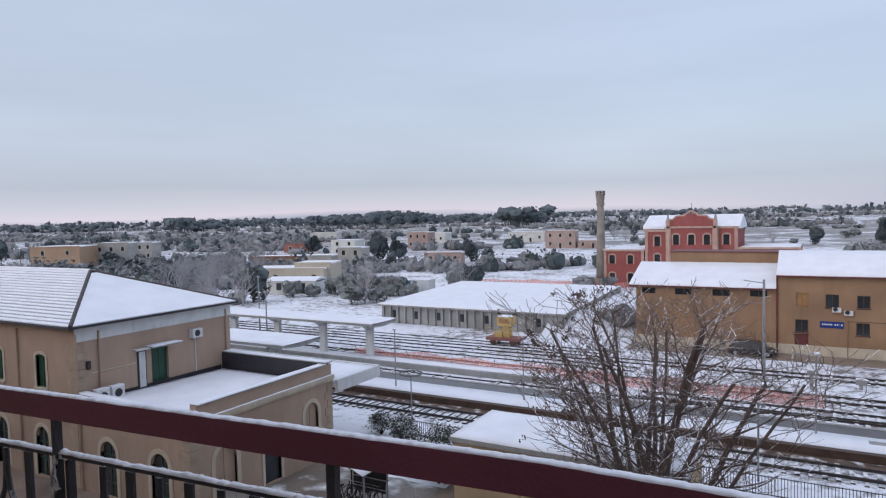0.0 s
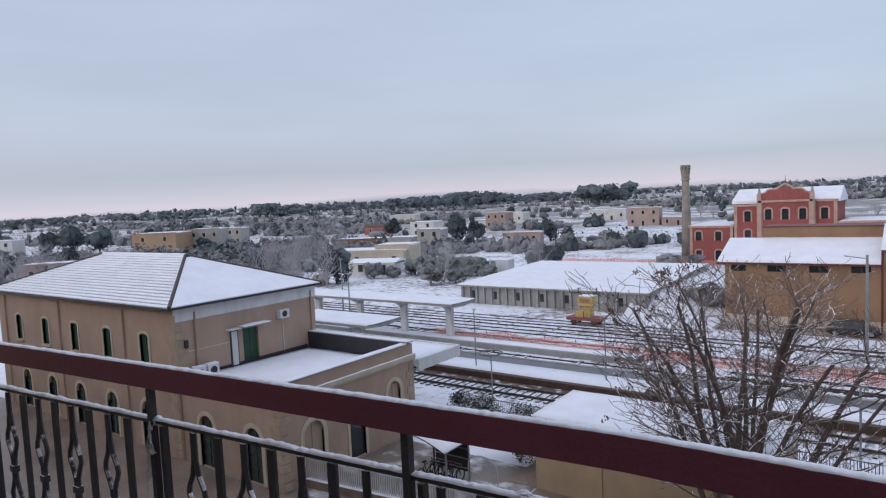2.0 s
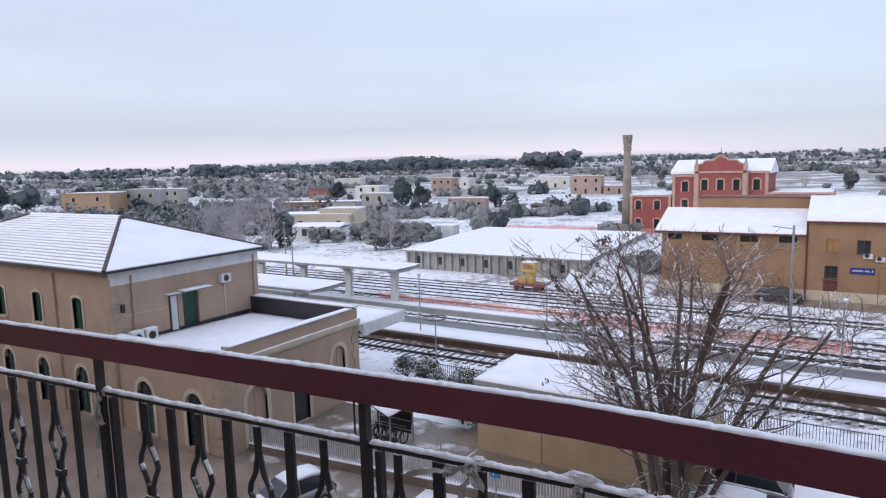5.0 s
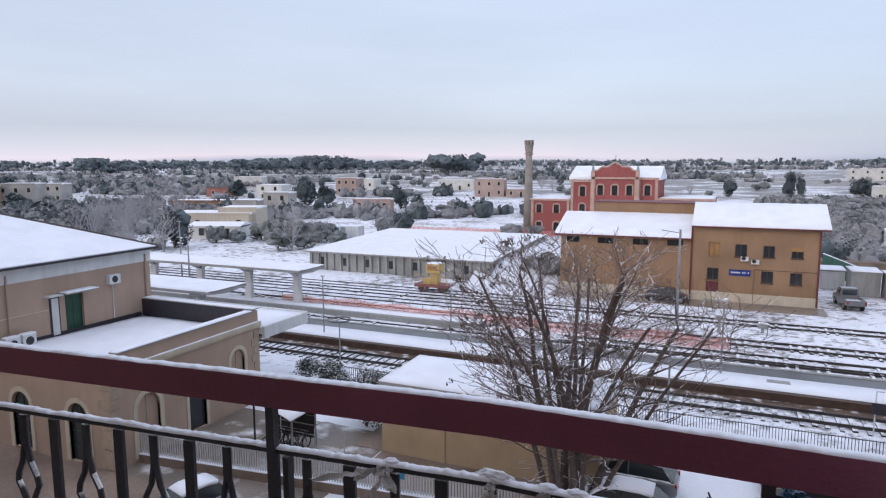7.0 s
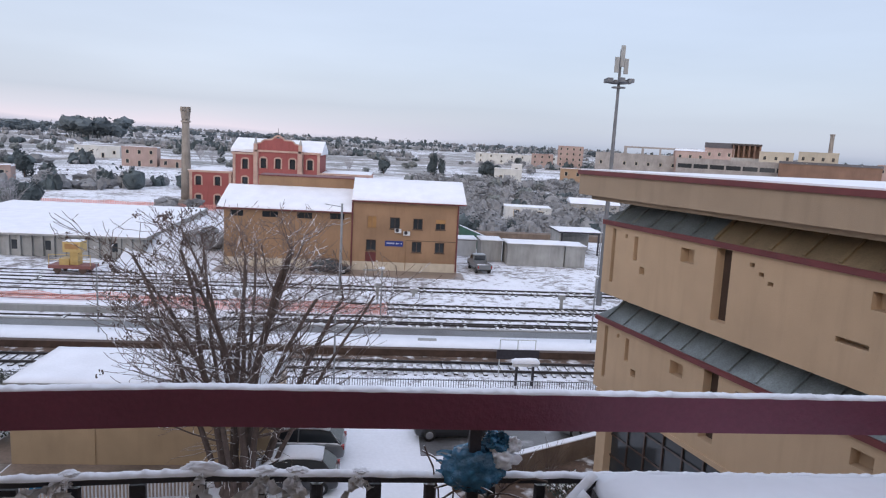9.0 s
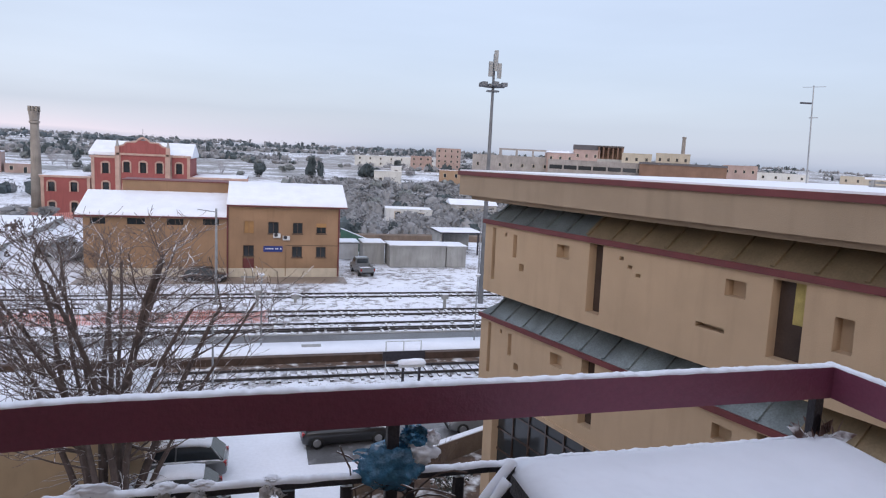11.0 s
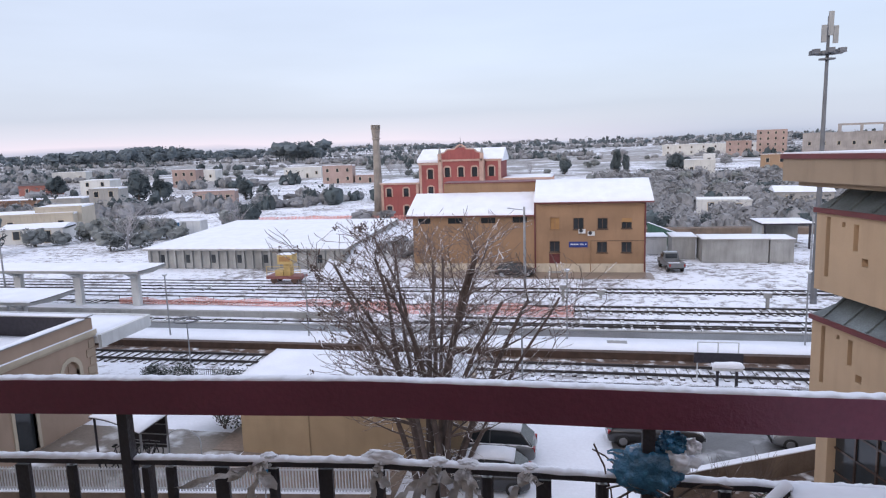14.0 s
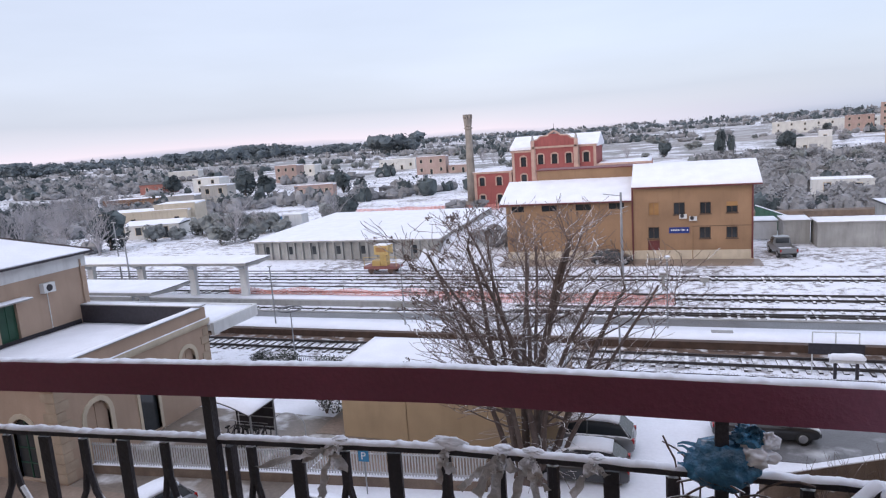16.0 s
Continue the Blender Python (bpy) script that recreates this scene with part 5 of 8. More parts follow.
for j in range(25):
    f = j / 24
    rows.append([bm.verts.new((GX0 - 0.4 + (GX1 - GX0 + 0.8) * i / 60, GY0 - 0.5 + (GY1 - GY0 + 0.8) * f, GZ + 0.2 + 0.7 * f + 0.07 + 0.03 * noise.noise((i * 0.7, j * 0.7, 3)) + (0.02 if i % 4 == 0 else 0))) for i in range(61)])
for j in range(24):
    for i in range(60):
        bm.faces.new((rows[j][i], rows[j][i + 1], rows[j + 1][i + 1], rows[j + 1][i]))
low = [bm.verts.new((v.co.x, v.co.y, v.co.z - 0.07)) for v in rows[0]]
for i in range(60):
    bm.faces.new((low[i], low[i + 1], rows[0][i + 1], rows[0][i]))
part("snow", bm, SNOW, gs, "wide even snow over the roof", True)

# snow-covered earth bank that carries the ground up to the shed roof
bm = bmesh.new()
rows = []
for j in range(16):
    row = []
    for i in range(16):
        fx, fy = i / 15, j / 15
        x = -27.5 + 9.8 * fx
        y = 69.5 + 34.0 * fy
        lim = max(0.0, min(1.0, (y - 70.0 - 5.0 * fx) / 4.5)) * min(1.0, (104 - y) / 6.0)
        h = 2.5 * lim * max(0.0, 1 - max(0, fx - 0.20) / 0.8) ** 0.8 + 0.25 * noise.noise((x / 3, y / 3, 1.0)) * lim
        row.append(bm.verts.new((x, y, h - 0.06)))
    rows.append(row)
for j in range(15):
    for i in range(15):
        bm.faces.new((rows[j][i], rows[j][i + 1], rows[j + 1][i + 1], rows[j + 1][i]))
solid("snow_bank", bm, SNOW, "snow-covered earth bank beside the shed", "snow bank", "structure", smooth=True)

# ---- light mast with mobile antennas ----
ms = thing("lighting_mast", (19.85, 58.0, 0), "tall grey steel floodlight mast with antenna panels", "light mast")
part("pole", rod(bmesh.new(), (20, 58, 0), (20, 58, 22.9), 0.26, 0.10, 12), MAST_STEEL, ms)
part("ring_platform", rod(bmesh.new(), (20, 58, 20.0), (20, 58, 20.15), 0.85, 0.85, 16), MAST_STEEL, ms)
part("ring_platform", rod(bmesh.new(), (20, 58, 19.6), (20, 58, 19.7), 0.6, 0.6, 16), MAST_STEEL, ms)
for k in range(6):
    a = k * math.pi / 3 + 0.4
    x, y = 20 + 1.05 * math.cos(a), 58 + 1.05 * math.sin(a)
    part("floodlight", boxes((x - 0.24, x + 0.24, y - 0.24, y + 0.24, 20.05, 20.4)), MAST_STEEL, ms)
for k, (dx, z0, z1) in enumerate(((-0.42, 20.9, 22.2), (0.42, 20.8, 22.1), (0.05, 21.4, 23.2))):
    part("antenna_panel", boxes((20 + dx - 0.17, 20 + dx + 0.17, 57.6, 57.8, z0, z1)), CONCRETE, ms)

# ---- the big bare tree in the station yard ----


def bare_tree(at, height, spread, seed, stems=10):
    """A many-stemmed tree: upright stems from one stool, limbs that arch outwards and turn up, fine twigs and dry seed clusters."""
    rnd = random.Random(seed)
    t = thing("bare_tree", at, "tall leafless many-stemmed tree with a little snow on its branches", "tree")
    limbs, twigs = bmesh.new(), bmesh.new()
    tips = []
    base = Vector(at)
    top_z = at[2] + height

    LEVELS = ((11, 0.085, 0.915, 8), (7, 0.16, 0.87, 6), (5, 0.26, 0.84, 4), (4, 0.32, 0.84, 3))  # steps, bend, taper, sides
    REACH = ((1.7, 3.6), (0.9, 2.1), (0.5, 1.2))

    def grow(p, d, length, r, depth):
        steps, wild, taper, sides = LEVELS[depth]
        seg = length / steps
        bm = limbs if depth < 2 else twigs
        for i in range(steps):
            if p.z > top_z:
                break
            out = Vector((p.x - base.x, p.y - base.y, 0))
            out = out.normalized() if out.length > 0.2 else Vector((0, 0, 0))
            bend = Vector((rnd.uniform(-1, 1), rnd.uniform(-1, 1), rnd.uniform(-0.7, 0.7))) * wild
            if depth == 0:
                bend += out * 0.03 * spread * (i > 2)
            elif depth == 1:
                bend += Vector((0, 0, 0.08)) if i > 2 else out * 0.12 * spread
            else:
                bend += Vector((0, 0, 0.05))
            d2 = (d + bend).normalized()
            q = p + d2 * seg
            r1 = max(r * taper, 0.010)
            rod(bm, p, q, max(r, 0.0115), r1, sides)
            p, d, r = q, d2, r1
            if depth < 3 and i >= (2 if depth == 0 else 1 if depth == 1 else 0):
                chance = (0.86, 0.72, 0.55)[depth]
                for _ in range((1 if rnd.random() < chance else 0) + (1 if rnd.random() < (0.16, 0.08, 0.04)[depth] else 0)):
                    a = rnd.uniform(0, 2 * math.pi)
                    side = Vector((math.cos(a), math.sin(a), rnd.uniform(-0.15, 0.45))).normalized()
                    if depth == 0:
                        side = (side + out * 0.55).normalized()
                    d3 = (d * rnd.uniform(0.35, 0.75) + side * 0.75).normalized()
                    lo, hi = REACH[depth]
                    fall = 1.0 - 0.45 * i / steps if depth == 0 else 1.0
                    grow(p, d3, rnd.uniform(lo, hi) * fall, r * rnd.uniform(0.40, 0.58), depth + 1)
        tips.append((p, d))

    rod(limbs, base + Vector((0, 0, -0.2)), base + Vector((0, 0, 0.6)), 0.95, 0.5, 14)
    for k in range(stems):
        a = 2.399 * k + rnd.uniform(-0.3, 0.3)
        f = math.sqrt((k + 0.5) / stems)
        tilt = 0.02 + 0.30 * f
        d = Vector((math.cos(a) * math.sin(tilt), math.sin(a) * math.sin(tilt), math.cos(tilt)))
        off = Vector((math.cos(a) * 1.05, math.sin(a) * 0.7, 0)) * f
        grow(base + off + Vector((0, 0, 0.35)), d.normalized(), height * rnd.uniform(0.80, 1.0) * (1.0 - 0.12 * f), rnd.uniform(0.105, 0.20), 0)
    # dead suckers and creeper round the foot
    for k in range(70):
        a = rnd.uniform(0, 2 * math.pi)
        p = base + Vector((math.cos(a) * rnd.uniform(0.3, 1.1), math.sin(a) * rnd.uniform(0.3, 0.8), rnd.uniform(0.1, 2.2)))
        d = Vector((math.cos(a), math.sin(a), rnd.uniform(0.0, 0.9))).normalized()
        r = rnd.uniform(0.014, 0.03)
        for i in range(7):
            d = (d + Vector((rnd.uniform(-.35, .35), rnd.uniform(-.35, .35), rnd.uniform(-.45, .12)))).normalized()
            q = p + d * rnd.uniform(0.16, 0.3)
            if q.z < 0.05:
                break
            rod(twigs, p, q, r, r * 0.86, 4)
            p, r = q, r * 0.86
    part("trunk", limbs, BARK, t)
    tagged(part("crown", twigs, TWIG, t), kind="stuff")
    # dry seed clusters that hang on the outer tips
    seeds = bmesh.new()
    rnd.shuffle(tips)
    for p, d in [q for q in tips if q[0].x < base.x - 1.6 and q[0].z > 3.0][:120]:
        for _ in range(8):
            o = Vector((rnd.uniform(-.13, .13), rnd.uniform(-.13, .13), rnd.uniform(-.18, .06)))
            m = Matrix.Translation(p + o) @ Euler((rnd.random() * 6, rnd.random() * 6, rnd.random() * 6)).to_matrix().to_4x4()
            vs = [seeds.verts.new(m @ Vector(c)) for c in ((-0.045, -0.03, 0), (0.045, -0.03, 0.01), (0.045, 0.03, 0), (-0.045, 0.03, 0.012))]
            seeds.faces.new(vs)
    tagged(part("dry_foliage", seeds, BARK, t), kind="stuff")
    return t


bare_tree((-5.3, 24.9, 0), 11.0, 1.0, 11, 16)

# ---- parked cars ----
TYRE = material("tyre_rubber", (0.018, 0.018, 0.018), 0.9, 0.2, 5, 0.2)
RIM = material("wheel_rim", (0.35, 0.35, 0.36), 0.35, 0.1, 3, 0, metal=0.8)
LAMP_RED = material("tail_lamp", (0.30, 0.015, 0.015), 0.25, 0.1, 4, 0)
LAMP_CLEAR = material("head_lamp", (0.55, 0.56, 0.58), 0.15, 0.1, 4, 0)


def paint(name, c, snow=0.0):
    m = material(name, c, 0.28, 0.06, 1.0, 0.02, snow=snow, snow_scale=1.3)
    m.node_tree.nodes["Principled BSDF"].inputs["Coat Weight"].default_value = 0.6
    return m


def smooth_loft(bm, sections):
    """Closed rings joined in order; each ring a list of points."""
    rings = [[bm.verts.new(c) for c in s] for s in sections]
    k = len(rings[0])
    for a, b in zip(rings, rings[1:]):
        for i in range(k):
            j = (i + 1) % k
            bm.faces.new((a[i], a[j], b[j], b[i]))
    bm.faces.new(rings[0][::-1])
    bm.faces.new(rings[-1])
    bmesh.ops.recalc_face_normals(bm, faces=bm.faces)
    return bm


def car(at, turn, paint_mat, label, length=3.9, width=1.66, height=1.46, hood=0.95, boot=0.35, snow=("roof", "hood"), seed=0):
    """A hatchback facing +x before it is turned."""
    t = thing("car", (0, 0, 0), label, "car", "parked cars")
    L, W = length, width
    x0, x1 = -L / 2, L / 2
    zs = 0.20
    belt = height * 0.60
    body = bmesh.new()
    secs = []
    prof = [(x0, 0.34, 0.62, 0.86), (x0 + 0.06, 0.26, belt - 0.12, 0.92), (x0 + 0.3, zs, belt, 0.97), (x0 + 0.9, zs, belt, 1.0), (0, zs, belt, 1.0),
            (x1 - hood - 0.05, zs, belt - 0.02, 1.0), (x1 - hood * 0.45, zs, belt - 0.09, 0.97), (x1 - 0.14, 0.24, belt - 0.20, 0.90), (x1, 0.34, belt - 0.36, 0.80)]
    for x, za, zb, k in prof:
        w = W / 2 * k
        secs.append([(x, -w, za + 0.08), (x, -w * 0.92, za), (x, w * 0.92, za), (x, w, za + 0.08), (x, w, zb - 0.16), (x, w * 0.95, zb - 0.05), (x, w * 0.86, zb), (x, -w * 0.86, zb), (x, -w * 0.95, zb - 0.05), (x, -w, zb - 0.16)])
    part("body", smooth_loft(body, secs), paint_mat, t, "", True)
    # cabin: glass house with a painted roof
    cab = [(x0 + boot * 0.35, belt - 0.02, 0.84), (x0 + boot + 0.28, height - 0.08, 0.68), (x0 + boot + 0.75, height - 0.01, 0.66), (x1 - hood - 0.95, height, 0.66), (x1 - hood - 0.60, height - 0.09, 0.68), (x1 - hood + 0.12, belt - 0.03, 0.82)]
    glass_bm = bmesh.new()
    secs = []
    for x, zt, k in cab:
        wt = W / 2 * k
        wb = W / 2 * 0.86
        zt2 = max(zt - 0.035, belt)
        secs.append([(x, -wb, belt - 0.05), (x, wb, belt - 0.05), (x, wt, zt2), (x, -wt, zt2)])
    part("window", smooth_loft(glass_bm, secs), PANE, t, "dark car windows")
    roof_bm = bmesh.new()
    rows = []
    for x, zt, k in cab[1:5]:
        wt = W / 2 * k
        rows.append([(x, -wt - 0.012, zt - 0.05), (x, -wt * 0.8, zt), (x, wt * 0.8, zt), (x, wt + 0.012, zt - 0.05), (x, wt * 0.8, zt - 0.06), (x, -wt * 0.8, zt - 0.06)])
    part("roof", smooth_loft(roof_bm, rows), paint_mat, t, "", True)
    for s in (-1, 1):
        for fx, tx in ((x1 - hood + 0.10, x1 - hood - 0.62), (-0.10, -0.12), (x0 + boot * 0.4 + 0.05, x0 + boot + 0.30)):
            bm = bmesh.new()
            rod(bm, (fx, s * W / 2 * 0.85, belt - 0.04), (tx, s * (W / 2 * 0.67 + 0.012), height - 0.07), 0.035, 0.03, 5)
            part("pillar", bm, paint_mat, t)
        m = part("wing_mirror", boxes((x1 - hood - 0.20, x1 - hood - 0.05, *sorted((s * W / 2 * 0.9, s * (W / 2 + 0.13))), belt - 0.02, belt + 0.11)), paint_mat, t)
        for x in (x0 + 0.68, x1 - 0.72):
            w = part("wheel", rod(bmesh.new(), (x, s * (W / 2 - 0.19), 0.30), (x, s * (W / 2 + 0.005), 0.30), 0.30, 0.30, 20), TYRE, t, "", True)
            part("rim", rod(bmesh.new(), (x, s * (W / 2 + 0.003), 0.30), (x, s * (W / 2 + 0.02), 0.30), 0.19, 0.17, 12), RIM, w)
        part("headlight", boxes((x1 - 0.22, x1 - 0.02, *sorted((s * W / 2 * 0.45, s * W / 2 * 0.80)), belt - 0.40, belt - 0.25)), LAMP_CLEAR, t)
        part("tail_light", boxes((x0 + 0.0, x0 + 0.14, *sorted((s * W / 2 * 0.66, s * W / 2 * 0.88)), 0.62, belt - 0.10)), LAMP_RED, t)
    part("bumper", boxes((x1 - 0.08, x1 + 0.03, -W * 0.38, W * 0.38, 0.30, 0.46)), TYRE, t)
    part("number_plate", boxes((x0 - 0.02, x0 + 0.01, -0.24, 0.24, 0.48, 0.59)), WHITE_CONC, t)
    if "roof" in snow:
        bm = bmesh.new()
        rows = []
        for x, zt, k in cab[1:5]:
            wt = W / 2 * k
            rows.append([(x, -wt - 0.01, zt - 0.045), (x, -wt * 0.85, zt + 0.075), (x, 0, zt + 0.10), (x, wt * 0.85, zt + 0.075), (x, wt + 0.01, zt - 0.045), (x, 0, zt - 0.03)])
        part("snow", smooth_loft(bm, rows), SNOW, t, "snow on the roof", True)
    if "hood" in snow:
        bm = bmesh.new()
        rows = []
        for x, z in ((x1 - hood + 0.10, belt - 0.03), (x1 - hood * 0.45, belt - 0.10), (x1 - 0.16, belt - 0.21), (x1 - 0.02, belt - 0.34)):
            w = W / 2 * 0.86
            rows.append([(x, -w, z), (x, -w * 0.8, z + 0.075), (x, w * 0.8, z + 0.075), (x, w, z), (x, 0, z - 0.02)])
        part("snow", smooth_loft(bm, rows), SNOW, t, "snow on the bonnet", True)
    if "glass" in snow:
        bm = bmesh.new()
        rows = []
        for x, z, k in ((x1 - hood - 0.66, height - 0.04, 0.64), (x1 - hood - 0.25, belt + 0.32, 0.72), (x1 - hood + 0.14, belt + 0.02, 0.80)):
            w = W / 2 * k
            rows.append([(x + 0.02, -w, z), (x + 0.07, -w * 0.9, z + 0.05), (x + 0.07, w * 0.9, z + 0.05), (x + 0.02, w, z), (x - 0.03, 0, z - 0.02)])
        part("snow", smooth_loft(bm, rows), SNOW, t, "snow on the windscreen", True)
    t.matrix_basis = pose(*at, 0, 0, turn)
    return t


SILVER = paint("silver_paint", (0.20, 0.21, 0.225))
NAVY = paint("dark_blue_paint", (0.015, 0.022, 0.045))
BLACK = paint("black_paint", (0.015, 0.015, 0.017))
WHITE_P = paint("white_paint", (0.6, 0.6, 0.6))
BLACK_SNOWED = paint("snowed_black_paint", (0.02, 0.02, 0.022), 0.42)
GREY_SNOWED = paint("snowed_grey_paint", (0.12, 0.125, 0.13), 0.42)
GREY_P = paint("grey_paint", (0.12, 0.125, 0.13))
car((-18.95, 18.1, 0.015), -106, SILVER, "silver hatchback with snow on its roof, parked on the wet street", 3.6, 1.62, 1.48, 0.85, 0.3, ("roof", "hood"))
car((-12.2, 18.9, 0.015), 80, NAVY, "dark blue hatchback with a patch of snow, parked by the fence", 3.9, 1.66, 1.48, snow=("hood", "glass"))
car((-8.9, 18.5, 0.015), 82, WHITE_P, "white small car under a full cover of snow", 3.7, 1.62, 1.46, snow=("roof", "hood", "glass"))
car((-3.45, 25.3, 0), 181, BLACK_SNOWED, "dark hatchback under thick snow beside the bare tree", 3.9, 1.68, 1.46, snow=("roof", "hood", "glass"))
car((-3.5, 28.0, 0), 179, GREY_SNOWED, "grey estate car under thick snow beside the bare tree", 4.2, 1.7, 1.5, snow=("roof", "hood", "glass"))
car((3.9, 30.3, 0.018), 3, BLACK, "black saloon with snow on its bonnet in the car park", 4.3, 1.72, 1.45, 1.1, 0.5, snow=("hood", "roof"))
car((11.0, 30.6, 0.018), 178, SILVER, "silver hatchback parked by the office block", 4.0, 1.7, 1.5, snow=("hood",))
car((-5.5, 69.0, 0), 2, BLACK, "dark estate car parked before the orange goods house", 4.2, 1.7, 1.46, snow=())


def pickup(at, turn):
    t = thing("pickup_truck", (0, 0, 0), "grey pickup truck with an open flat bed", "truck")
    part("bed", boxes((-2.4, -0.1, -0.85, 0.85, 0.55, 0.68), (-2.4, -2.34, -0.85, 0.85, 0.68, 1.05), (-2.34, -0.1, -0.85, -0.79, 0.68, 1.05), (-2.34, -0.1, 0.79, 0.85, 0.68, 1.05)), GREY_P, t)
    part("snow", boxes((-2.33, -0.12, -0.78, 0.78, 0.68, 0.78)), SNOW, t, "snow in the bed")
    sec = []
    for x, z in ((-0.1, 1.15), (0.0, 1.82), (0.9, 1.84), (1.35, 1.12), (2.2, 1.0), (2.35, 0.6)):
        w = 0.84 if z < 1.5 else 0.70
        sec.append([(x, -0.84, 0.45), (x, 0.84, 0.45), (x, 0.84, min(z, 1.1)), (x, w, z), (x, -w, z), (x, -0.84, min(z, 1.1))])
    part("cab", smooth_loft(bmesh.new(), sec), GREY_P, t)
    part("window", boxes((-0.14, -0.09, -0.62, 0.62, 1.2, 1.70)), PANE, t, "dark rear window")
    for s in (-1, 1):
        part("window", boxes((0.15, 0.95, *sorted((s * 0.78, s * 0.80)), 1.2, 1.65)), PANE, t)
        part("tail_light", boxes((-2.43, -2.40, *sorted((s * 0.68, s * 0.82)), 0.7, 0.95)), LAMP_RED, t)
        for x in (-1.5, 1.5):
            w = part("wheel", rod(bmesh.new(), (x, s * 0.62, 0.36), (x, s * 0.86, 0.36), 0.36, 0.36, 18), TYRE, t)
            part("rim", rod(bmesh.new(), (x, s * 0.86, 0.36), (x, s * 0.875, 0.36), 0.2, 0.2, 10), RIM, w)
    part("chassis", boxes((-2.3, 2.2, -0.5, 0.5, 0.4, 0.56)), TYRE, t)
    t.matrix_basis = pose(*at, 0, 0, turn)


pickup((10.9, 73.0, 0), 97)

# ---- fence, bike shelter and shrubs of the station yard ----
FENCE_P = material("pale_fence_paint", (0.42, 0.43, 0.45), 0.6, 0.15, 2, 0.1, 40, snow=0.1)
fn = thing("picket_fence", (-16, 22.4, 0), "pale metal picket fence on a low brown wall with snow", "fence")
FA, FB = Vector((-24.9, 21.35)), Vector((-6.9, 23.45))
fdir = (FB - FA).normalized()
fang = math.degrees(math.atan2(fdir.y, fdir.x))
flen = (FB - FA).length


def fence_local(bm, s0, s1, n0, n1, z0, z1):
    nrm = Vector((-fdir.y, fdir.x))
    v = []
    for z in (z0, z1):
        for n in (n0, n1):
            for s in (s0, s1):
                q = FA + fdir * s + nrm * n
                v.append(bm.verts.new((q.x, q.y, z)))
    for f in ((0, 2, 3, 1), (4, 5, 7, 6), (0, 1, 5, 4), (2, 6, 7, 3), (0, 4, 6, 2), (1, 3, 7, 5)):
        bm.faces.new([v[i] for i in f])
    return bm


LOW_WALL = material("brown_low_wall", (0.17, 0.125, 0.095), 0.85, 0.25, 1.0, 0.4, 20, stain=0.4)
part("low_wall", fence_local(bmesh.new(), 0, flen, -0.12, 0.12, -0.1, 0.42), LOW_WALL, fn)
part("snow", fence_local(bmesh.new(), 0, flen, -0.12, 0.12, 0.42, 0.46), SNOW, fn, "snow on the wall")
part("rail", fence_local(bmesh.new(), 0, flen, -0.02, 0.02, 1.36, 1.41), FENCE_P, fn)
part("rail", fence_local(bmesh.new(), 0, flen, -0.02, 0.02, 0.55, 0.60), FENCE_P, fn)
picket = mesh_of("picket", boxes((-0.028, 0.028, -0.012, 0.012, 0.44, 1.48)), FENCE_P)
k = 0.08
while k < flen:
    q = FA + fdir * k
    ob = new("picket", picket)
    ob.parent = fn
    ob.matrix_parent_inverse = PLACE[fn.name].inverted()
    ob.matrix_basis = pose(q.x, q.y, 0, 0, 0, fang)
    k += 0.125
ps = thing("parking_sign", (-11.6, 22.2, 0), "blue square parking sign with a white letter on a grey pole", "sign")
part("pole", rod(bmesh.new(), (-11.6, 22.2, 0), (-11.6, 22.2, 1.92), 0.03), GREY_METAL, ps)
SIGN_CYAN = material("blue_sign", (0.025, 0.17, 0.32), 0.4, 0.05, 2, 0)
part("board", boxes((-11.83, -11.37, 22.13, 22.16, 1.44, 1.90)), SIGN_CYAN, ps)
tx = bpy.data.curves.new("letter", "FONT")
tx.body, tx.size, tx.extrude, tx.align_x, tx.align_y = "P", 0.45, 0.004, "CENTER", "CENTER"
ob = new("letter", tx)
ob.parent = ps
ob.matrix_parent_inverse = PLACE[ps.name].inverted()
ob.matrix_basis = pose(-11.6, 22.125, 1.67, 90, 0, 0)
tx.materials.append(WHITE_CONC)

bs = thing("bicycle_shelter", (-19.4, 24.4, 0), "small bicycle shelter with a curved snow-covered roof", "shelter")
rows, rows2 = [], []
for i in range(9):  # a quarter barrel, high beside the annex and low on the yard side
    f = i / 8
    x = -20.7 + 2.4 * f
    z = 2.0 + 0.62 * math.cos(math.pi / 2 * f)
    rows.append([(x, 24.1, z - 0.04), (x, 26.4, z - 0.04), (x, 26.4, z), (x, 24.1, z)])
    rows2.append([(x, 24.1, z + 0.002), (x, 26.4, z + 0.002), (x, 26.4, z + 0.06), (x, 24.1, z + 0.06)])
part("roof", smooth_loft(bmesh.new(), rows), DARK_METAL, bs)
part("snow", smooth_loft(bmesh.new(), rows2), SNOW, bs, "smooth snow on the roof", True)
for y in (24.3, 26.2):
    part("post", rod(bmesh.new(), (-20.6, y, 0), (-20.6, y, 2.58), 0.05), DARK_METAL, bs)
    part("post", rod(bmesh.new(), (-18.4, y, 0), (-18.4, y, 2.0), 0.05), GREY_METAL, bs)
part("back_panel", boxes((-20.55, -18.45, 26.28, 26.33, 0.3, 2.0)), DARK_METAL, bs)
for z in (0.5, 1.0, 1.5):
    part("rail", rod(bmesh.new(), (-20.6, 26.2, z), (-18.4, 26.2, z), 0.03), GREY_METAL, bs)


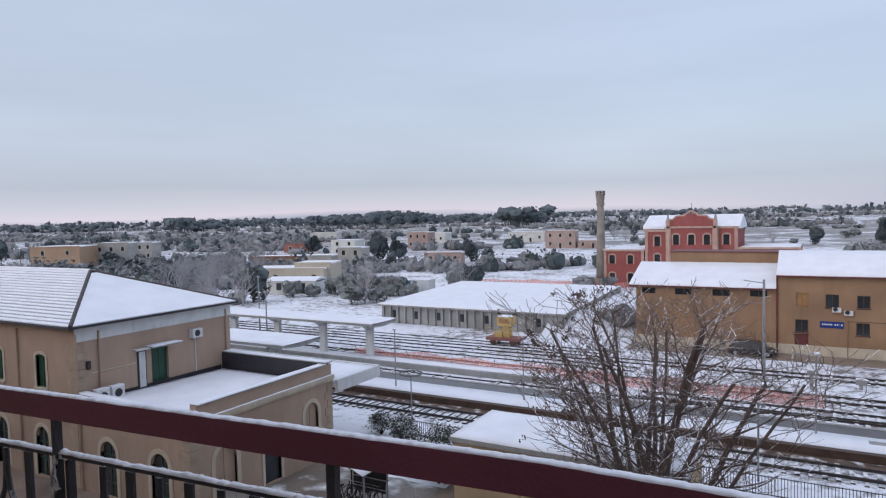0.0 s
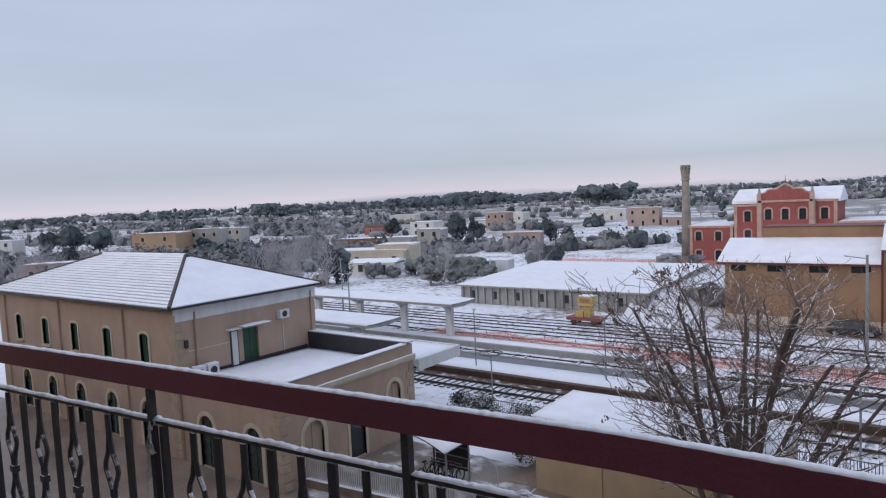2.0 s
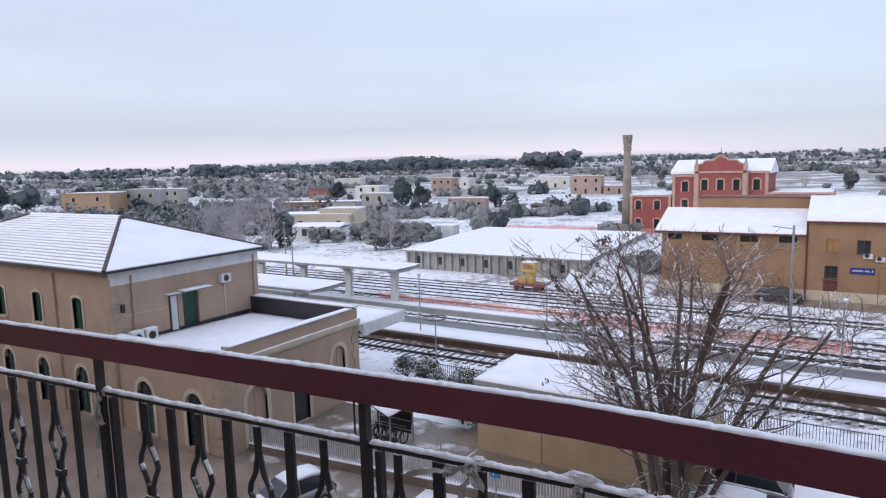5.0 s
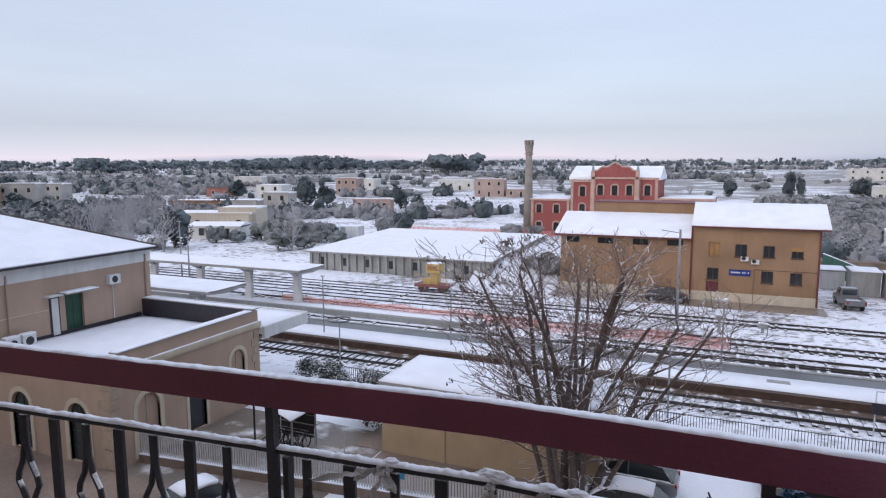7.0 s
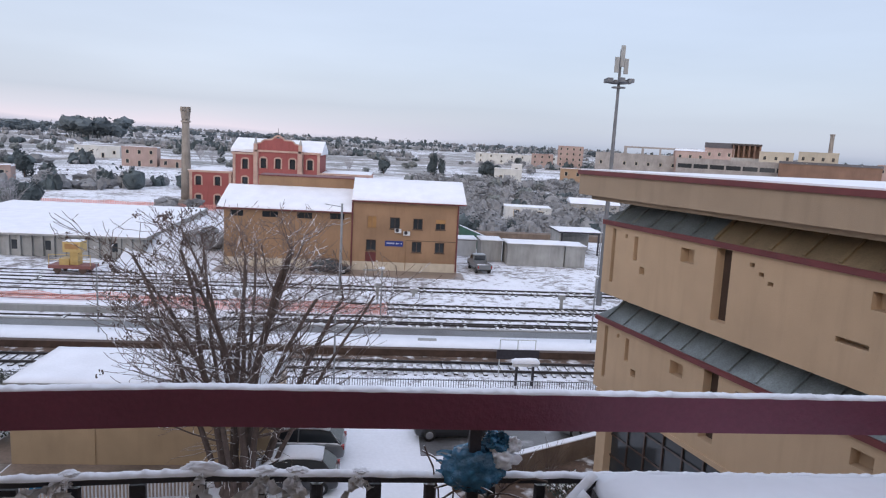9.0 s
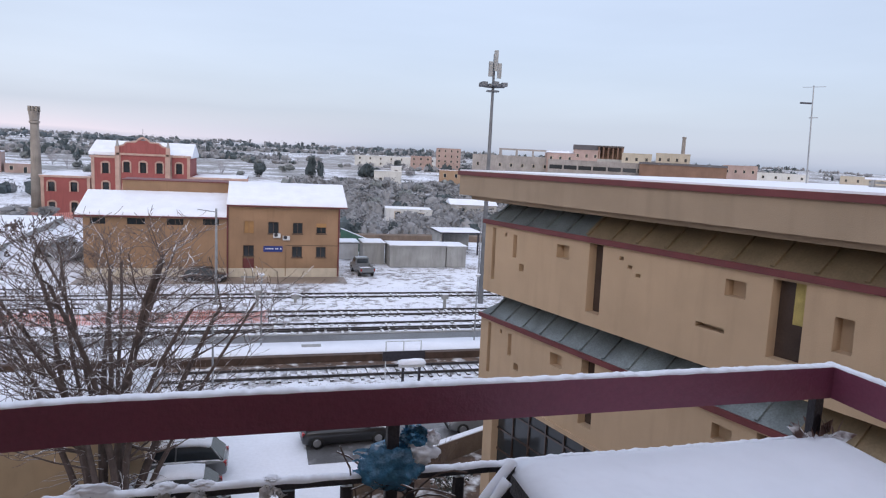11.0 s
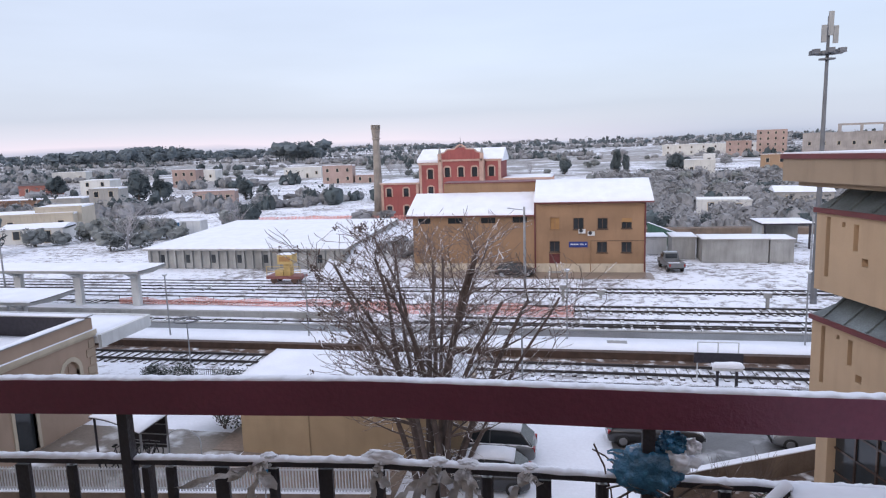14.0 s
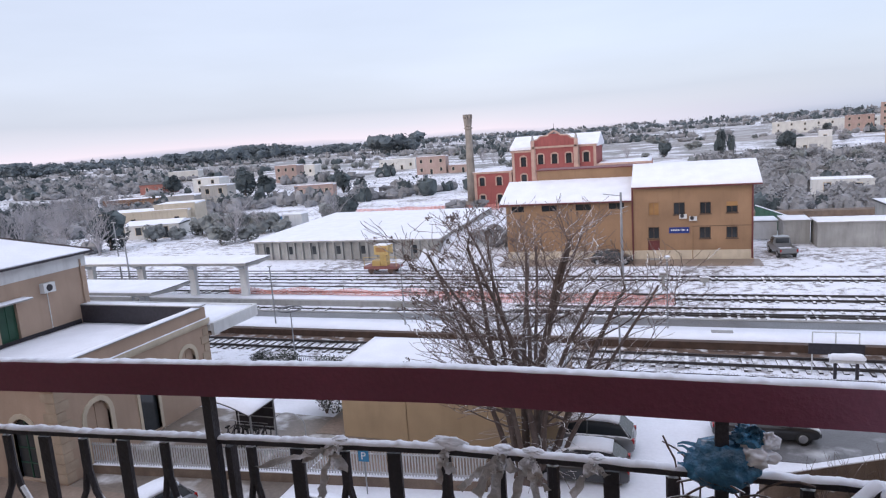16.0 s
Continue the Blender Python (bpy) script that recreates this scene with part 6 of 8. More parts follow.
def bicycle(at, turn, seed):
    t = thing("bicycle", (0, 0, 0), "dark bicycle standing in the shelter", "bicycle", "bicycles in the shelter")
    for x in (-0.52, 0.52):
        bm = bmesh.new()
        for i in range(16):
            a, b = 2 * math.pi * i / 16, 2 * math.pi * (i + 1) / 16
            rod(bm, (x + 0.32 * math.cos(a), 0, 0.34 + 0.32 * math.sin(a)), (x + 0.32 * math.cos(b), 0, 0.34 + 0.32 * math.sin(b)), 0.03, 0.03, 5)
        part("wheel", bm, TYRE, t)
    bm = bmesh.new()
    for a, b in (((-0.52, 0, 0.34), (-0.15, 0, 0.75)), ((-0.15, 0, 0.75), (0.38, 0, 0.78)), ((0.38, 0, 0.78), (-0.05, 0, 0.32)), ((-0.05, 0, 0.32), (-0.52, 0, 0.34)), ((-0.05, 0, 0.32), (-0.18, 0, 0.88)), ((0.38, 0, 0.95), (0.52, 0, 0.34))):
        rod(bm, a, b, 0.026, 0.026, 5)
    part("frame", bm, DARK_METAL, t)
    part("saddle", boxes((-0.30, -0.06, -0.06, 0.06, 0.88, 0.94)), TYRE, t)
    part("handlebar", rod(bmesh.new(), (0.36, -0.26, 0.98), (0.36, 0.26, 0.98), 0.015, 0.015, 6), GREY_METAL, t)
    t.matrix_basis = pose(*at, 0, 0, turn)


for k in range(4):
    bicycle((-20.3 + k * 0.55, 25.2, 0), 86 + 5 * (k % 3), k)
part_arc = bmesh.new()
for i in range(10):
    a, b = math.pi * i / 10, math.pi * (i + 1) / 10
    rod(part_arc, (-17.4 + 0.85 * -math.cos(a), 25.9, 0.9 + 0.55 * math.sin(a)), (-17.4 + 0.85 * -math.cos(b), 25.9, 0.9 + 0.55 * math.sin(b)), 0.03, 0.03, 6)
rod(part_arc, (-18.25, 25.9, 0), (-18.25, 25.9, 0.9), 0.03)
rod(part_arc, (-16.55, 25.9, 0), (-16.55, 25.9, 0.9), 0.03)
solid("bicycle_hoop", part_arc, FENCE_P, "white tubular hoop stand with snow in the yard", "bike stand")

LEAF_DARK = material("evergreen_leaves", (0.050, 0.062, 0.050), 0.7, 0.3, 2, 0.1, 20, snow=0.42, snow_scale=3.0, island=0.35)
LEAF_OLIVE = material("olive_leaves", (0.18, 0.195, 0.192), 0.8, 0.2, 0.5, 0.1, 10, snow=0.08, snow_scale=1.6, island=0.2)
LEAF_PINE = material("pine_needles", (0.058, 0.076, 0.082), 0.8, 0.3, 0.4, 0.1, 10, snow=0.0, snow_scale=0.9, island=0.25)
# paler, bluer copy of the pine needles: distance haze painted into the colour
HAZED_RIDGE_PINE = material("hazed_pine_needles", (0.095, 0.118, 0.132), 0.8, 0.25, 0.1, 0.1, 4, island=0.25)
# frosted grey, its base lightened further to paint in distance haze
LEAF_GREY = material("hazed_frosted_scrub", (0.225, 0.228, 0.235), 0.85, 0.2, 0.2, 0.1, 10, snow=0.0, snow_scale=1.4, island=0.22)


def leaf_cloud(bm, rnd, center, radii, count, size, hollow=0.45):
    """Many small leaf pieces in an uneven rounded volume made of several lobes."""
    lobes = []
    for _ in range(7):
        a = rnd.uniform(0, 2 * math.pi)
        lobes.append((Vector((math.cos(a) * radii[0] * rnd.uniform(0.2, 0.62), math.sin(a) * radii[1] * rnd.uniform(0.2, 0.62), radii[2] * rnd.uniform(-0.45, 0.5))), rnd.uniform(0.38, 0.62)))
    for _ in range(count):
        c, s = rnd.choice(lobes)
        d = Vector((rnd.gauss(0, 1), rnd.gauss(0, 1), rnd.gauss(0, 1))).normalized() * rnd.uniform(hollow, 1.0)
        p = Vector(center) + c + Vector((d.x * radii[0] * s, d.y * radii[1] * s, d.z * radii[2] * s))
        m = Matrix.Translation(p) @ Euler((rnd.uniform(-1.0, 1.0), rnd.uniform(-1.0, 1.0), rnd.uniform(0, 6.3))).to_matrix().to_4x4()
        a, b = size * rnd.uniform(0.6, 1.3), size * rnd.uniform(0.4, 0.9)
        vs = [bm.verts.new(m @ Vector(q)) for q in ((-a, 0, 0), (0, -b, 0.15 * a), (a, 0, 0), (0, b, 0.1 * a))]
        bm.faces.new(vs)
    return bm


def shrub(at, radii, count, size, mat, label, seed):
    rnd = random.Random(seed)
    t = thing("shrub", at, label, "shrub", "yard shrubs")
    bm = bmesh.new()
    for _ in range(7):
        q = Vector(at) + Vector((rnd.uniform(-.6, .6) * radii[0], rnd.uniform(-.6, .6) * radii[1], radii[2] * 1.2))
        rod(bm, Vector(at) + Vector((rnd.uniform(-.1, .1), rnd.uniform(-.1, .1), -0.05)), q, 0.03, 0.012, 5)
    part("stem", bm, BARK, t)
    tagged(part("foliage", leaf_cloud(bmesh.new(), rnd, (at[0], at[1], at[2] + radii[2]), radii, count, size), mat, t), kind="stuff")


shrub((-21.6, 33.0, 0), (1.7, 1.1, 1.0), 5200, 0.06, LEAF_DARK, "dense evergreen shrub powdered with snow", 1)
shrub((-18.6, 33.2, 0), (1.9, 1.1, 0.95), 5200, 0.06, LEAF_DARK, "dense evergreen shrub powdered with snow", 2)
shrub((-17.3, 29.3, 0), (1.9, 1.3, 1.25), 3600, 0.08, LEAF_DARK, "dark evergreen shrub with white flecks of snow beside the store", 3)
shrub((-24.6, 34.5, 0), (1.3, 1.0, 0.8), 2400, 0.06, LEAF_DARK, "dense evergreen shrub powdered with snow", 4)
solid("soil_patch", boxes((-16.6, -15.05, 26.9, 31.0, -0.2, 0.03)), WET_STREET, "wet bare strip beside the store", "soil", "structure")

# low wall by the car park
lw = thing("low_wall", (8, 27, 0), "low brown wall with snow on its coping", "wall")
bm = bmesh.new()
A, B = Vector((3.2, 24.9)), Vector((10.6, 28.6))
dd = (B - A).normalized()
nn = Vector((-dd.y, dd.x))


def along(bm, a, b, n, w, z0, z1):
    v = []
    for z in (z0, z1):
        for s in (-w, w):
            for e in (a, b):
                v.append(bm.verts.new((e.x + n.x * s, e.y + n.y * s, z)))
    for f in ((0, 2, 3, 1), (4, 5, 7, 6), (0, 1, 5, 4), (2, 6, 7, 3), (0, 4, 6, 2), (1, 3, 7, 5)):
        bm.faces.new([v[i] for i in f])
    return bm


part("wall", along(bmesh.new(), A, B, nn, 0.15, -0.1, 0.95), LOW_WALL, lw)
part("snow", along(bmesh.new(), A, B, nn, 0.17, 0.95, 1.0), SNOW, lw, "snow on the coping")
tagged(solid("planting_bed", along(bmesh.new(), A - nn * 1.9, B - nn * 1.9, nn, 1.7, -0.2, 0.03), BALLAST), "brown bare planting bed below the low wall", "soil", "", "structure")
rnd = random.Random(77)
for k, (x, y) in enumerate(((6.2, 25.6), (7.4, 26.1), (5.2, 25.0))):
    t = thing("leafless_shrub", (x, y, 0), "thin leafless shrub behind the low wall", "shrub", "yard shrubs")
    bm = bmesh.new()
    for _ in range(14):
        a = rnd.uniform(0, 6.3)
        p = Vector((x, y, 0))
        d = Vector((math.cos(a) * 0.5, math.sin(a) * 0.5, 1)).normalized()
        r = 0.022
        for _ in range(5):
            d = (d + Vector((rnd.uniform(-.3, .3), rnd.uniform(-.3, .3), 0.05))).normalized()
            q = p + d * 0.36
            rod(bm, p, q, r, r * 0.75, 4)
            p, r = q, r * 0.75
    part("crown", bm, TWIG, t)
shrub((7.6, 24.6, 0), (1.2, 0.9, 0.6), 500, 0.08, LEAF_DARK, "low evergreen shrub with snow behind the wall", 9)

# ---- iron fence along the first track ----
tf = thing("track_fence", (0, 34.890, 0), "dark iron railing along the tracks with a line of snow", "fence")
part("rail", boxes((-24, 60, 34.870, 34.910, 1.02, 1.06)), DARK_METAL, tf)
part("rail", boxes((-24, 60, 34.870, 34.910, 0.12, 0.16)), DARK_METAL, tf)
part("snow", boxes((-24, 60, 34.875, 34.905, 1.06, 1.08)), SNOW, tf, "thin snow on the rail")
bar = mesh_of("bar", boxes((-0.014, 0.014, -0.010, 0.010, 0.0, 1.10)), DARK_METAL)
rest = bmesh.new()
k = -24.0
while k < 60:
    if -9 < k < 17:
        ob = new("bar", bar)
        ob.parent = tf
        ob.matrix_parent_inverse = PLACE[tf.name].inverted()
        ob.matrix_basis = pose(k, 34.890, 0)
    else:
        box(rest, k - 0.014, k + 0.014, 34.880, 34.900, 0.0, 1.10)
    k += 0.14
tagged(part("far_bar", rest, DARK_METAL, tf), kind="stuff")

# ---- lamps, signals and boards by the tracks ----


def platform_lamp(x, y, z0, z1, label="thin grey platform lamp post"):
    t = thing("lamp_post", (x, y, z0), label, "lamp post", "platform lamps")
    part("pole", rod(bmesh.new(), (x, y, z0), (x, y, z1), 0.06, 0.045), GREY_METAL, t)
    part("lantern", rod(bmesh.new(), (x, y, z1), (x, y, z1 + 0.16), 0.10, 0.22, 12), WHITE_CONC, t)
    part("snow", rod(bmesh.new(), (x, y, z1 + 0.16), (x, y, z1 + 0.22), 0.22, 0.10, 12), SNOW, t, "cap of snow")


platform_lamp(-0.05, 44.7, 0.46, 5.2)
platform_lamp(-29.4, 43.4, 0.46, 5.0)
platform_lamp(-18.6, 44.0, 0.46, 5.1)
platform_lamp(15.0, 44.5, 0.46, 5.2)
t = thing("ring_lamp", (-24.6, 38.2, 0), "thin post carrying a wide metal ring", "lamp post")
part("pole", rod(bmesh.new(), (-24.6, 38.2, 0), (-24.6, 38.2, 2.9), 0.05, 0.04), GREY_METAL, t)
bm = bmesh.new()
for i in range(20):
    a, b = 2 * math.pi * i / 20, 2 * math.pi * (i + 1) / 20
    rod(bm, (-24.6 + 0.80 * math.cos(a), 38.2 + 0.80 * math.sin(a), 3.15), (-24.6 + 0.80 * math.cos(b), 38.2 + 0.80 * math.sin(b), 3.15), 0.055, 0.055, 6)
for a in (0.5, 2.6, 4.7):
    rod(bm, (-24.6, 38.2, 2.9), (-24.6 + 0.80 * math.cos(a), 38.2 + 0.80 * math.sin(a), 3.15), 0.02, 0.02, 5)
part("ring", bm, MAST_STEEL, t)
t = thing("line_pole", (-3.8, 58.9, 0), "tall grey steel line pole", "pole")
part("pole", rod(bmesh.new(), (-3.8, 58.9, 0), (-3.8, 58.9, 8.3), 0.14, 0.09, 10), GREY_METAL, t)
part("base", boxes((-4.1, -3.5, 58.6, 59.2, 0, 0.25)), CONCRETE, t)
part("arm", rod(bmesh.new(), (-3.8, 58.9, 8.0), (-5.3, 58.9, 8.2), 0.04), GREY_METAL, t)
for x, y, h in ((-2.6, 36.8, 4.1), (-47.5, 47.6, 7.0), (-57.0, 56.0, 7.5), (21.0, 62.0, 8.0)):
    t = thing("line_pole", (x, y, 0), "slim grey steel pole by the tracks", "pole")
    part("pole", rod(bmesh.new(), (x, y, 0), (x, y, h), 0.06 if h < 5 else 0.11, 0.05, 8), GREY_METAL, t)
    part("bracket", boxes((x - 0.3, x + 0.3, y - 0.04, y + 0.04, h - 0.12, h)), GREY_METAL, t)
for x, y, h, w in ((-0.4, 57.6, 1.5, 0.3), (2.9, 59.1, 0.75, 0.35), (15.8, 55.6, 1.4, 0.28), (-12.5, 57.0, 0.6, 0.3)):
    t = thing("signal_box", (x, y, 0), "small grey trackside signal box with snow on top", "signal box")
    part("post", boxes((x - 0.12, x + 0.12, y - 0.12, y + 0.12, 0, h - 0.4)), CONCRETE, t)
    part("case", boxes((x - w, x + w, y - 0.2, y + 0.2, h - 0.4, h)), CONCRETE, t)
    part("snow", boxes((x - w, x + w, y - 0.2, y + 0.2, h, h + 0.07)), SNOW, t, "snow on the case")
t = thing("notice_board", (8.3, 38.3, 0), "black notice board in a pale tube frame", "board")
part("board", boxes((7.1, 9.75, 38.3, 38.36, 1.18, 1.78)), DARK_METAL, t)
for x in (7.3, 8.4, 9.5):
    part("tube", rod(bmesh.new(), (x, 38.4, 0), (x, 38.4, 2.4), 0.035), WHITE_CONC, t)
part("tube", rod(bmesh.new(), (7.3, 38.4, 2.38), (9.5, 38.4, 2.38), 0.03), WHITE_CONC, t)
t = thing("light_box", (8.6, 37.0, 0), "snow-capped rounded sign box on two dark posts", "sign")
for x in (8.1, 9.1):
    part("post", boxes((x - 0.07, x + 0.07, 36.93, 37.07, 0, 1.3)), DARK_METAL, t)
part("box", boxes((7.85, 9.4, 36.85, 37.15, 1.22, 1.42)), WHITE_CONC, t)
bm = wavy_slab(bmesh.new(), 7.82, 9.43, 36.75, 37.25, 1.42, 0.26, 0.05, 0.16, 21)
part("snow", bm, SNOW, t, "thick rounded snow", True)
solid("platform_hatch", boxes((2.6, 3.9, 43.9, 44.5, 0.46, 0.52)), CONCRETE, "grey hatch cover on the platform", "hatch")

# orange safety netting along the works
NET = material("orange_net", (0.70, 0.30, 0.25), 0.6, 0.15, 1, 0)
nt = thing("safety_net", (-20, 53.2, 0), "sagging orange plastic safety netting between stakes", "fence")
bm = bmesh.new()
n = 260
for i in range(n):
    x = -41 + 41.5 * i / n
    y = 53.2 + 0.25 * math.sin(x * 0.55) - 0.02 * (x + 41)
    h = 0.92 + 0.14 * math.sin(x * 1.1) + 0.06 * noise.noise((x, 0, 0))
    box(bm, x - 0.025, x + 0.025, y - 0.006, y + 0.006, 0.05, h)
for lev in range(8):
    pts = []
    for i in range(84):
        x = -41 + 41.5 * i / 83
        y = 53.2 + 0.25 * math.sin(x * 0.55) - 0.02 * (x + 41)
        h = 0.92 + 0.14 * math.sin(x * 1.1) + 0.06 * noise.noise((x, 0, 0))
        pts.append((x, y, 0.06 + (h - 0.06) * lev / 7))
    for a, b in zip(pts, pts[1:]):
        vs = [bm.verts.new(c) for c in ((a[0], a[1], a[2] - 0.022), (b[0], b[1], b[2] - 0.022), (b[0], b[1], b[2] + 0.022), (a[0], a[1], a[2] + 0.022))]
        bm.faces.new(vs)
tagged(part("mesh", bm, NET, nt), kind="stuff")
for k in range(14):
    x = -41 + 41.5 * k / 13
    y = 53.2 + 0.25 * math.sin(x * 0.55) - 0.02 * (x + 41)
    part("stake", rod(bmesh.new(), (x, y + 0.02, 0), (x, y + 0.02, 1.15), 0.025), RUST, nt)
nt = thing("safety_net", (-55, 118, 0), "orange plastic safety netting along the far road", "fence")
bm = bmesh.new()
for i in range(120):
    x = -64 + 34 * i / 120
    box(bm, x - 0.09, x + 0.09, 119.99 + 0.03 * (x + 64), 120.01 + 0.03 * (x + 64), 0.0, 1.1 + 0.3 * noise.noise((x * 0.3, 2, 0)))
tagged(part("mesh", bm, NET, nt), kind="stuff")

# yellow rail machine
YEL = material("yellow_machine_paint", (0.52, 0.37, 0.14), 0.5, 0.15, 1.5, 0.1, 30, stain=0.3)
rm = thing("rail_machine", (-29.3, 64.6, 0), "small yellow rail maintenance machine on a red chassis", "rail vehicle")
REDP = material("faded_red_paint", (0.22, 0.085, 0.075), 0.6, 0.15, 1.5, 0.1, 30)
part("chassis", boxes((-31.3, -27.4, 63.7, 65.5, 0.55, 0.85)), REDP, rm)
for x in (-30.5, -28.2):
    for y in (63.85, 65.35):
        part("wheel", rod(bmesh.new(), (x, y - 0.07, 0.42), (x, y + 0.07, 0.42), 0.36, 0.36, 14), RUST, rm)
part("engine_hood", boxes((-30.4, -29.5, 64.0, 65.2, 0.85, 1.45)), YEL, rm)
part("column", boxes((-29.45, -28.75, 64.1, 65.1, 0.85, 2.1)), YEL, rm)
part("cab", boxes((-30.0, -28.4, 63.9, 65.3, 2.1, 3.1)), YEL, rm)
part("window", boxes((-29.8, -28.6, 63.87, 63.9, 2.4, 2.9)), SHUT, rm)
part("railing", boxes((-31.25, -31.2, 63.75, 63.8, 0.85, 1.9), (-27.5, -27.45, 63.75, 63.8, 0.85, 1.9), (-31.25, -27.45, 63.75, 63.8, 1.85, 1.9), (-31.25, -27.45, 63.75, 63.8, 1.35, 1.39)), YEL, rm)
part("snow", wavy_slab(bmesh.new(), -30.0, -28.4, 63.9, 65.3, 3.1, 0.07, 0.02, 0.4), SNOW, rm, "snow on the cab roof", True)

# ---- yard huts on the far side ----
for x0, x1, y0, h, mat, lab in ((14.8, 21.7, 76.8, 2.55, CONCRETE, "long grey prefabricated concrete garage with snow on top"), (21.85, 24.3, 76.8, 2.5, CONCRETE, "grey prefabricated garage with snow on top"),
                                (11.9, 14.5, 79.0, 2.5, CONCRETE, "grey prefabricated garage with snow on top"), (9.3, 11.8, 82.5, 2.0, WHITE_CONC, "small pale hut with snow on top")):
    t = thing("garage", ((x0 + x1) / 2, y0 + 2, 0), lab, "garage", "yard garages")
    part("wall", boxes((x0, x1, y0, y0 + 3.6, 0, h)), mat, t)
    part("roof", boxes((x0 - 0.12, x1 + 0.12, y0 - 0.12, y0 + 3.7, h, h + 0.14)), CONCRETE, t)
    part("snow", wavy_slab(bmesh.new(), x0 - 0.12, x1 + 0.12, y0 - 0.12, y0 + 3.7, h + 0.14, 0.08, 0.03, 0.5, x0), SNOW, t, "snow on the roof", True)
    part("door", boxes((x0 + 0.3, x0 + 1.5, y0 - 0.04, y0 - 0.003, 0.05, h - 0.3)), mat, t)
t = thing("open_shed", (26.5, 88, 0), "dark open-fronted shed with a snowy roof", "shed")
part("post", boxes((23.8, 24.0, 86.3, 86.5, 0, 3.0)), DARK_METAL, t)
part("post", boxes((28.9, 29.1, 86.3, 86.5, 0, 3.0)), DARK_METAL, t)
part("rear_wall", boxes((23.8, 29.1, 91.0, 91.2, 0, 3.2), (23.6, 23.8, 86.5, 91.2, 0, 3.2)), CONCRETE, t)
part("roof", boxes((23.4, 29.5, 86.0, 91.6, 3.0, 3.2)), DARK_METAL, t)
part("snow", wavy_slab(bmesh.new(), 23.4, 29.5, 86.0, 91.6, 3.2, 0.09, 0.03, 0.6), SNOW, t, "snow on the roof", True)
GREEN_SHEET = material("green_sheeting", (0.02, 0.10, 0.06), 0.6, 0.15, 1, 0.1)
t = thing("green_hoarding", (12.5, 91, 0), "dark green sheet hoarding with snow along its top", "fence")
for k in range(7):
    a, b = Vector((11.2, 96.8)).lerp(Vector((13.6, 84.5)), k / 7), Vector((11.2, 96.8)).lerp(Vector((13.6, 84.5)), (k + 0.97) / 7)
    n_ = Vector((1, 0.2)).normalized()
    part("panel", along(bmesh.new(), a, b, n_, 0.04, 0, 2.1 + 0.06 * (k % 2)), GREEN_SHEET, t)
part("snow", along(bmesh.new(), Vector((11.2, 96.8)), Vector((13.6, 84.5)), Vector((1, 0.2)).normalized(), 0.07, 2.17, 2.25), SNOW, t, "snow along the top")
solid("yard_road", boxes((9.2, 40, 99.5, 101.5, -0.2, 0.9)), LOW_WALL, "brown boundary wall behind the yard", "wall", "structure")
solid("wet_strip", boxes((-17.4, 8.6, 67.5, 70.9, -0.2, 0.02)), WET_STREET, "wet brown strip before the goods house", "pavement", "structure")

# ---- outdoor units and fittings of the station ----
for y in (21.1, 21.95):
    t = thing("air_conditioner", (-33.3, y, 4.46), "white outdoor air conditioner on the snowy annex roof", "air conditioner")
    part("casing", boxes((-33.45, -33.05, y - 0.36, y + 0.36, 4.54, 5.19)), WHITE_CONC, t)
    part("fan_grille", rod(bmesh.new(), (-33.05, y, 4.86), (-33.03, y, 4.86), 0.22, 0.22, 16), DARK_METAL, t)
    part("foot", boxes((-33.45, -33.05, y - 0.3, y - 0.25, 4.46, 4.54), (-33.45, -33.05, y + 0.25, y + 0.3, 4.46, 4.54)), GREY_METAL, t)
    part("snow", boxes((-33.45, -33.05, y - 0.36, y + 0.36, 5.19, 5.25)), SNOW, t, "snow on top")
t = thing("air_conditioner", (-33.6, 27.65, 7.0), "white wall-mounted air conditioner on the station house", "air conditioner")
part("casing", boxes((-33.795, -33.45, 27.3, 28.05, 6.86, 7.41)), WHITE_CONC, t)
part("fan_grille", rod(bmesh.new(), (-33.45, 27.65, 7.14), (-33.43, 27.65, 7.14), 0.2, 0.2, 14), DARK_METAL, t)
part("pipe", rod(bmesh.new(), (-33.76, 27.7, 6.86), (-33.76, 27.7, 4.72), 0.025), WHITE_CONC, t)
part("cable_run", boxes((SX1, SX1 + 0.04, 20.9, 23.6, 6.05, 6.10)), PALE, st)
part("wall_lamp", boxes((SX1, SX1 + 0.14, 20.65, 20.85, 6.3, 6.75)), DARK_METAL, st)

# ---- things on the balcony ----
tb = thing("balcony_table", (0.88, 0.95, DECK), "low table under an even blanket of snow in the balcony corner", "table")
TX0, TX1, TY0, TY1, TZ = 0.43, 1.33, 0.35, 1.385, 13.238
part("tabletop", boxes((TX0, TX1, TY0, TY1, TZ - 0.05, TZ)), DARK_METAL, tb)
part("snow", wavy_slab(bmesh.new(), TX0 - 0.004, TX1 + 0.004, TY0, TY1 + 0.004, TZ, 0.045, 0.010, 0.05, 2), SNOW, tb, "even blanket of snow", True)
for x in (TX0 + 0.04, TX1 - 0.04):
    for y in (TY0 + 0.04, TY1 - 0.04):
        part("leg", boxes((x - 0.025, x + 0.025, y - 0.025, y + 0.025, DECK, TZ - 0.05)), DARK_METAL, tb)
part("side_panel", boxes((TX0 + 0.005, TX0 + 0.02, TY0 + 0.07, TY1 - 0.07, DECK + 0.2, TZ - 0.06)), DARK_METAL, tb)


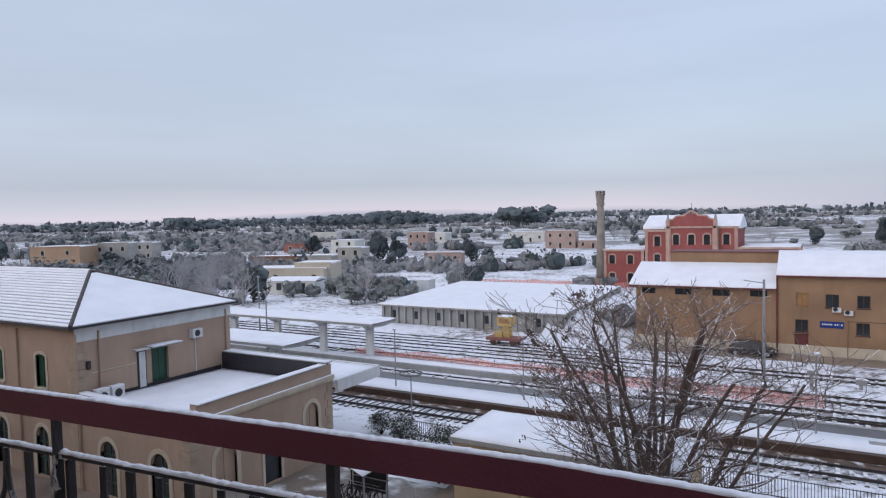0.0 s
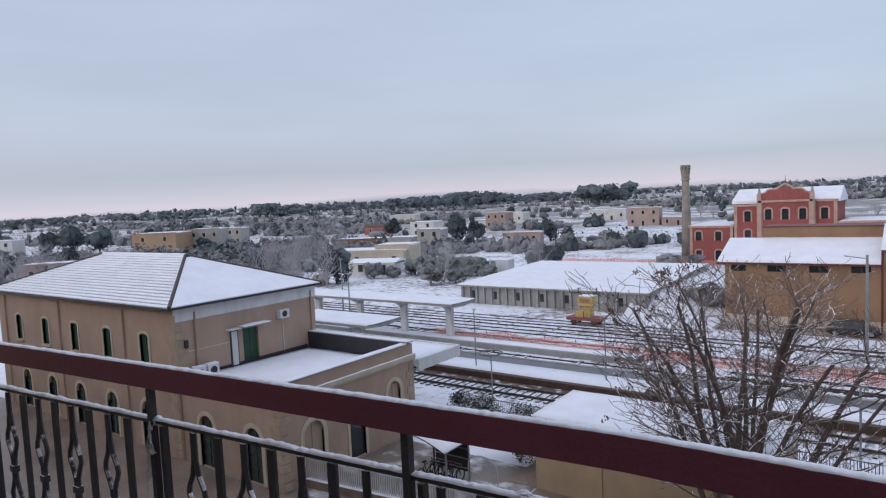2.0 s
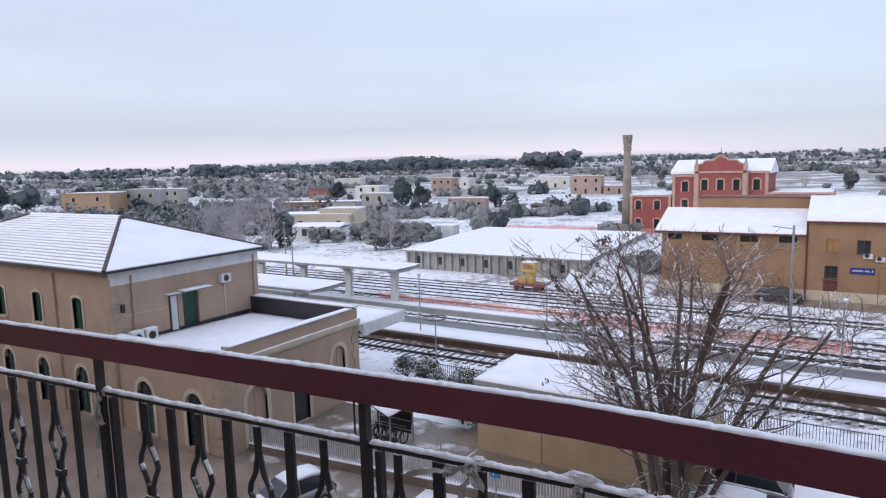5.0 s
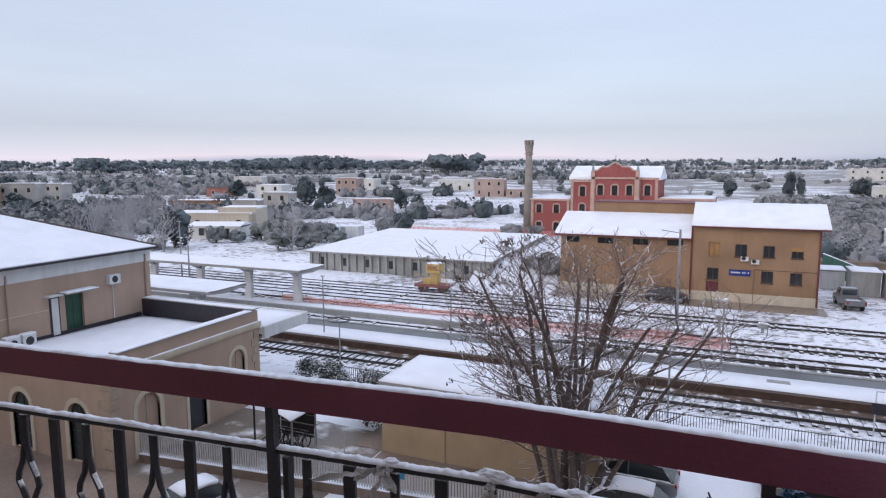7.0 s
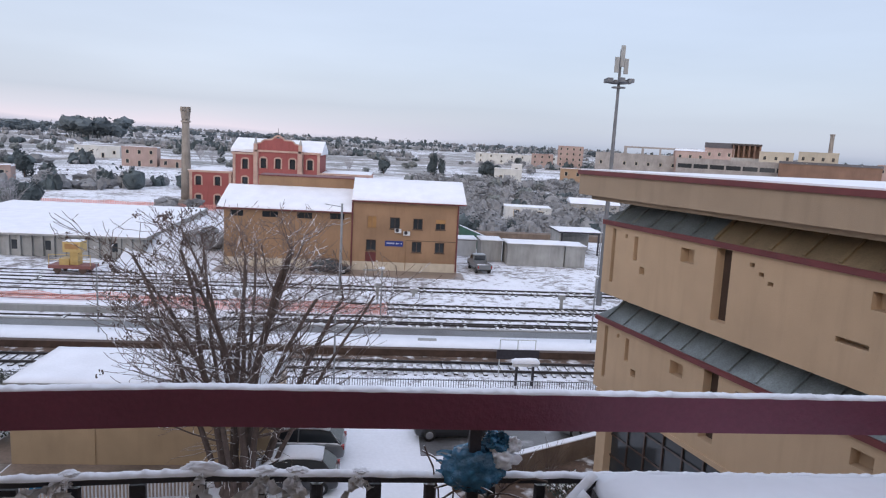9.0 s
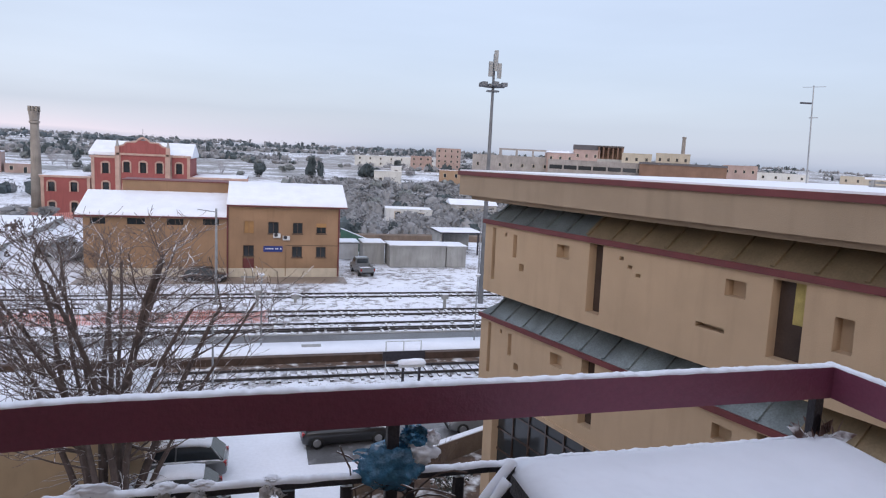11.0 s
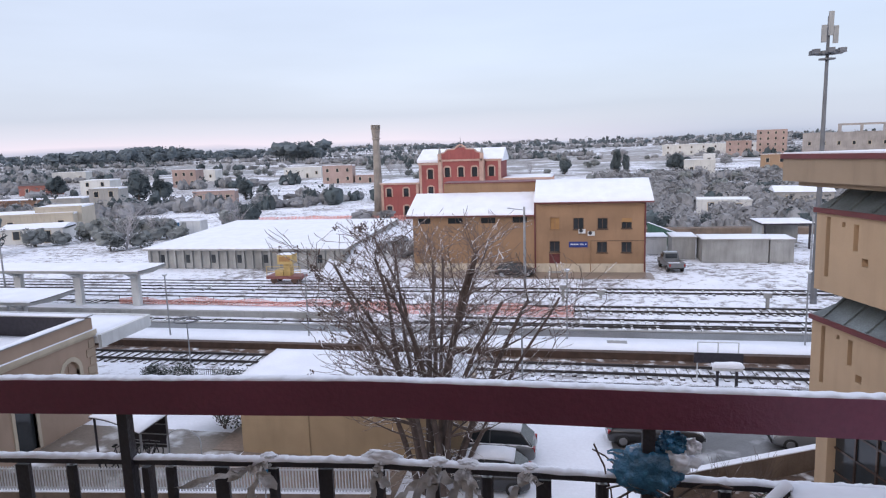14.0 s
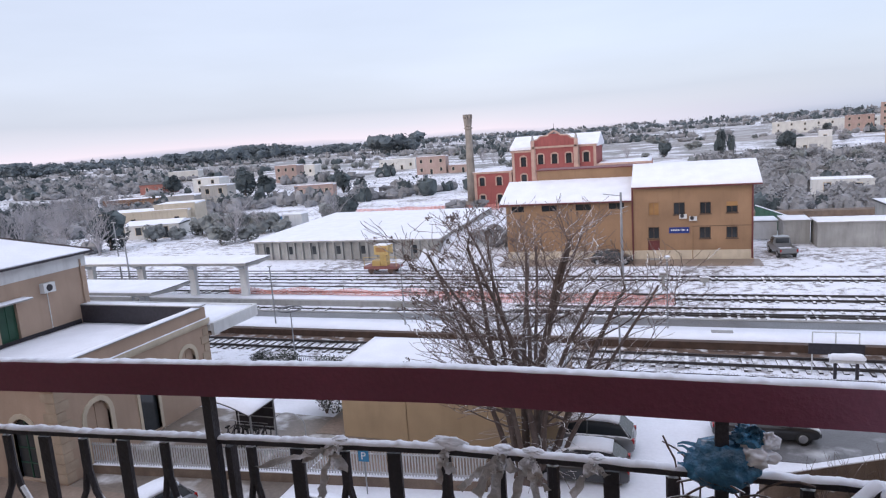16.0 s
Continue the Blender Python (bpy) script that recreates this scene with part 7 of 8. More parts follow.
def crumpled(center, radii, seed, amp=0.35, sub=4, freq=9.0):
    bm = bmesh.new()
    bmesh.ops.create_icosphere(bm, subdivisions=sub, radius=1.0)
    for v in bm.verts:
        n0 = v.co.normalized()
        k = 1 + amp * (noise.noise(n0 * 1.7 + Vector((seed, 0, 0))) - 1.5 * abs(noise.noise(n0 * 2.6 + Vector((0, seed, 0)))) - 0.7 * abs(noise.noise(n0 * freq * 0.6 + Vector((0, 0, seed)))) + 0.5)
        v.co = Vector(center) + Vector((n0.x * radii[0], n0.y * radii[1], n0.z * radii[2])) * k
    return bm


BAG = material("blue_plastic_film", (0.05, 0.19, 0.33), 0.22, 0.45, 26, 0.4, 60, snow=0.05, snow_scale=30)
BAG.node_tree.nodes["Principled BSDF"].inputs["Transmission Weight"].default_value = 0.3
FILM = material("frosted_plastic_strip", (0.50, 0.49, 0.50), 0.45, 0.2, 14, 0.4, 60)
bg = thing("plastic_bag", (0.17, 1.42, 13.2), "crumpled blue plastic bag tied to the railing, dusted with snow", "bag")
part("bag", crumpled((0.160, 1.425, 13.255), (0.068, 0.05, 0.054), 2.0, 0.20, 4, 5.0), BAG, bg, "", True)
part("gather", crumpled((0.212, 1.43, 13.318), (0.028, 0.024, 0.022), 5.0, 0.5, 4), BAG, bg)
bm = bmesh.new()
rr = random.Random(4)
for k in range(6):
    p = Vector((0.118, 1.42, 13.25 + rr.uniform(-0.01, 0.045)))
    for i in range(4):
        q = p + Vector((-0.011, rr.uniform(-.006, .006), rr.uniform(-0.006, 0.006)))
        vs = [bm.verts.new(c) for c in (p + Vector((0, 0, -0.005 + i * 0.001)), q + Vector((0, 0, -0.004 + i * 0.001)), q + Vector((0, 0.004, 0.004 - i * 0.001)), p + Vector((0, 0.004, 0.005 - i * 0.001)))]
        bm.faces.new(vs)
        p = q
part("torn_edge", bm, BAG, bg)
bm = crumpled((0.222, 1.42, 13.283), (0.036, 0.024, 0.026), 8.0, 0.45, 4)
part("snow", bm, SNOW, bg, "snow caught in the bag", True)
part("snow", crumpled((0.246, 1.43, 13.312), (0.022, 0.02, 0.016), 11.0, 0.45, 4), SNOW, bg, "snow caught in the bag", True)


def strip(pts, width, mat_, name, parent, seed):
    """A twisted flat ribbon along a line of points."""
    bm = bmesh.new()
    rr = random.Random(seed)
    fine = []
    for a, b in zip(pts, pts[1:]):
        for i in range(6):
            fine.append(Vector(a).lerp(Vector(b), i / 6) + Vector((rr.uniform(-.004, .004), rr.uniform(-.004, .004), rr.uniform(-.004, .004))))
    fine.append(Vector(pts[-1]))
    prev = None
    for i, p in enumerate(fine):
        d = (fine[min(i + 1, len(fine) - 1)] - fine[max(i - 1, 0)]).normalized()
        side = d.cross(Vector((0, 1, 0)))
        if side.length < 0.1:
            side = Vector((1, 0, 0))
        side.normalize()
        tw = math.sin(i * 0.55 + seed) * 0.9
        side = (side * math.cos(tw) + Vector((0, 1, 0)) * math.sin(tw)) * width * (0.7 + 0.5 * rr.random())
        cur = (bm.verts.new(p - side * 0.8), bm.verts.new(p + Vector((0, 0.003, 0))), bm.verts.new(p + side * 0.8))
        if prev:
            bm.faces.new((prev[0], cur[0], cur[1], prev[1]))
            bm.faces.new((prev[1], cur[1], cur[2], prev[2]))
        prev = cur
    return part(name, bm, mat_, parent, "", True)


def tie(x, seed, drops, lump=0.02, label="frosted torn plastic strips knotted round the lower rail"):
    y = rail_y(x) + 0.027
    t = thing("plastic_strip", (x, y, LZ), label, "plastic strip", "strips on the railing")
    part("knot", crumpled((x, y, LZ - 0.008), (0.016, 0.020, 0.016), seed, 0.3, 4), FILM, t)
    part("snow", crumpled((x + 0.005, y, LZ + 0.007), (lump * 1.3, 0.013, lump * 0.5), seed + 3, 0.3, 4), SNOW, t, "lump of snow", True)
    for k, (dx, dz, w) in enumerate(drops):
        strip([(x, y - 0.02, LZ - 0.005), (x + dx * 0.4, y - 0.035, LZ + dz * 0.35), (x + dx, y - 0.03, LZ + dz)], w, FILM, "strip", t, seed + k)


tie(-2.19, 6.0, [(-0.05, -0.34, 0.011), (0.015, -0.12, 0.012), (-0.03, -0.22, 0.010)], 0.012)
tie(-0.72, 1.0, [(-0.23, -0.075, 0.010), (-0.05, -0.14, 0.013), (0.02, -0.06, 0.02), (-0.09, -0.04, 0.016)], 0.016)
tie(-0.445, 2.0, [(0.02, -0.05, 0.014), (-0.015, -0.08, 0.010)], 0.036)
tie(-0.31, 3.0, [(-0.06, -0.10, 0.018), (-0.02, -0.13, 0.020), (0.05, -0.03, 0.02), (-0.10, -0.09, 0.012)], 0.020)
tie(-0.24, 4.0, [(0.02, -0.15, 0.014), (-0.05, -0.12, 0.018), (0.04, -0.07, 0.012)], 0.018)
tie(-0.10, 5.0, [(-0.05, -0.075, 0.015), (0.03, -0.02, 0.012)], 0.014)
# a folded metal frame leaning between the railing and the table, under a crust of snow
fr = thing("folded_frame", (0.36, 1.33, DECK), "folded dark metal frame leaning beside the table with snow", "folding chair")
for k, (p, q) in enumerate((((0.425, 1.365, 13.262), (0.245, 1.30, 13.10)), ((0.40, 1.33, 13.235), (0.20, 1.27, 13.03)))):
    part("bar", rod(bmesh.new(), p, q, 0.011, 0.011, 8), DARK_METAL, fr)
    part("bar", rod(bmesh.new(), q, (q[0] - 0.12, q[1] - 0.04, DECK), 0.011, 0.011, 8), DARK_METAL, fr)
    bm = bmesh.new()
    a, b = Vector(p) + Vector((0, 0, 0.010)), Vector(q) + Vector((0, 0, 0.010))
    rod(bm, a, b, 0.012, 0.009, 9)
    bmesh.ops.subdivide_edges(bm, edges=[e for e in bm.edges if e.calc_length() > 0.1], cuts=13)
    for v in bm.verts:
        v.co += Vector((0, 0, 1)) * 0.006 * noise.noise(v.co * 30 + Vector((k, 0, 0)))
    part("snow", bm, SNOW, fr, "crust of snow along the bar", True)

# dry stems and wire that hang beside the bag
bm = bmesh.new()
rr = random.Random(12)
for k in range(16):
    p = Vector((0.12 + rr.uniform(-.06, .10), 1.43, 13.17))
    d = Vector((rr.uniform(-1, 1), rr.uniform(-.3, .1), rr.uniform(-0.2, 1.0))).normalized()
    for i in range(5):
        q = p + d * 0.03
        rod(bm, p, q, 0.0028, 0.0022, 4)
        p = q
        d = (d + Vector((rr.uniform(-.35, .35), rr.uniform(-.1, .1), -0.28))).normalized()
ob = solid("dry_plant", bm, TWIG, "tangle of dry plant stems caught on the railing below the bag", "dry plant")
bm = bmesh.new()
for k in range(46):
    p = Vector((1.30 + rr.uniform(-.07, .04), 1.39 + rr.uniform(-.04, .03), 13.23 + rr.uniform(0, 0.03)))
    d = Vector((rr.uniform(-1, 1), rr.uniform(-1, 1), rr.uniform(0.2, 1.2))).normalized()
    q = p + d * rr.uniform(0.03, 0.075)
    s = d.orthogonal().normalized() * rr.uniform(0.008, 0.018)
    vs = [bm.verts.new(c) for c in (p, p.lerp(q, 0.5) - s, q, p.lerp(q, 0.5) + s)]
    bm.faces.new(vs)
DRY = material("dry_brown_leaves", (0.15, 0.085, 0.07), 0.8, 0.3, 20, 0.2, 60, snow=0.6, snow_scale=20)
solid("dried_leaves", bm, DRY, "bunch of dried brown leaves in the railing corner with snow", "dried plant")

# ---- countryside: houses ----
HOUSE_MATS = {
    "orange": material("ochre_house", (0.37, 0.25, 0.165), 0.9, 0.1, 0.3, 0.2, stain=0.3),
    "cream": material("cream_house", (0.46, 0.41, 0.33), 0.9, 0.1, 0.3, 0.2, stain=0.3),
    "white": material("white_house", (0.58, 0.58, 0.56), 0.9, 0.1, 0.3, 0.2, stain=0.3),
    "pink": material("pink_house", (0.38, 0.28, 0.25), 0.9, 0.12, 0.3, 0.2, stain=0.35),
    "grey": material("grey_house", (0.34, 0.33, 0.31), 0.9, 0.12, 0.3, 0.2, stain=0.35),
    "red": material("red_house", (0.30, 0.13, 0.11), 0.9, 0.12, 0.3, 0.2, stain=0.3),
    "brown": material("brown_house", (0.20, 0.12, 0.085), 0.9, 0.15, 0.3, 0.2, stain=0.3),
}


def far_house(x, y, w, d, h, colour, turn, cols=3, rows=1, base=None, gable=0.0, snow=True, label=""):
    """A plain country house: walls, parapet, windows set into the front, door and snow on a flat or low gabled roof."""
    z0 = ground_height(x, y) if base is None else base
    t = thing("house", (0, 0, 0), label or f"far {colour} plastered country house with a snowy roof", "house", "country houses")
    mat = HOUSE_MATS[colour]
    part("wall", boxes((-w / 2, w / 2, -d / 2, d / 2, -1.5, h)), mat, t)
    part("parapet", boxes((-w / 2 - 0.1, w / 2 + 0.1, -d / 2 - 0.1, -d / 2 + 0.25, h, h + 0.35)), mat, t)
    part("parapet", boxes((-w / 2 - 0.1, w / 2 + 0.1, d / 2 - 0.25, d / 2 + 0.1, h, h + 0.35)), mat, t)
    if gable:
        bm = bmesh.new()
        prism(bm, [(-d / 2 - 0.3, h + 0.35), (d / 2 + 0.3, h + 0.35), (0, h + 0.35 + gable)], "x", -w / 2 - 0.3, w / 2 + 0.3)
        part("roof", bm, SNOW if snow else TILE_DARK, t)
    else:
        part("snow", boxes((-w / 2, w / 2, -d / 2 + 0.25, d / 2 - 0.25, h, h + 0.30)), SNOW if snow else mat, t, "snow on the flat roof")
    fh = h / rows
    for r in range(rows):
        for c in range(cols):
            u = -w / 2 + w * (c + 0.5) / cols
            door = r == 0 and c == cols // 2
            z = r * fh + (0.05 if door else fh * 0.34)
            win = part("door" if door else "window", boxes((u - 0.62, u + 0.62, -d / 2 - 0.06, -d / 2 - 0.005, z - 0.08, z + 1.45 + (0.6 if door else 0))), PALE, t)
            part("pane", boxes((u - 0.48, u + 0.48, -d / 2 - 0.09, -d / 2 - 0.065, z + 0.02, z + 1.35 + (0.6 if door else 0))), PANE, win)
    t.matrix_basis = pose(x, y, z0, 0, 0, turn)
    return t


far_house(-208, 122, 15, 12, 7.2, "orange", 32, 2, 2)
far_house(-204, 137, 11, 8, 7.6, "grey", 32, 3, 2)
far_house(-98.5, 107, 17, 9, 3.6, "cream", 20, 4, 1, base=0)
far_house(-94, 110, 8, 7, 4.6, "cream", 20, 2, 1, base=0)
far_house(-88, 96.5, 9.5, 6, 2.1, "white", 20, 2, 1, base=0, gable=0.6)
far_house(-115, 150, 7, 7, 5.6, "grey", 17, 2, 2, base=0)
far_house(-193, 215, 12, 8, 3.4, "red", 12, 2, 1, gable=0.8, snow=False)
far_house(-154, 250, 9.5, 9, 6.8, "pink", 10, 3, 2)
far_house(-95, 167, 11, 5, 3.3, "pink", 16, 3, 1, base=0)
far_house(-91, 257, 12, 9, 6.8, "pink", 10, 3, 2)
far_house(-80, 258, 8, 8, 2.8, "pink", 10, 2, 1)
far_house(-125, 304, 18, 10, 4.8, "white", 8, 4, 1)
far_house(-141, 149, 17, 8, 3.0, "brown", 18, 5, 1, base=0)
far_house(-128, 152, 8, 8, 3.2, "grey", 18, 2, 1, base=0)
far_house(-160, 205, 10, 9, 5.5, "white", 14, 2, 2)
far_house(-226, 160, 15, 9, 6.5, "grey", 32, 5, 2)
far_house(-155, 66, 13, 7, 3.9, "pink", 45, 3, 1, base=0, label="long low rose-coloured wall-like shed behind the station house")
far_house(-286, 95, 26, 10, 6, "white", 45, 6, 2)
far_house(-170, 290, 14, 8, 5, "white", 5, 3, 1)
far_house(-250, 300, 16, 9, 5, "white", 20, 3, 1)
far_house(-60, 330, 16, 9, 4.5, "white", 5, 4, 1)
far_house(47.2, 254, 10.5, 8, 5.6, "white", -12, 2, 1)
far_house(50.8, 256, 4, 6, 7.4, "white", -12, 1, 2)
far_house(70, 246, 8.5, 8, 7.0, "orange", -14, 2, 2)
far_house(28, 128, 9, 6, 2.4, "white", -8, 2, 1, base=0)
far_house(45, 140, 10, 7, 2.6, "grey", -8, 2, 1, base=0, gable=1.0)
far_house(95, 480, 60, 14, 7, "white", -10, 8, 2)
far_house(118.8, 423.7, 16, 12, 16.4, "pink", -16, 4, 5, base=0)
far_house(104, 438, 14, 12, 10.5, "pink", -16, 3, 3, base=0)
# the town beyond the office block
HOUSE_MATS["stone"] = material("weathered_stone_plaster", (0.34, 0.315, 0.30), 0.9, 0.2, 0.3, 0.2, stain=0.4)
far_house(122, 281, 60, 14, 13.7, "stone", -24, 12, 2, base=0)
t = thing("roof_loggia", (0, 0, 0), "open concrete frame of posts and beams on the far flat roof", "loggia")
part("roof_beam", boxes((-15, 15, -4.2, -3.6, 2.6, 3.3)), HOUSE_MATS["stone"], t)
part("roof_beam", boxes((-15, 15, 3.6, 4.2, 2.6, 3.3)), HOUSE_MATS["stone"], t)
for k in range(5):
    for y in (-3.9, 3.9):
        part("post", boxes((-14.9 + 7.3 * k, -14.2 + 7.3 * k, y - 0.3, y + 0.3, 0, 2.6)), HOUSE_MATS["stone"], t)
part("stair_house", boxes((5.5, 12.5, -2.5, 2.5, 0, 2.3)), HOUSE_MATS["pink"], t)
t.matrix_basis = pose(118, 280, 13.95, 0, 0, -24)
ob = far_house(146, 256, 56, 12, 13.2, "stone", -28, 0, 2, base=0, label="far grey terraced block with dark panels as the shade of openings under its roof")
# dark sheets on the solid wall, painted shade of wide loggia openings
for k in range(9):
    part("gallery_shade", boxes((-27.3 + 6.1 * k, -21.9 + 6.1 * k, -6.08, -6.01, 8.9, 11.2)), PANE, ob)
    part("railing", boxes((-27.3 + 6.1 * k, -21.9 + 6.1 * k, -6.16, -6.09, 8.9, 9.5)), HOUSE_MATS["stone"], ob)
far_house(138, 267, 11.3, 9, 17.8, "pink", -27, 3, 4, base=0, gable=2.2, snow=False)
far_house(128, 272, 12, 9, 16.0, "pink", -26, 3, 4, base=0, gable=1.0)
far_house(153.8, 252, 12, 9, 17.2, "cream", -31, 3, 4, base=0)
far_house(166, 244, 13.4, 9, 17.8, "cream", -34, 4, 4, base=0)
far_house(164, 234, 33, 8, 13.0, "brown", -35, 6, 1, base=0, gable=0.9, snow=False, label="far low brown building with a dark tiled roof")
far_house(222, 271, 15, 10, 14.4, "pink", -39, 4, 3, base=0)
far_house(262, 292, 30, 14, 11.5, "white", -42, 5, 3, base=0)
far_house(300, 270, 26, 12, 11.8, "cream", -45, 5, 3, base=0)
t = thing("portico", (0, 0, 0), "dark columned roof terrace beside the far pink house", "portico")
part("roof", boxes((-5.6, 5.6, -4.5, 4.5, 19.6, 20.3)), TILE_DARK, t)
part("floor_slab", boxes((-5.4, 5.4, -4.4, 4.4, 0.0, 14.6)), HOUSE_MATS["grey"], t)
for k in range(6):
    part("column", boxes((-5.2 + 2.0 * k, -4.6 + 2.0 * k, -4.3, -3.7, 14.6, 19.6)), HOUSE_MATS["brown"], t)
part("rear_wall", boxes((-5.4, 5.4, 3.6, 4.2, 14.6, 19.6)), HOUSE_MATS["brown"], t)
t.matrix_basis = pose(146.8, 262, 0, 0, 0, -29)
t = thing("brick_chimney", (177.6, 254, 0), "slim grey factory chimney over the town roofs", "chimney")
part("shaft", rod(bmesh.new(), (177.6, 254, 0), (177.6, 254, 25.1), 1.1, 0.75, 12), STACK, t)
part("collar", rod(bmesh.new(), (177.6, 254, 25.1), (177.6, 254, 25.8), 0.95, 0.95, 12), STACK, t)
# aerial on the office roof
t = thing("roof_aerial", (20.75, 21.65, 13.2), "thin television aerial on the office roof", "aerial")
part("mast", rod(bmesh.new(), (20.75, 21.65, 13.2), (20.63, 21.78, 17.25), 0.032, 0.022), GREY_METAL, t)
part("antenna", rod(bmesh.new(), (20.32, 22.05, 16.58), (20.63, 21.78, 16.56), 0.035, 0.035), DARK_METAL, t)
part("antenna", rod(bmesh.new(), (20.35, 22.02, 17.18), (20.95, 21.5, 17.2), 0.012), GREY_METAL, t)
part("antenna", rod(bmesh.new(), (20.6, 21.8, 16.0), (20.85, 21.6, 16.02), 0.02), GREY_METAL, t)
# low plant screens on the office roof
t = thing("roof_plant_screen", (22, 22, 13.2), "low grey slatted plant screen on the snowy office roof", "roof screen")
for k in range(3):
    part("slat", rb_box(bmesh.new(), 8.5, 24, -9.6, -9.5, FZ1 + 0.06 + k * 0.13, FZ1 + 0.14 + k * 0.13), CONCRETE, t)
part("coping", rb_box(bmesh.new(), 8.4, 24, -9.75, -9.4, FZ1 + 0.45, FZ1 + 0.52), SNOW, t, "snow on the coping")
for k in range(8):
    part("post", rb_box(bmesh.new(), 8.6 + k * 2.1, 8.7 + k * 2.1, -9.5, -9.42, FZ1, FZ1 + 0.45), CONCRETE, t)
t = thing("lighting_mast", (-199, 69.5, 0), "tall slim floodlight mast far beyond the station house", "light mast")
part("pole", rod(bmesh.new(), (-199, 69.5, 0), (-199, 69.5, 21.3), 0.35, 0.2, 8), GREY_METAL, t)
part("lamp_head", boxes((-201, -197, 69.2, 69.8, 21.0, 21.7)), GREY_METAL, t)
t = thing("portable_toilet", (-67, 103, 0), "blue portable toilet cabin", "toilet cabin")
part("cabin", boxes((-67.7, -66.5, 102.6, 103.8, 0, 2.1)), SIGN_CYAN, t)
part("roof", boxes((-67.75, -66.45, 102.55, 103.85, 2.1, 2.25)), SNOW, t)
part("door", boxes((-67.5, -66.7, 102.57, 102.6, 0.1, 1.95)), SIGN_CYAN, t)
t = thing("site_container", (-64.5, 105, 0), "white site container with snow on top", "container")
part("box", boxes((-66.3, -62.4, 103.6, 106, 0.1, 2.3)), WHITE_CONC, t)
part("door", boxes((-65.9, -65.0, 103.57, 103.6, 0.2, 2.1)), GREY_METAL, t)
part("snow", boxes((-66.3, -62.4, 103.6, 106, 2.3, 2.4)), SNOW, t, "snow on top")

# ---- countryside: trees ----
TREE_KINDS = []
BALL = {}
for sub in (1, 2):
    tmp = bmesh.new()
    bmesh.ops.create_icosphere(tmp, subdivisions=sub, radius=1.0)
    tmp.verts.index_update()
    BALL[sub] = ([v.co.copy() for v in tmp.verts], [[v.index for v in f.verts] for f in tmp.faces])
    tmp.free()


def clump(bm, c, radii, rnd, sub=2):
    """One rough, lumpy mass of twigs."""
    o = Vector((rnd.uniform(0, 90), rnd.uniform(0, 90), 0))
    vs = []
    for v in BALL[sub][0]:
        k = 1 + 0.55 * noise.noise(v * 1.9 + o) + rnd.uniform(-.28, .28)
        vs.append(bm.verts.new((c[0] + v.x * radii[0] * k, c[1] + v.y * radii[1] * k, c[2] + v.z * radii[2] * k)))
    for f in BALL[sub][1]:
        bm.faces.new([vs[i] for i in f])



def tree_kind(seed, height, radii, count, size, mat, label, trunk_r=0.16):
    """One tree at the origin, to be copied about: tapered trunk with limbs, and a crown of leaf pieces."""
    rnd = random.Random(seed)
    t = thing("tree", (0, 0, 0), label, "tree", "countryside trees")
    bm = bmesh.new()
    top = max(radii[2] * 0.9, height - radii[2] * 1.25)
    rod(bm, (0, 0, -0.8), (0.1, 0, top * 0.6), trunk_r, trunk_r * 0.7, 7)
    for k in range(5):
        a = k * 1.26 + rnd.uniform(-.3, .3)
        rod(bm, (0.1, 0, top * 0.55), (math.cos(a) * radii[0] * 0.55, math.sin(a) * radii[1] * 0.55, top + rnd.uniform(-.2, .5) * radii[2]), trunk_r * 0.55, trunk_r * 0.15, 5)
    part("trunk", bm, BARK, t)
    crown = bmesh.new()
    for k in range(6):  # dense inner clumps
        a = k * 1.05 + rnd.uniform(-.3, .3)
        c = Vector((math.cos(a) * radii[0] * 0.42, math.sin(a) * radii[1] * 0.42, top + rnd.uniform(-.35, .4) * radii[2]))
        clump(crown, c, [q * rnd.uniform(0.36, 0.5) for q in radii], rnd)
    tagged(part("crown", leaf_cloud(crown, rnd, (0, 0, top), radii, count, size, 0.75), mat, t), kind="stuff")
    TREE_KINDS.append(t)
    return t


for s in range(4):
    tree_kind(s, 3.6 + 0.4 * s, (2.3 + 0.25 * s, 2.2, 1.9), 1250, 0.19, LEAF_OLIVE, "grey-green olive tree flecked with snow")
for s in range(2):
    tree_kind(20 + s, 8.0 + s, (3.6, 3.4, 3.9), 1600, 0.28, LEAF_PINE, "dark evergreen pine with little snow", 0.3)
tree_kind(31, 9.5, (2.0, 1.9, 5.0), 1500, 0.24, LEAF_PINE, "tall dark cypress-like evergreen", 0.2)
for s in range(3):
    tree_kind(40 + s, 3.0 + 0.5 * s, (3.0, 2.6, 1.7), 1200, 0.17, LEAF_GREY, "leafless frosted thicket, grey with snow and with haze put into its colour")


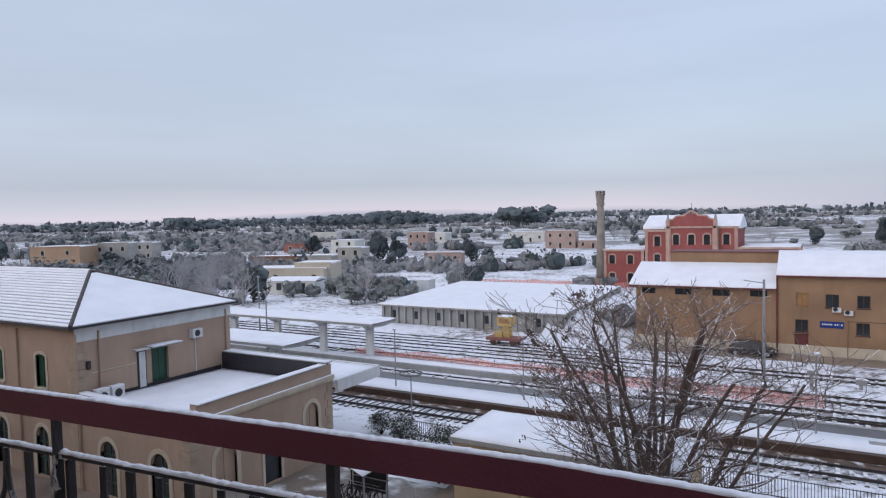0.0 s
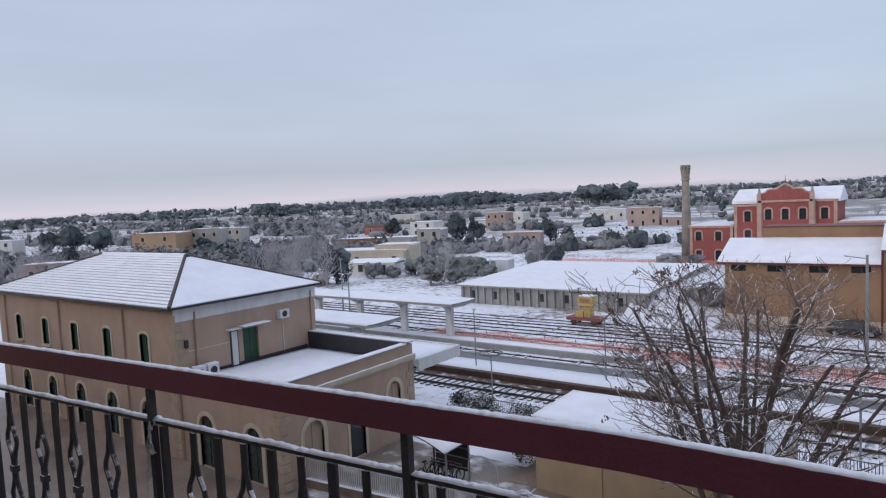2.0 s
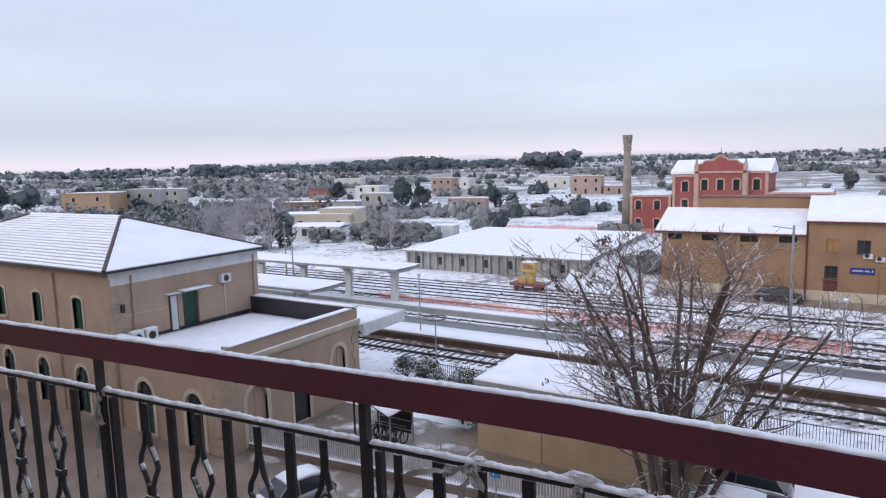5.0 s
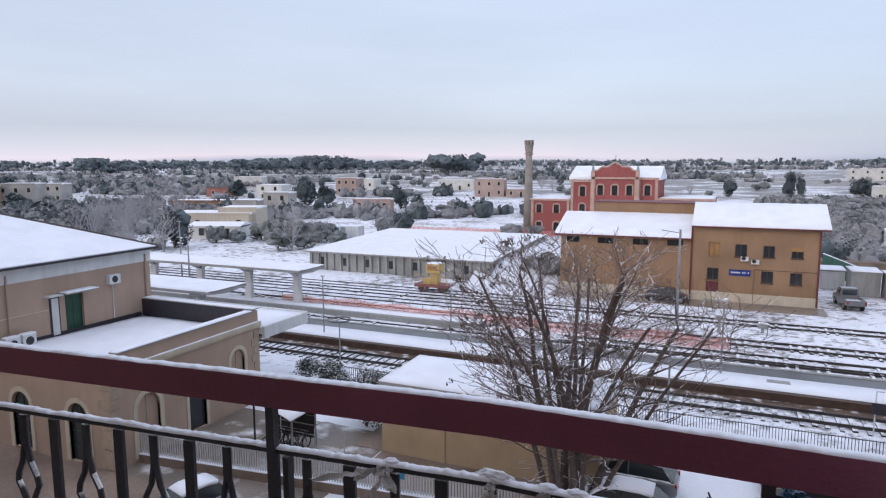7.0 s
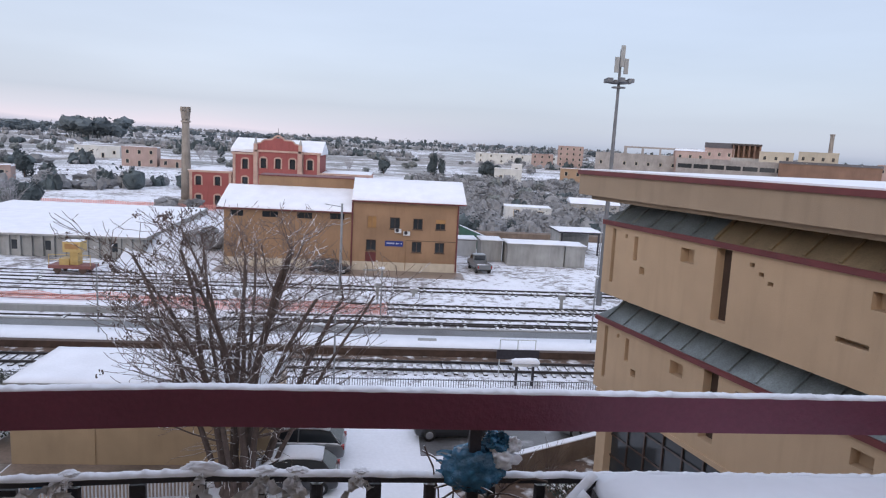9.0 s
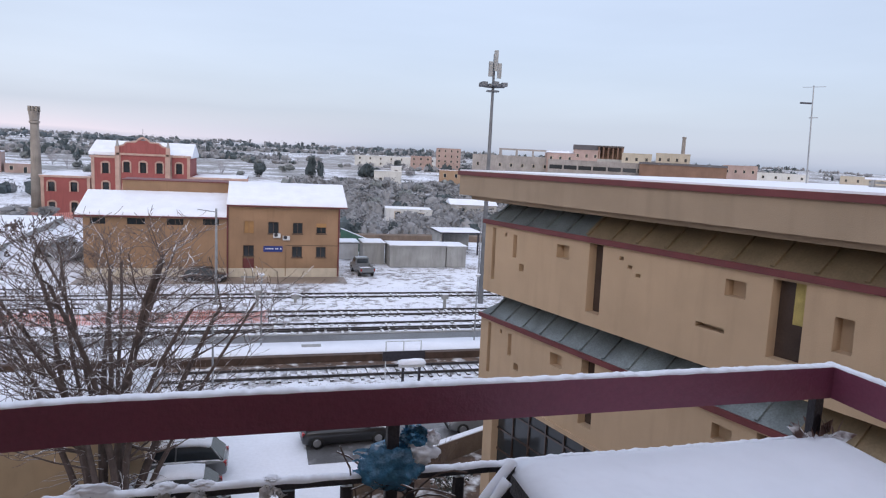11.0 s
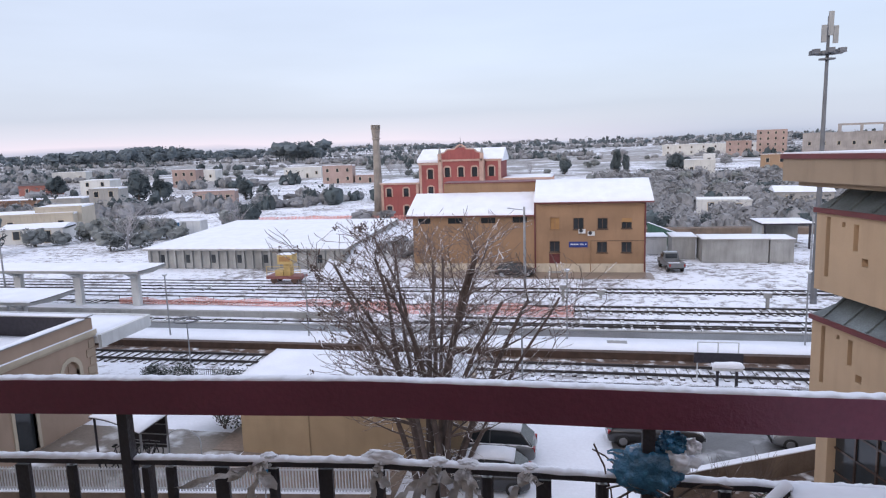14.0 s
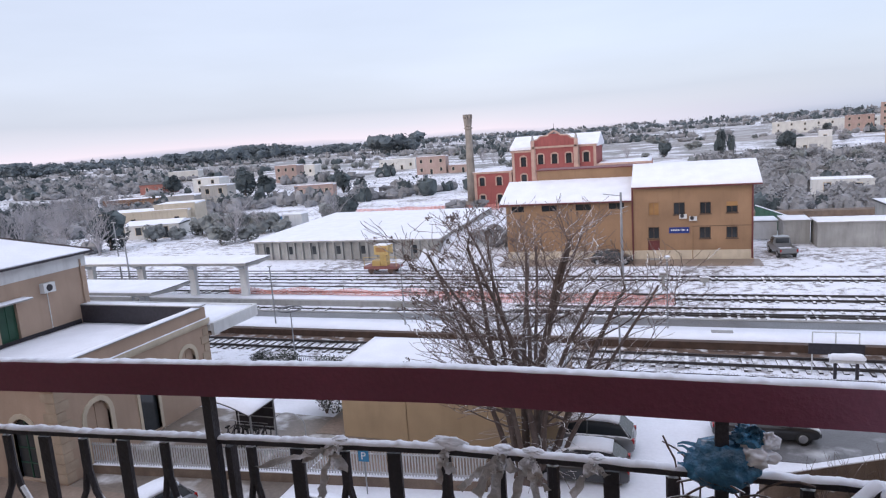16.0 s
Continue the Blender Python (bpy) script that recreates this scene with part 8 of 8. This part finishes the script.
def bare_kind(seed, height):
    """A leafless country tree at the origin: forked limbs and a haze of fine twigs."""
    rnd = random.Random(seed)
    t = thing("tree", (0, 0, 0), "leafless grey-brown tree on the snowy plain", "tree", "countryside trees")
    limbs, twigs = bmesh.new(), bmesh.new()

    def fork(p, d, length, r, depth):
        for i in range(3):
            d = (d + Vector((rnd.uniform(-.25, .25), rnd.uniform(-.25, .25), rnd.uniform(-.05, .2)))).normalized()
            q = p + d * length / 3
            rod(limbs if depth < 2 else twigs, p, q, r, r * 0.8, 5 if depth < 2 else 3)
            p, r = q, r * 0.8
            if depth < 4:
                for _ in range(2 if depth else 1):
                    a = rnd.uniform(0, 6.3)
                    fork(p, (d * 0.7 + Vector((math.cos(a), math.sin(a), rnd.uniform(-.1, .5))) * 0.6).normalized(), length * rnd.uniform(0.5, 0.75), max(r * 0.6, 0.022), depth + 1 + (depth > 1))
    fork(Vector((0, 0, -0.5)), Vector((0, 0, 1)), height * 0.5, 0.16, 0)
    for k in range(3):
        a = k * 2.1 + rnd.uniform(-.4, .4)
        fork(Vector((0, 0, 0.4)), Vector((math.cos(a) * 0.5, math.sin(a) * 0.5, 1)).normalized(), height * 0.48, 0.11, 1)
    part("trunk", limbs, FAR_TWIG, t)
    tagged(part("crown", twigs, FAR_TWIG, t), kind="stuff")
    TREE_KINDS.append(t)


for s in range(3):
    bare_kind(60 + s, 6.0 + 0.8 * s)
first_use = [True] * len(TREE_KINDS)


def plant(kind, x, y, scale, turn, dz=0.0):
    z = ground_height(x, y) + dz
    t = TREE_KINDS[kind]
    if first_use[kind]:
        first_use[kind] = False
        t.scale = (scale, scale, scale)
        t.matrix_basis = pose(x, y, z, 0, 0, turn) @ Matrix.Scale(scale, 4)
        return t
    c = copy_thing(t, pose(x, y, z, 0, 0, turn))
    c.scale = (scale, scale, scale)
    return c


rnd = random.Random(2024)
# single trees that stand out
for kind, x, y, s in ((4, -125, 176, 1.15), (5, -119, 179, 1.0), (4, -92, 178, 0.8), (5, -87, 179, 0.6), (6, 19, 274, 1.15), (6, 23, 276, 0.9), (4, 41, 269, 1.1), (4, 45, 270, 0.9),
                      (0, -62, 113, 1.0), (1, -58, 114, 0.7), (2, -75, 95, 1.15), (3, -70, 96, 1.1), (1, -79, 97, 1.0), (3, -66, 99, 0.9), (2, -73, 99, 1.0), (0, -83, 90, 0.9), (1, -80, 92, 0.7),
                      (4, -262, 117, 1.5), (5, -250, 121, 1.4), (4, -272, 113, 1.2), (4, -232, 150, 1.3), (5, -196, 130, 0.8), (5, -178, 205, 1.1), (4, -171, 222, 1.0), (4, -140, 196, 0.8),
                      (7, -15, 118, 0.9), (8, -24, 112, 0.7), (8, -19.5, 79.5, 0.95), (9, -21, 77, 0.75), (7, -38, 119, 0.8), (9, -33, 118, 0.7)):
    plant(kind, x, y, s, rnd.uniform(0, 360))
HOUSE_SPOTS = [(-209, 127), (-98, 107), (-88, 96), (-115, 150), (-154, 250), (-95, 167), (-91, 257), (-141, 149), (49, 248), (74, 254), (-125, 304), (-20, 128), (-36, 124), (-38, 85)]


def blocked(x, y):
    if any((x - a) ** 2 + (y - b) ** 2 < 14 ** 2 for a, b in HOUSE_SPOTS):
        return True
    if -42 < x < 2 and 105 < y < 140:
        return True
    return False


count = 0
for _ in range(4000):
    if count >= 255:
        break
    az = math.radians(rnd.uniform(-76, 30))
    r = 108 + 420 * rnd.random() ** 1.5
    x, y = r * math.sin(az), r * math.cos(az)
    if y < 92 and x > -60 or blocked(x, y) or y < 45:
        continue
    dens = noise.noise((x / 55, y / 55, 7.7)) + 0.25 * noise.noise((x / 17, y / 17, 2.2))
    right = x > 5 and 108 < y < 250
    if dens < (-0.25 if right else 0.02):
        continue
    if -95 < x < 0 and 100 < y < 260 and rnd.random() < 0.85:
        continue
    kind = rnd.choice((7, 8, 9, 7, 8, 0, 1)) if right else rnd.choice((0, 1, 2, 3, 0, 1, 7, 10, 11, 12, 4))
    s = rnd.uniform(0.7, 1.2) * (0.75 if kind in (4, 5) else 1.0)
    plant(kind, x, y, s, rnd.uniform(0, 360))
    count += 1

# leafless trees between the station house and the fields
made = 0
for _ in range(900):
    if made >= 38:
        break
    az, r = math.radians(rnd.uniform(-72, -45)), rnd.uniform(78, 185)
    x, y = r * math.sin(az), r * math.cos(az)
    if y < 56 or blocked(x, y) or noise.noise((x / 40, y / 18, 8.5)) > 0.12:
        continue
    plant(10 + made % 3, x, y, rnd.uniform(0.75, 1.25), rnd.uniform(0, 360))
    made += 1

# far woods and hedges, too far off to tell tree from tree


def bush(bm, x, y, h, w, rnd, leaves, sub):
    """A bush or small tree: two or three lumpy masses with loose leaf pieces round them."""
    z = ground_height(x, y)
    for k in range(rnd.choice((2, 2, 3, 4))):
        ww = w * rnd.uniform(0.24, 0.46)
        hh = h * rnd.uniform(0.35, 0.55)
        c = (x + rnd.uniform(-.5, .5) * w, y + rnd.uniform(-.4, .4) * w, z + hh * rnd.uniform(0.6, 1.1))
        clump(bm, c, (ww, ww, hh), rnd, sub)
    for _ in range(leaves):
        p = Vector((x + rnd.gauss(0, 0.42) * w, y + rnd.gauss(0, 0.42) * w, z + rnd.uniform(0.1, 1.15) * h))
        m = Matrix.Translation(p) @ Euler((rnd.uniform(-.9, .9), rnd.uniform(-.9, .9), rnd.uniform(0, 6.3))).to_matrix().to_4x4()
        a = rnd.uniform(0.07, 0.17) * h
        bm.faces.new([bm.verts.new(m @ Vector(q)) for q in ((-a, 0, 0), (0, -a * 0.7, 0.2 * a), (a, 0, 0), (0, a * 0.7, 0.2 * a))])


woods, dark_woods = bmesh.new(), bmesh.new()
rnd = random.Random(99)
made = 0
for _ in range(40000):
    if made > 6000:
        break
    az = math.radians(rnd.uniform(-82, 48))
    r = 150 + 1500 * rnd.random() ** 1.7
    x, y = r * math.sin(az), r * math.cos(az)
    u, v = x * 0.86 + y * 0.5, y * 0.86 - x * 0.5  # fields lie across the slope
    dens = noise.noise((u / 260, v / 70, 11.0)) + 0.5 * noise.noise((u / 75, v / 26, 3.0))
    if dens < (0.27 if r < 420 else 0.13) or (-95 < x < 2 and y < 300 and rnd.random() < 0.8) or y < 60 or blocked(x, y) or (y < 112 and x > -60):
        continue
    h = rnd.uniform(1.6, 3.4) * (1 + r / 1600)
    w = rnd.uniform(1.8, 4.2) * (1 + r / 1200)
    dark = rnd.random() < 0.17
    bush(dark_woods if dark else woods, x, y, h * (1.35 if dark else 1.0), w, rnd, 18 if r < 330 else 8, 2 if r < 330 else 1)
    made += 1
# the scrubby olive slope behind the garages
made = 0
for _ in range(9000):
    if made > 1250:
        break
    y = rnd.uniform(106, 250)
    x = rnd.uniform(4 + 0.02 * y, 0.62 * y)
    open_ground = noise.noise((x / 22, y / 14, 5.5)) + 0.3 * noise.noise((x / 7, y / 6, 1.5))
    if open_ground > 0.22 or any((x - a) ** 2 + (y - b) ** 2 < c * c for a, b, c in ((28, 128, 7), (45, 140, 8), (47, 252, 8), (70, 244, 8))):
        continue
    s = rnd.uniform(0.6, 1.25) * (0.75 + y / 450)
    bush(dark_woods if rnd.random() < 0.10 else woods, x, y, 2.2 * s, 2.6 * s, rnd, 34, 2)
    made += 1
# scrub on the west side behind the cream house
made = 0
for _ in range(6000):
    if made > 110:
        break
    az = math.radians(rnd.uniform(-74, -44))
    r = rnd.uniform(112, 215)
    x, y = r * math.sin(az), r * math.cos(az)
    if y < 62 or blocked(x, y) or noise.noise((x / 34, y / 15, 8.5)) + 0.3 * noise.noise((x / 9, y / 7, 1.5)) > -0.02:
        continue
    s = rnd.uniform(0.6, 1.3)
    bush(dark_woods if rnd.random() < 0.14 else woods, x, y, 2.0 * s, 2.8 * s, rnd, 34, 2)
    made += 1
solid("far_woods", woods, LEAF_GREY, "frosted grey scrub and hedges on the snowy plain, distance haze put into their colour", "woods", "stuff")
solid("far_evergreens", dark_woods, LEAF_PINE, "dark evergreen clumps scattered over the snowy plain", "woods", "stuff")
# pine woods on the ridge
bm = bmesh.new()
for az0, az1, r0, n, hh in ((-52.6, -50.6, 760, 26, 21), (-50, -48, 800, 14, 14), (-50.5, -41, 860, 110, 14), (-41.5, -36.5, 800, 76, 19), (-36.5, -31, 820, 90, 23), (-31, -24.5, 850, 70, 15), (-24.4, -20.8, 700, 56, 25), (-20.5, 10, 1000, 170, 12), (10, 40, 900, 150, 10), (-76, -52, 900, 170, 13)):
    for _ in range(n):
        az = math.radians(rnd.uniform(az0, az1))
        r = r0 * rnd.uniform(0.90, 1.15)
        x, y = r * math.sin(az), r * math.cos(az)
        z = ground_height(x, y)
        h = 0.66 * hh * rnd.uniform(0.35, 1.15)
        w = h * rnd.uniform(0.5, 0.9)
        rod(bm, (x, y, z - 1), (x, y, z + h * 0.6), 0.5, 0.3, 4)
        for _ in range(3):
            clump(bm, (x + rnd.uniform(-.4, .4) * w, y + rnd.uniform(-.4, .4) * w, z + h * rnd.uniform(0.45, 0.8)), (w * 0.45, w * 0.45, h * 0.24), rnd, 2)
        for _ in range(16):
            p = Vector((x + rnd.gauss(0, 0.40) * w, y + rnd.gauss(0, 0.40) * w, z + h * rnd.uniform(0.35, 1.0)))
            m = Matrix.Translation(p) @ Euler((rnd.uniform(-.8, .8), rnd.uniform(-.8, .8), rnd.uniform(0, 6.3))).to_matrix().to_4x4()
            a = rnd.uniform(0.06, 0.13) * h
            bm.faces.new([bm.verts.new(m @ Vector(q)) for q in ((-a, 0, 0), (0, -a * 0.6, 0.2 * a), (a, 0, 0), (0, a * 0.6, 0.2 * a))])
solid("ridge_pines", bm, HAZED_RIDGE_PINE, "dark umbrella pines along the far ridge, distance haze put into their colour", "woods", "stuff")
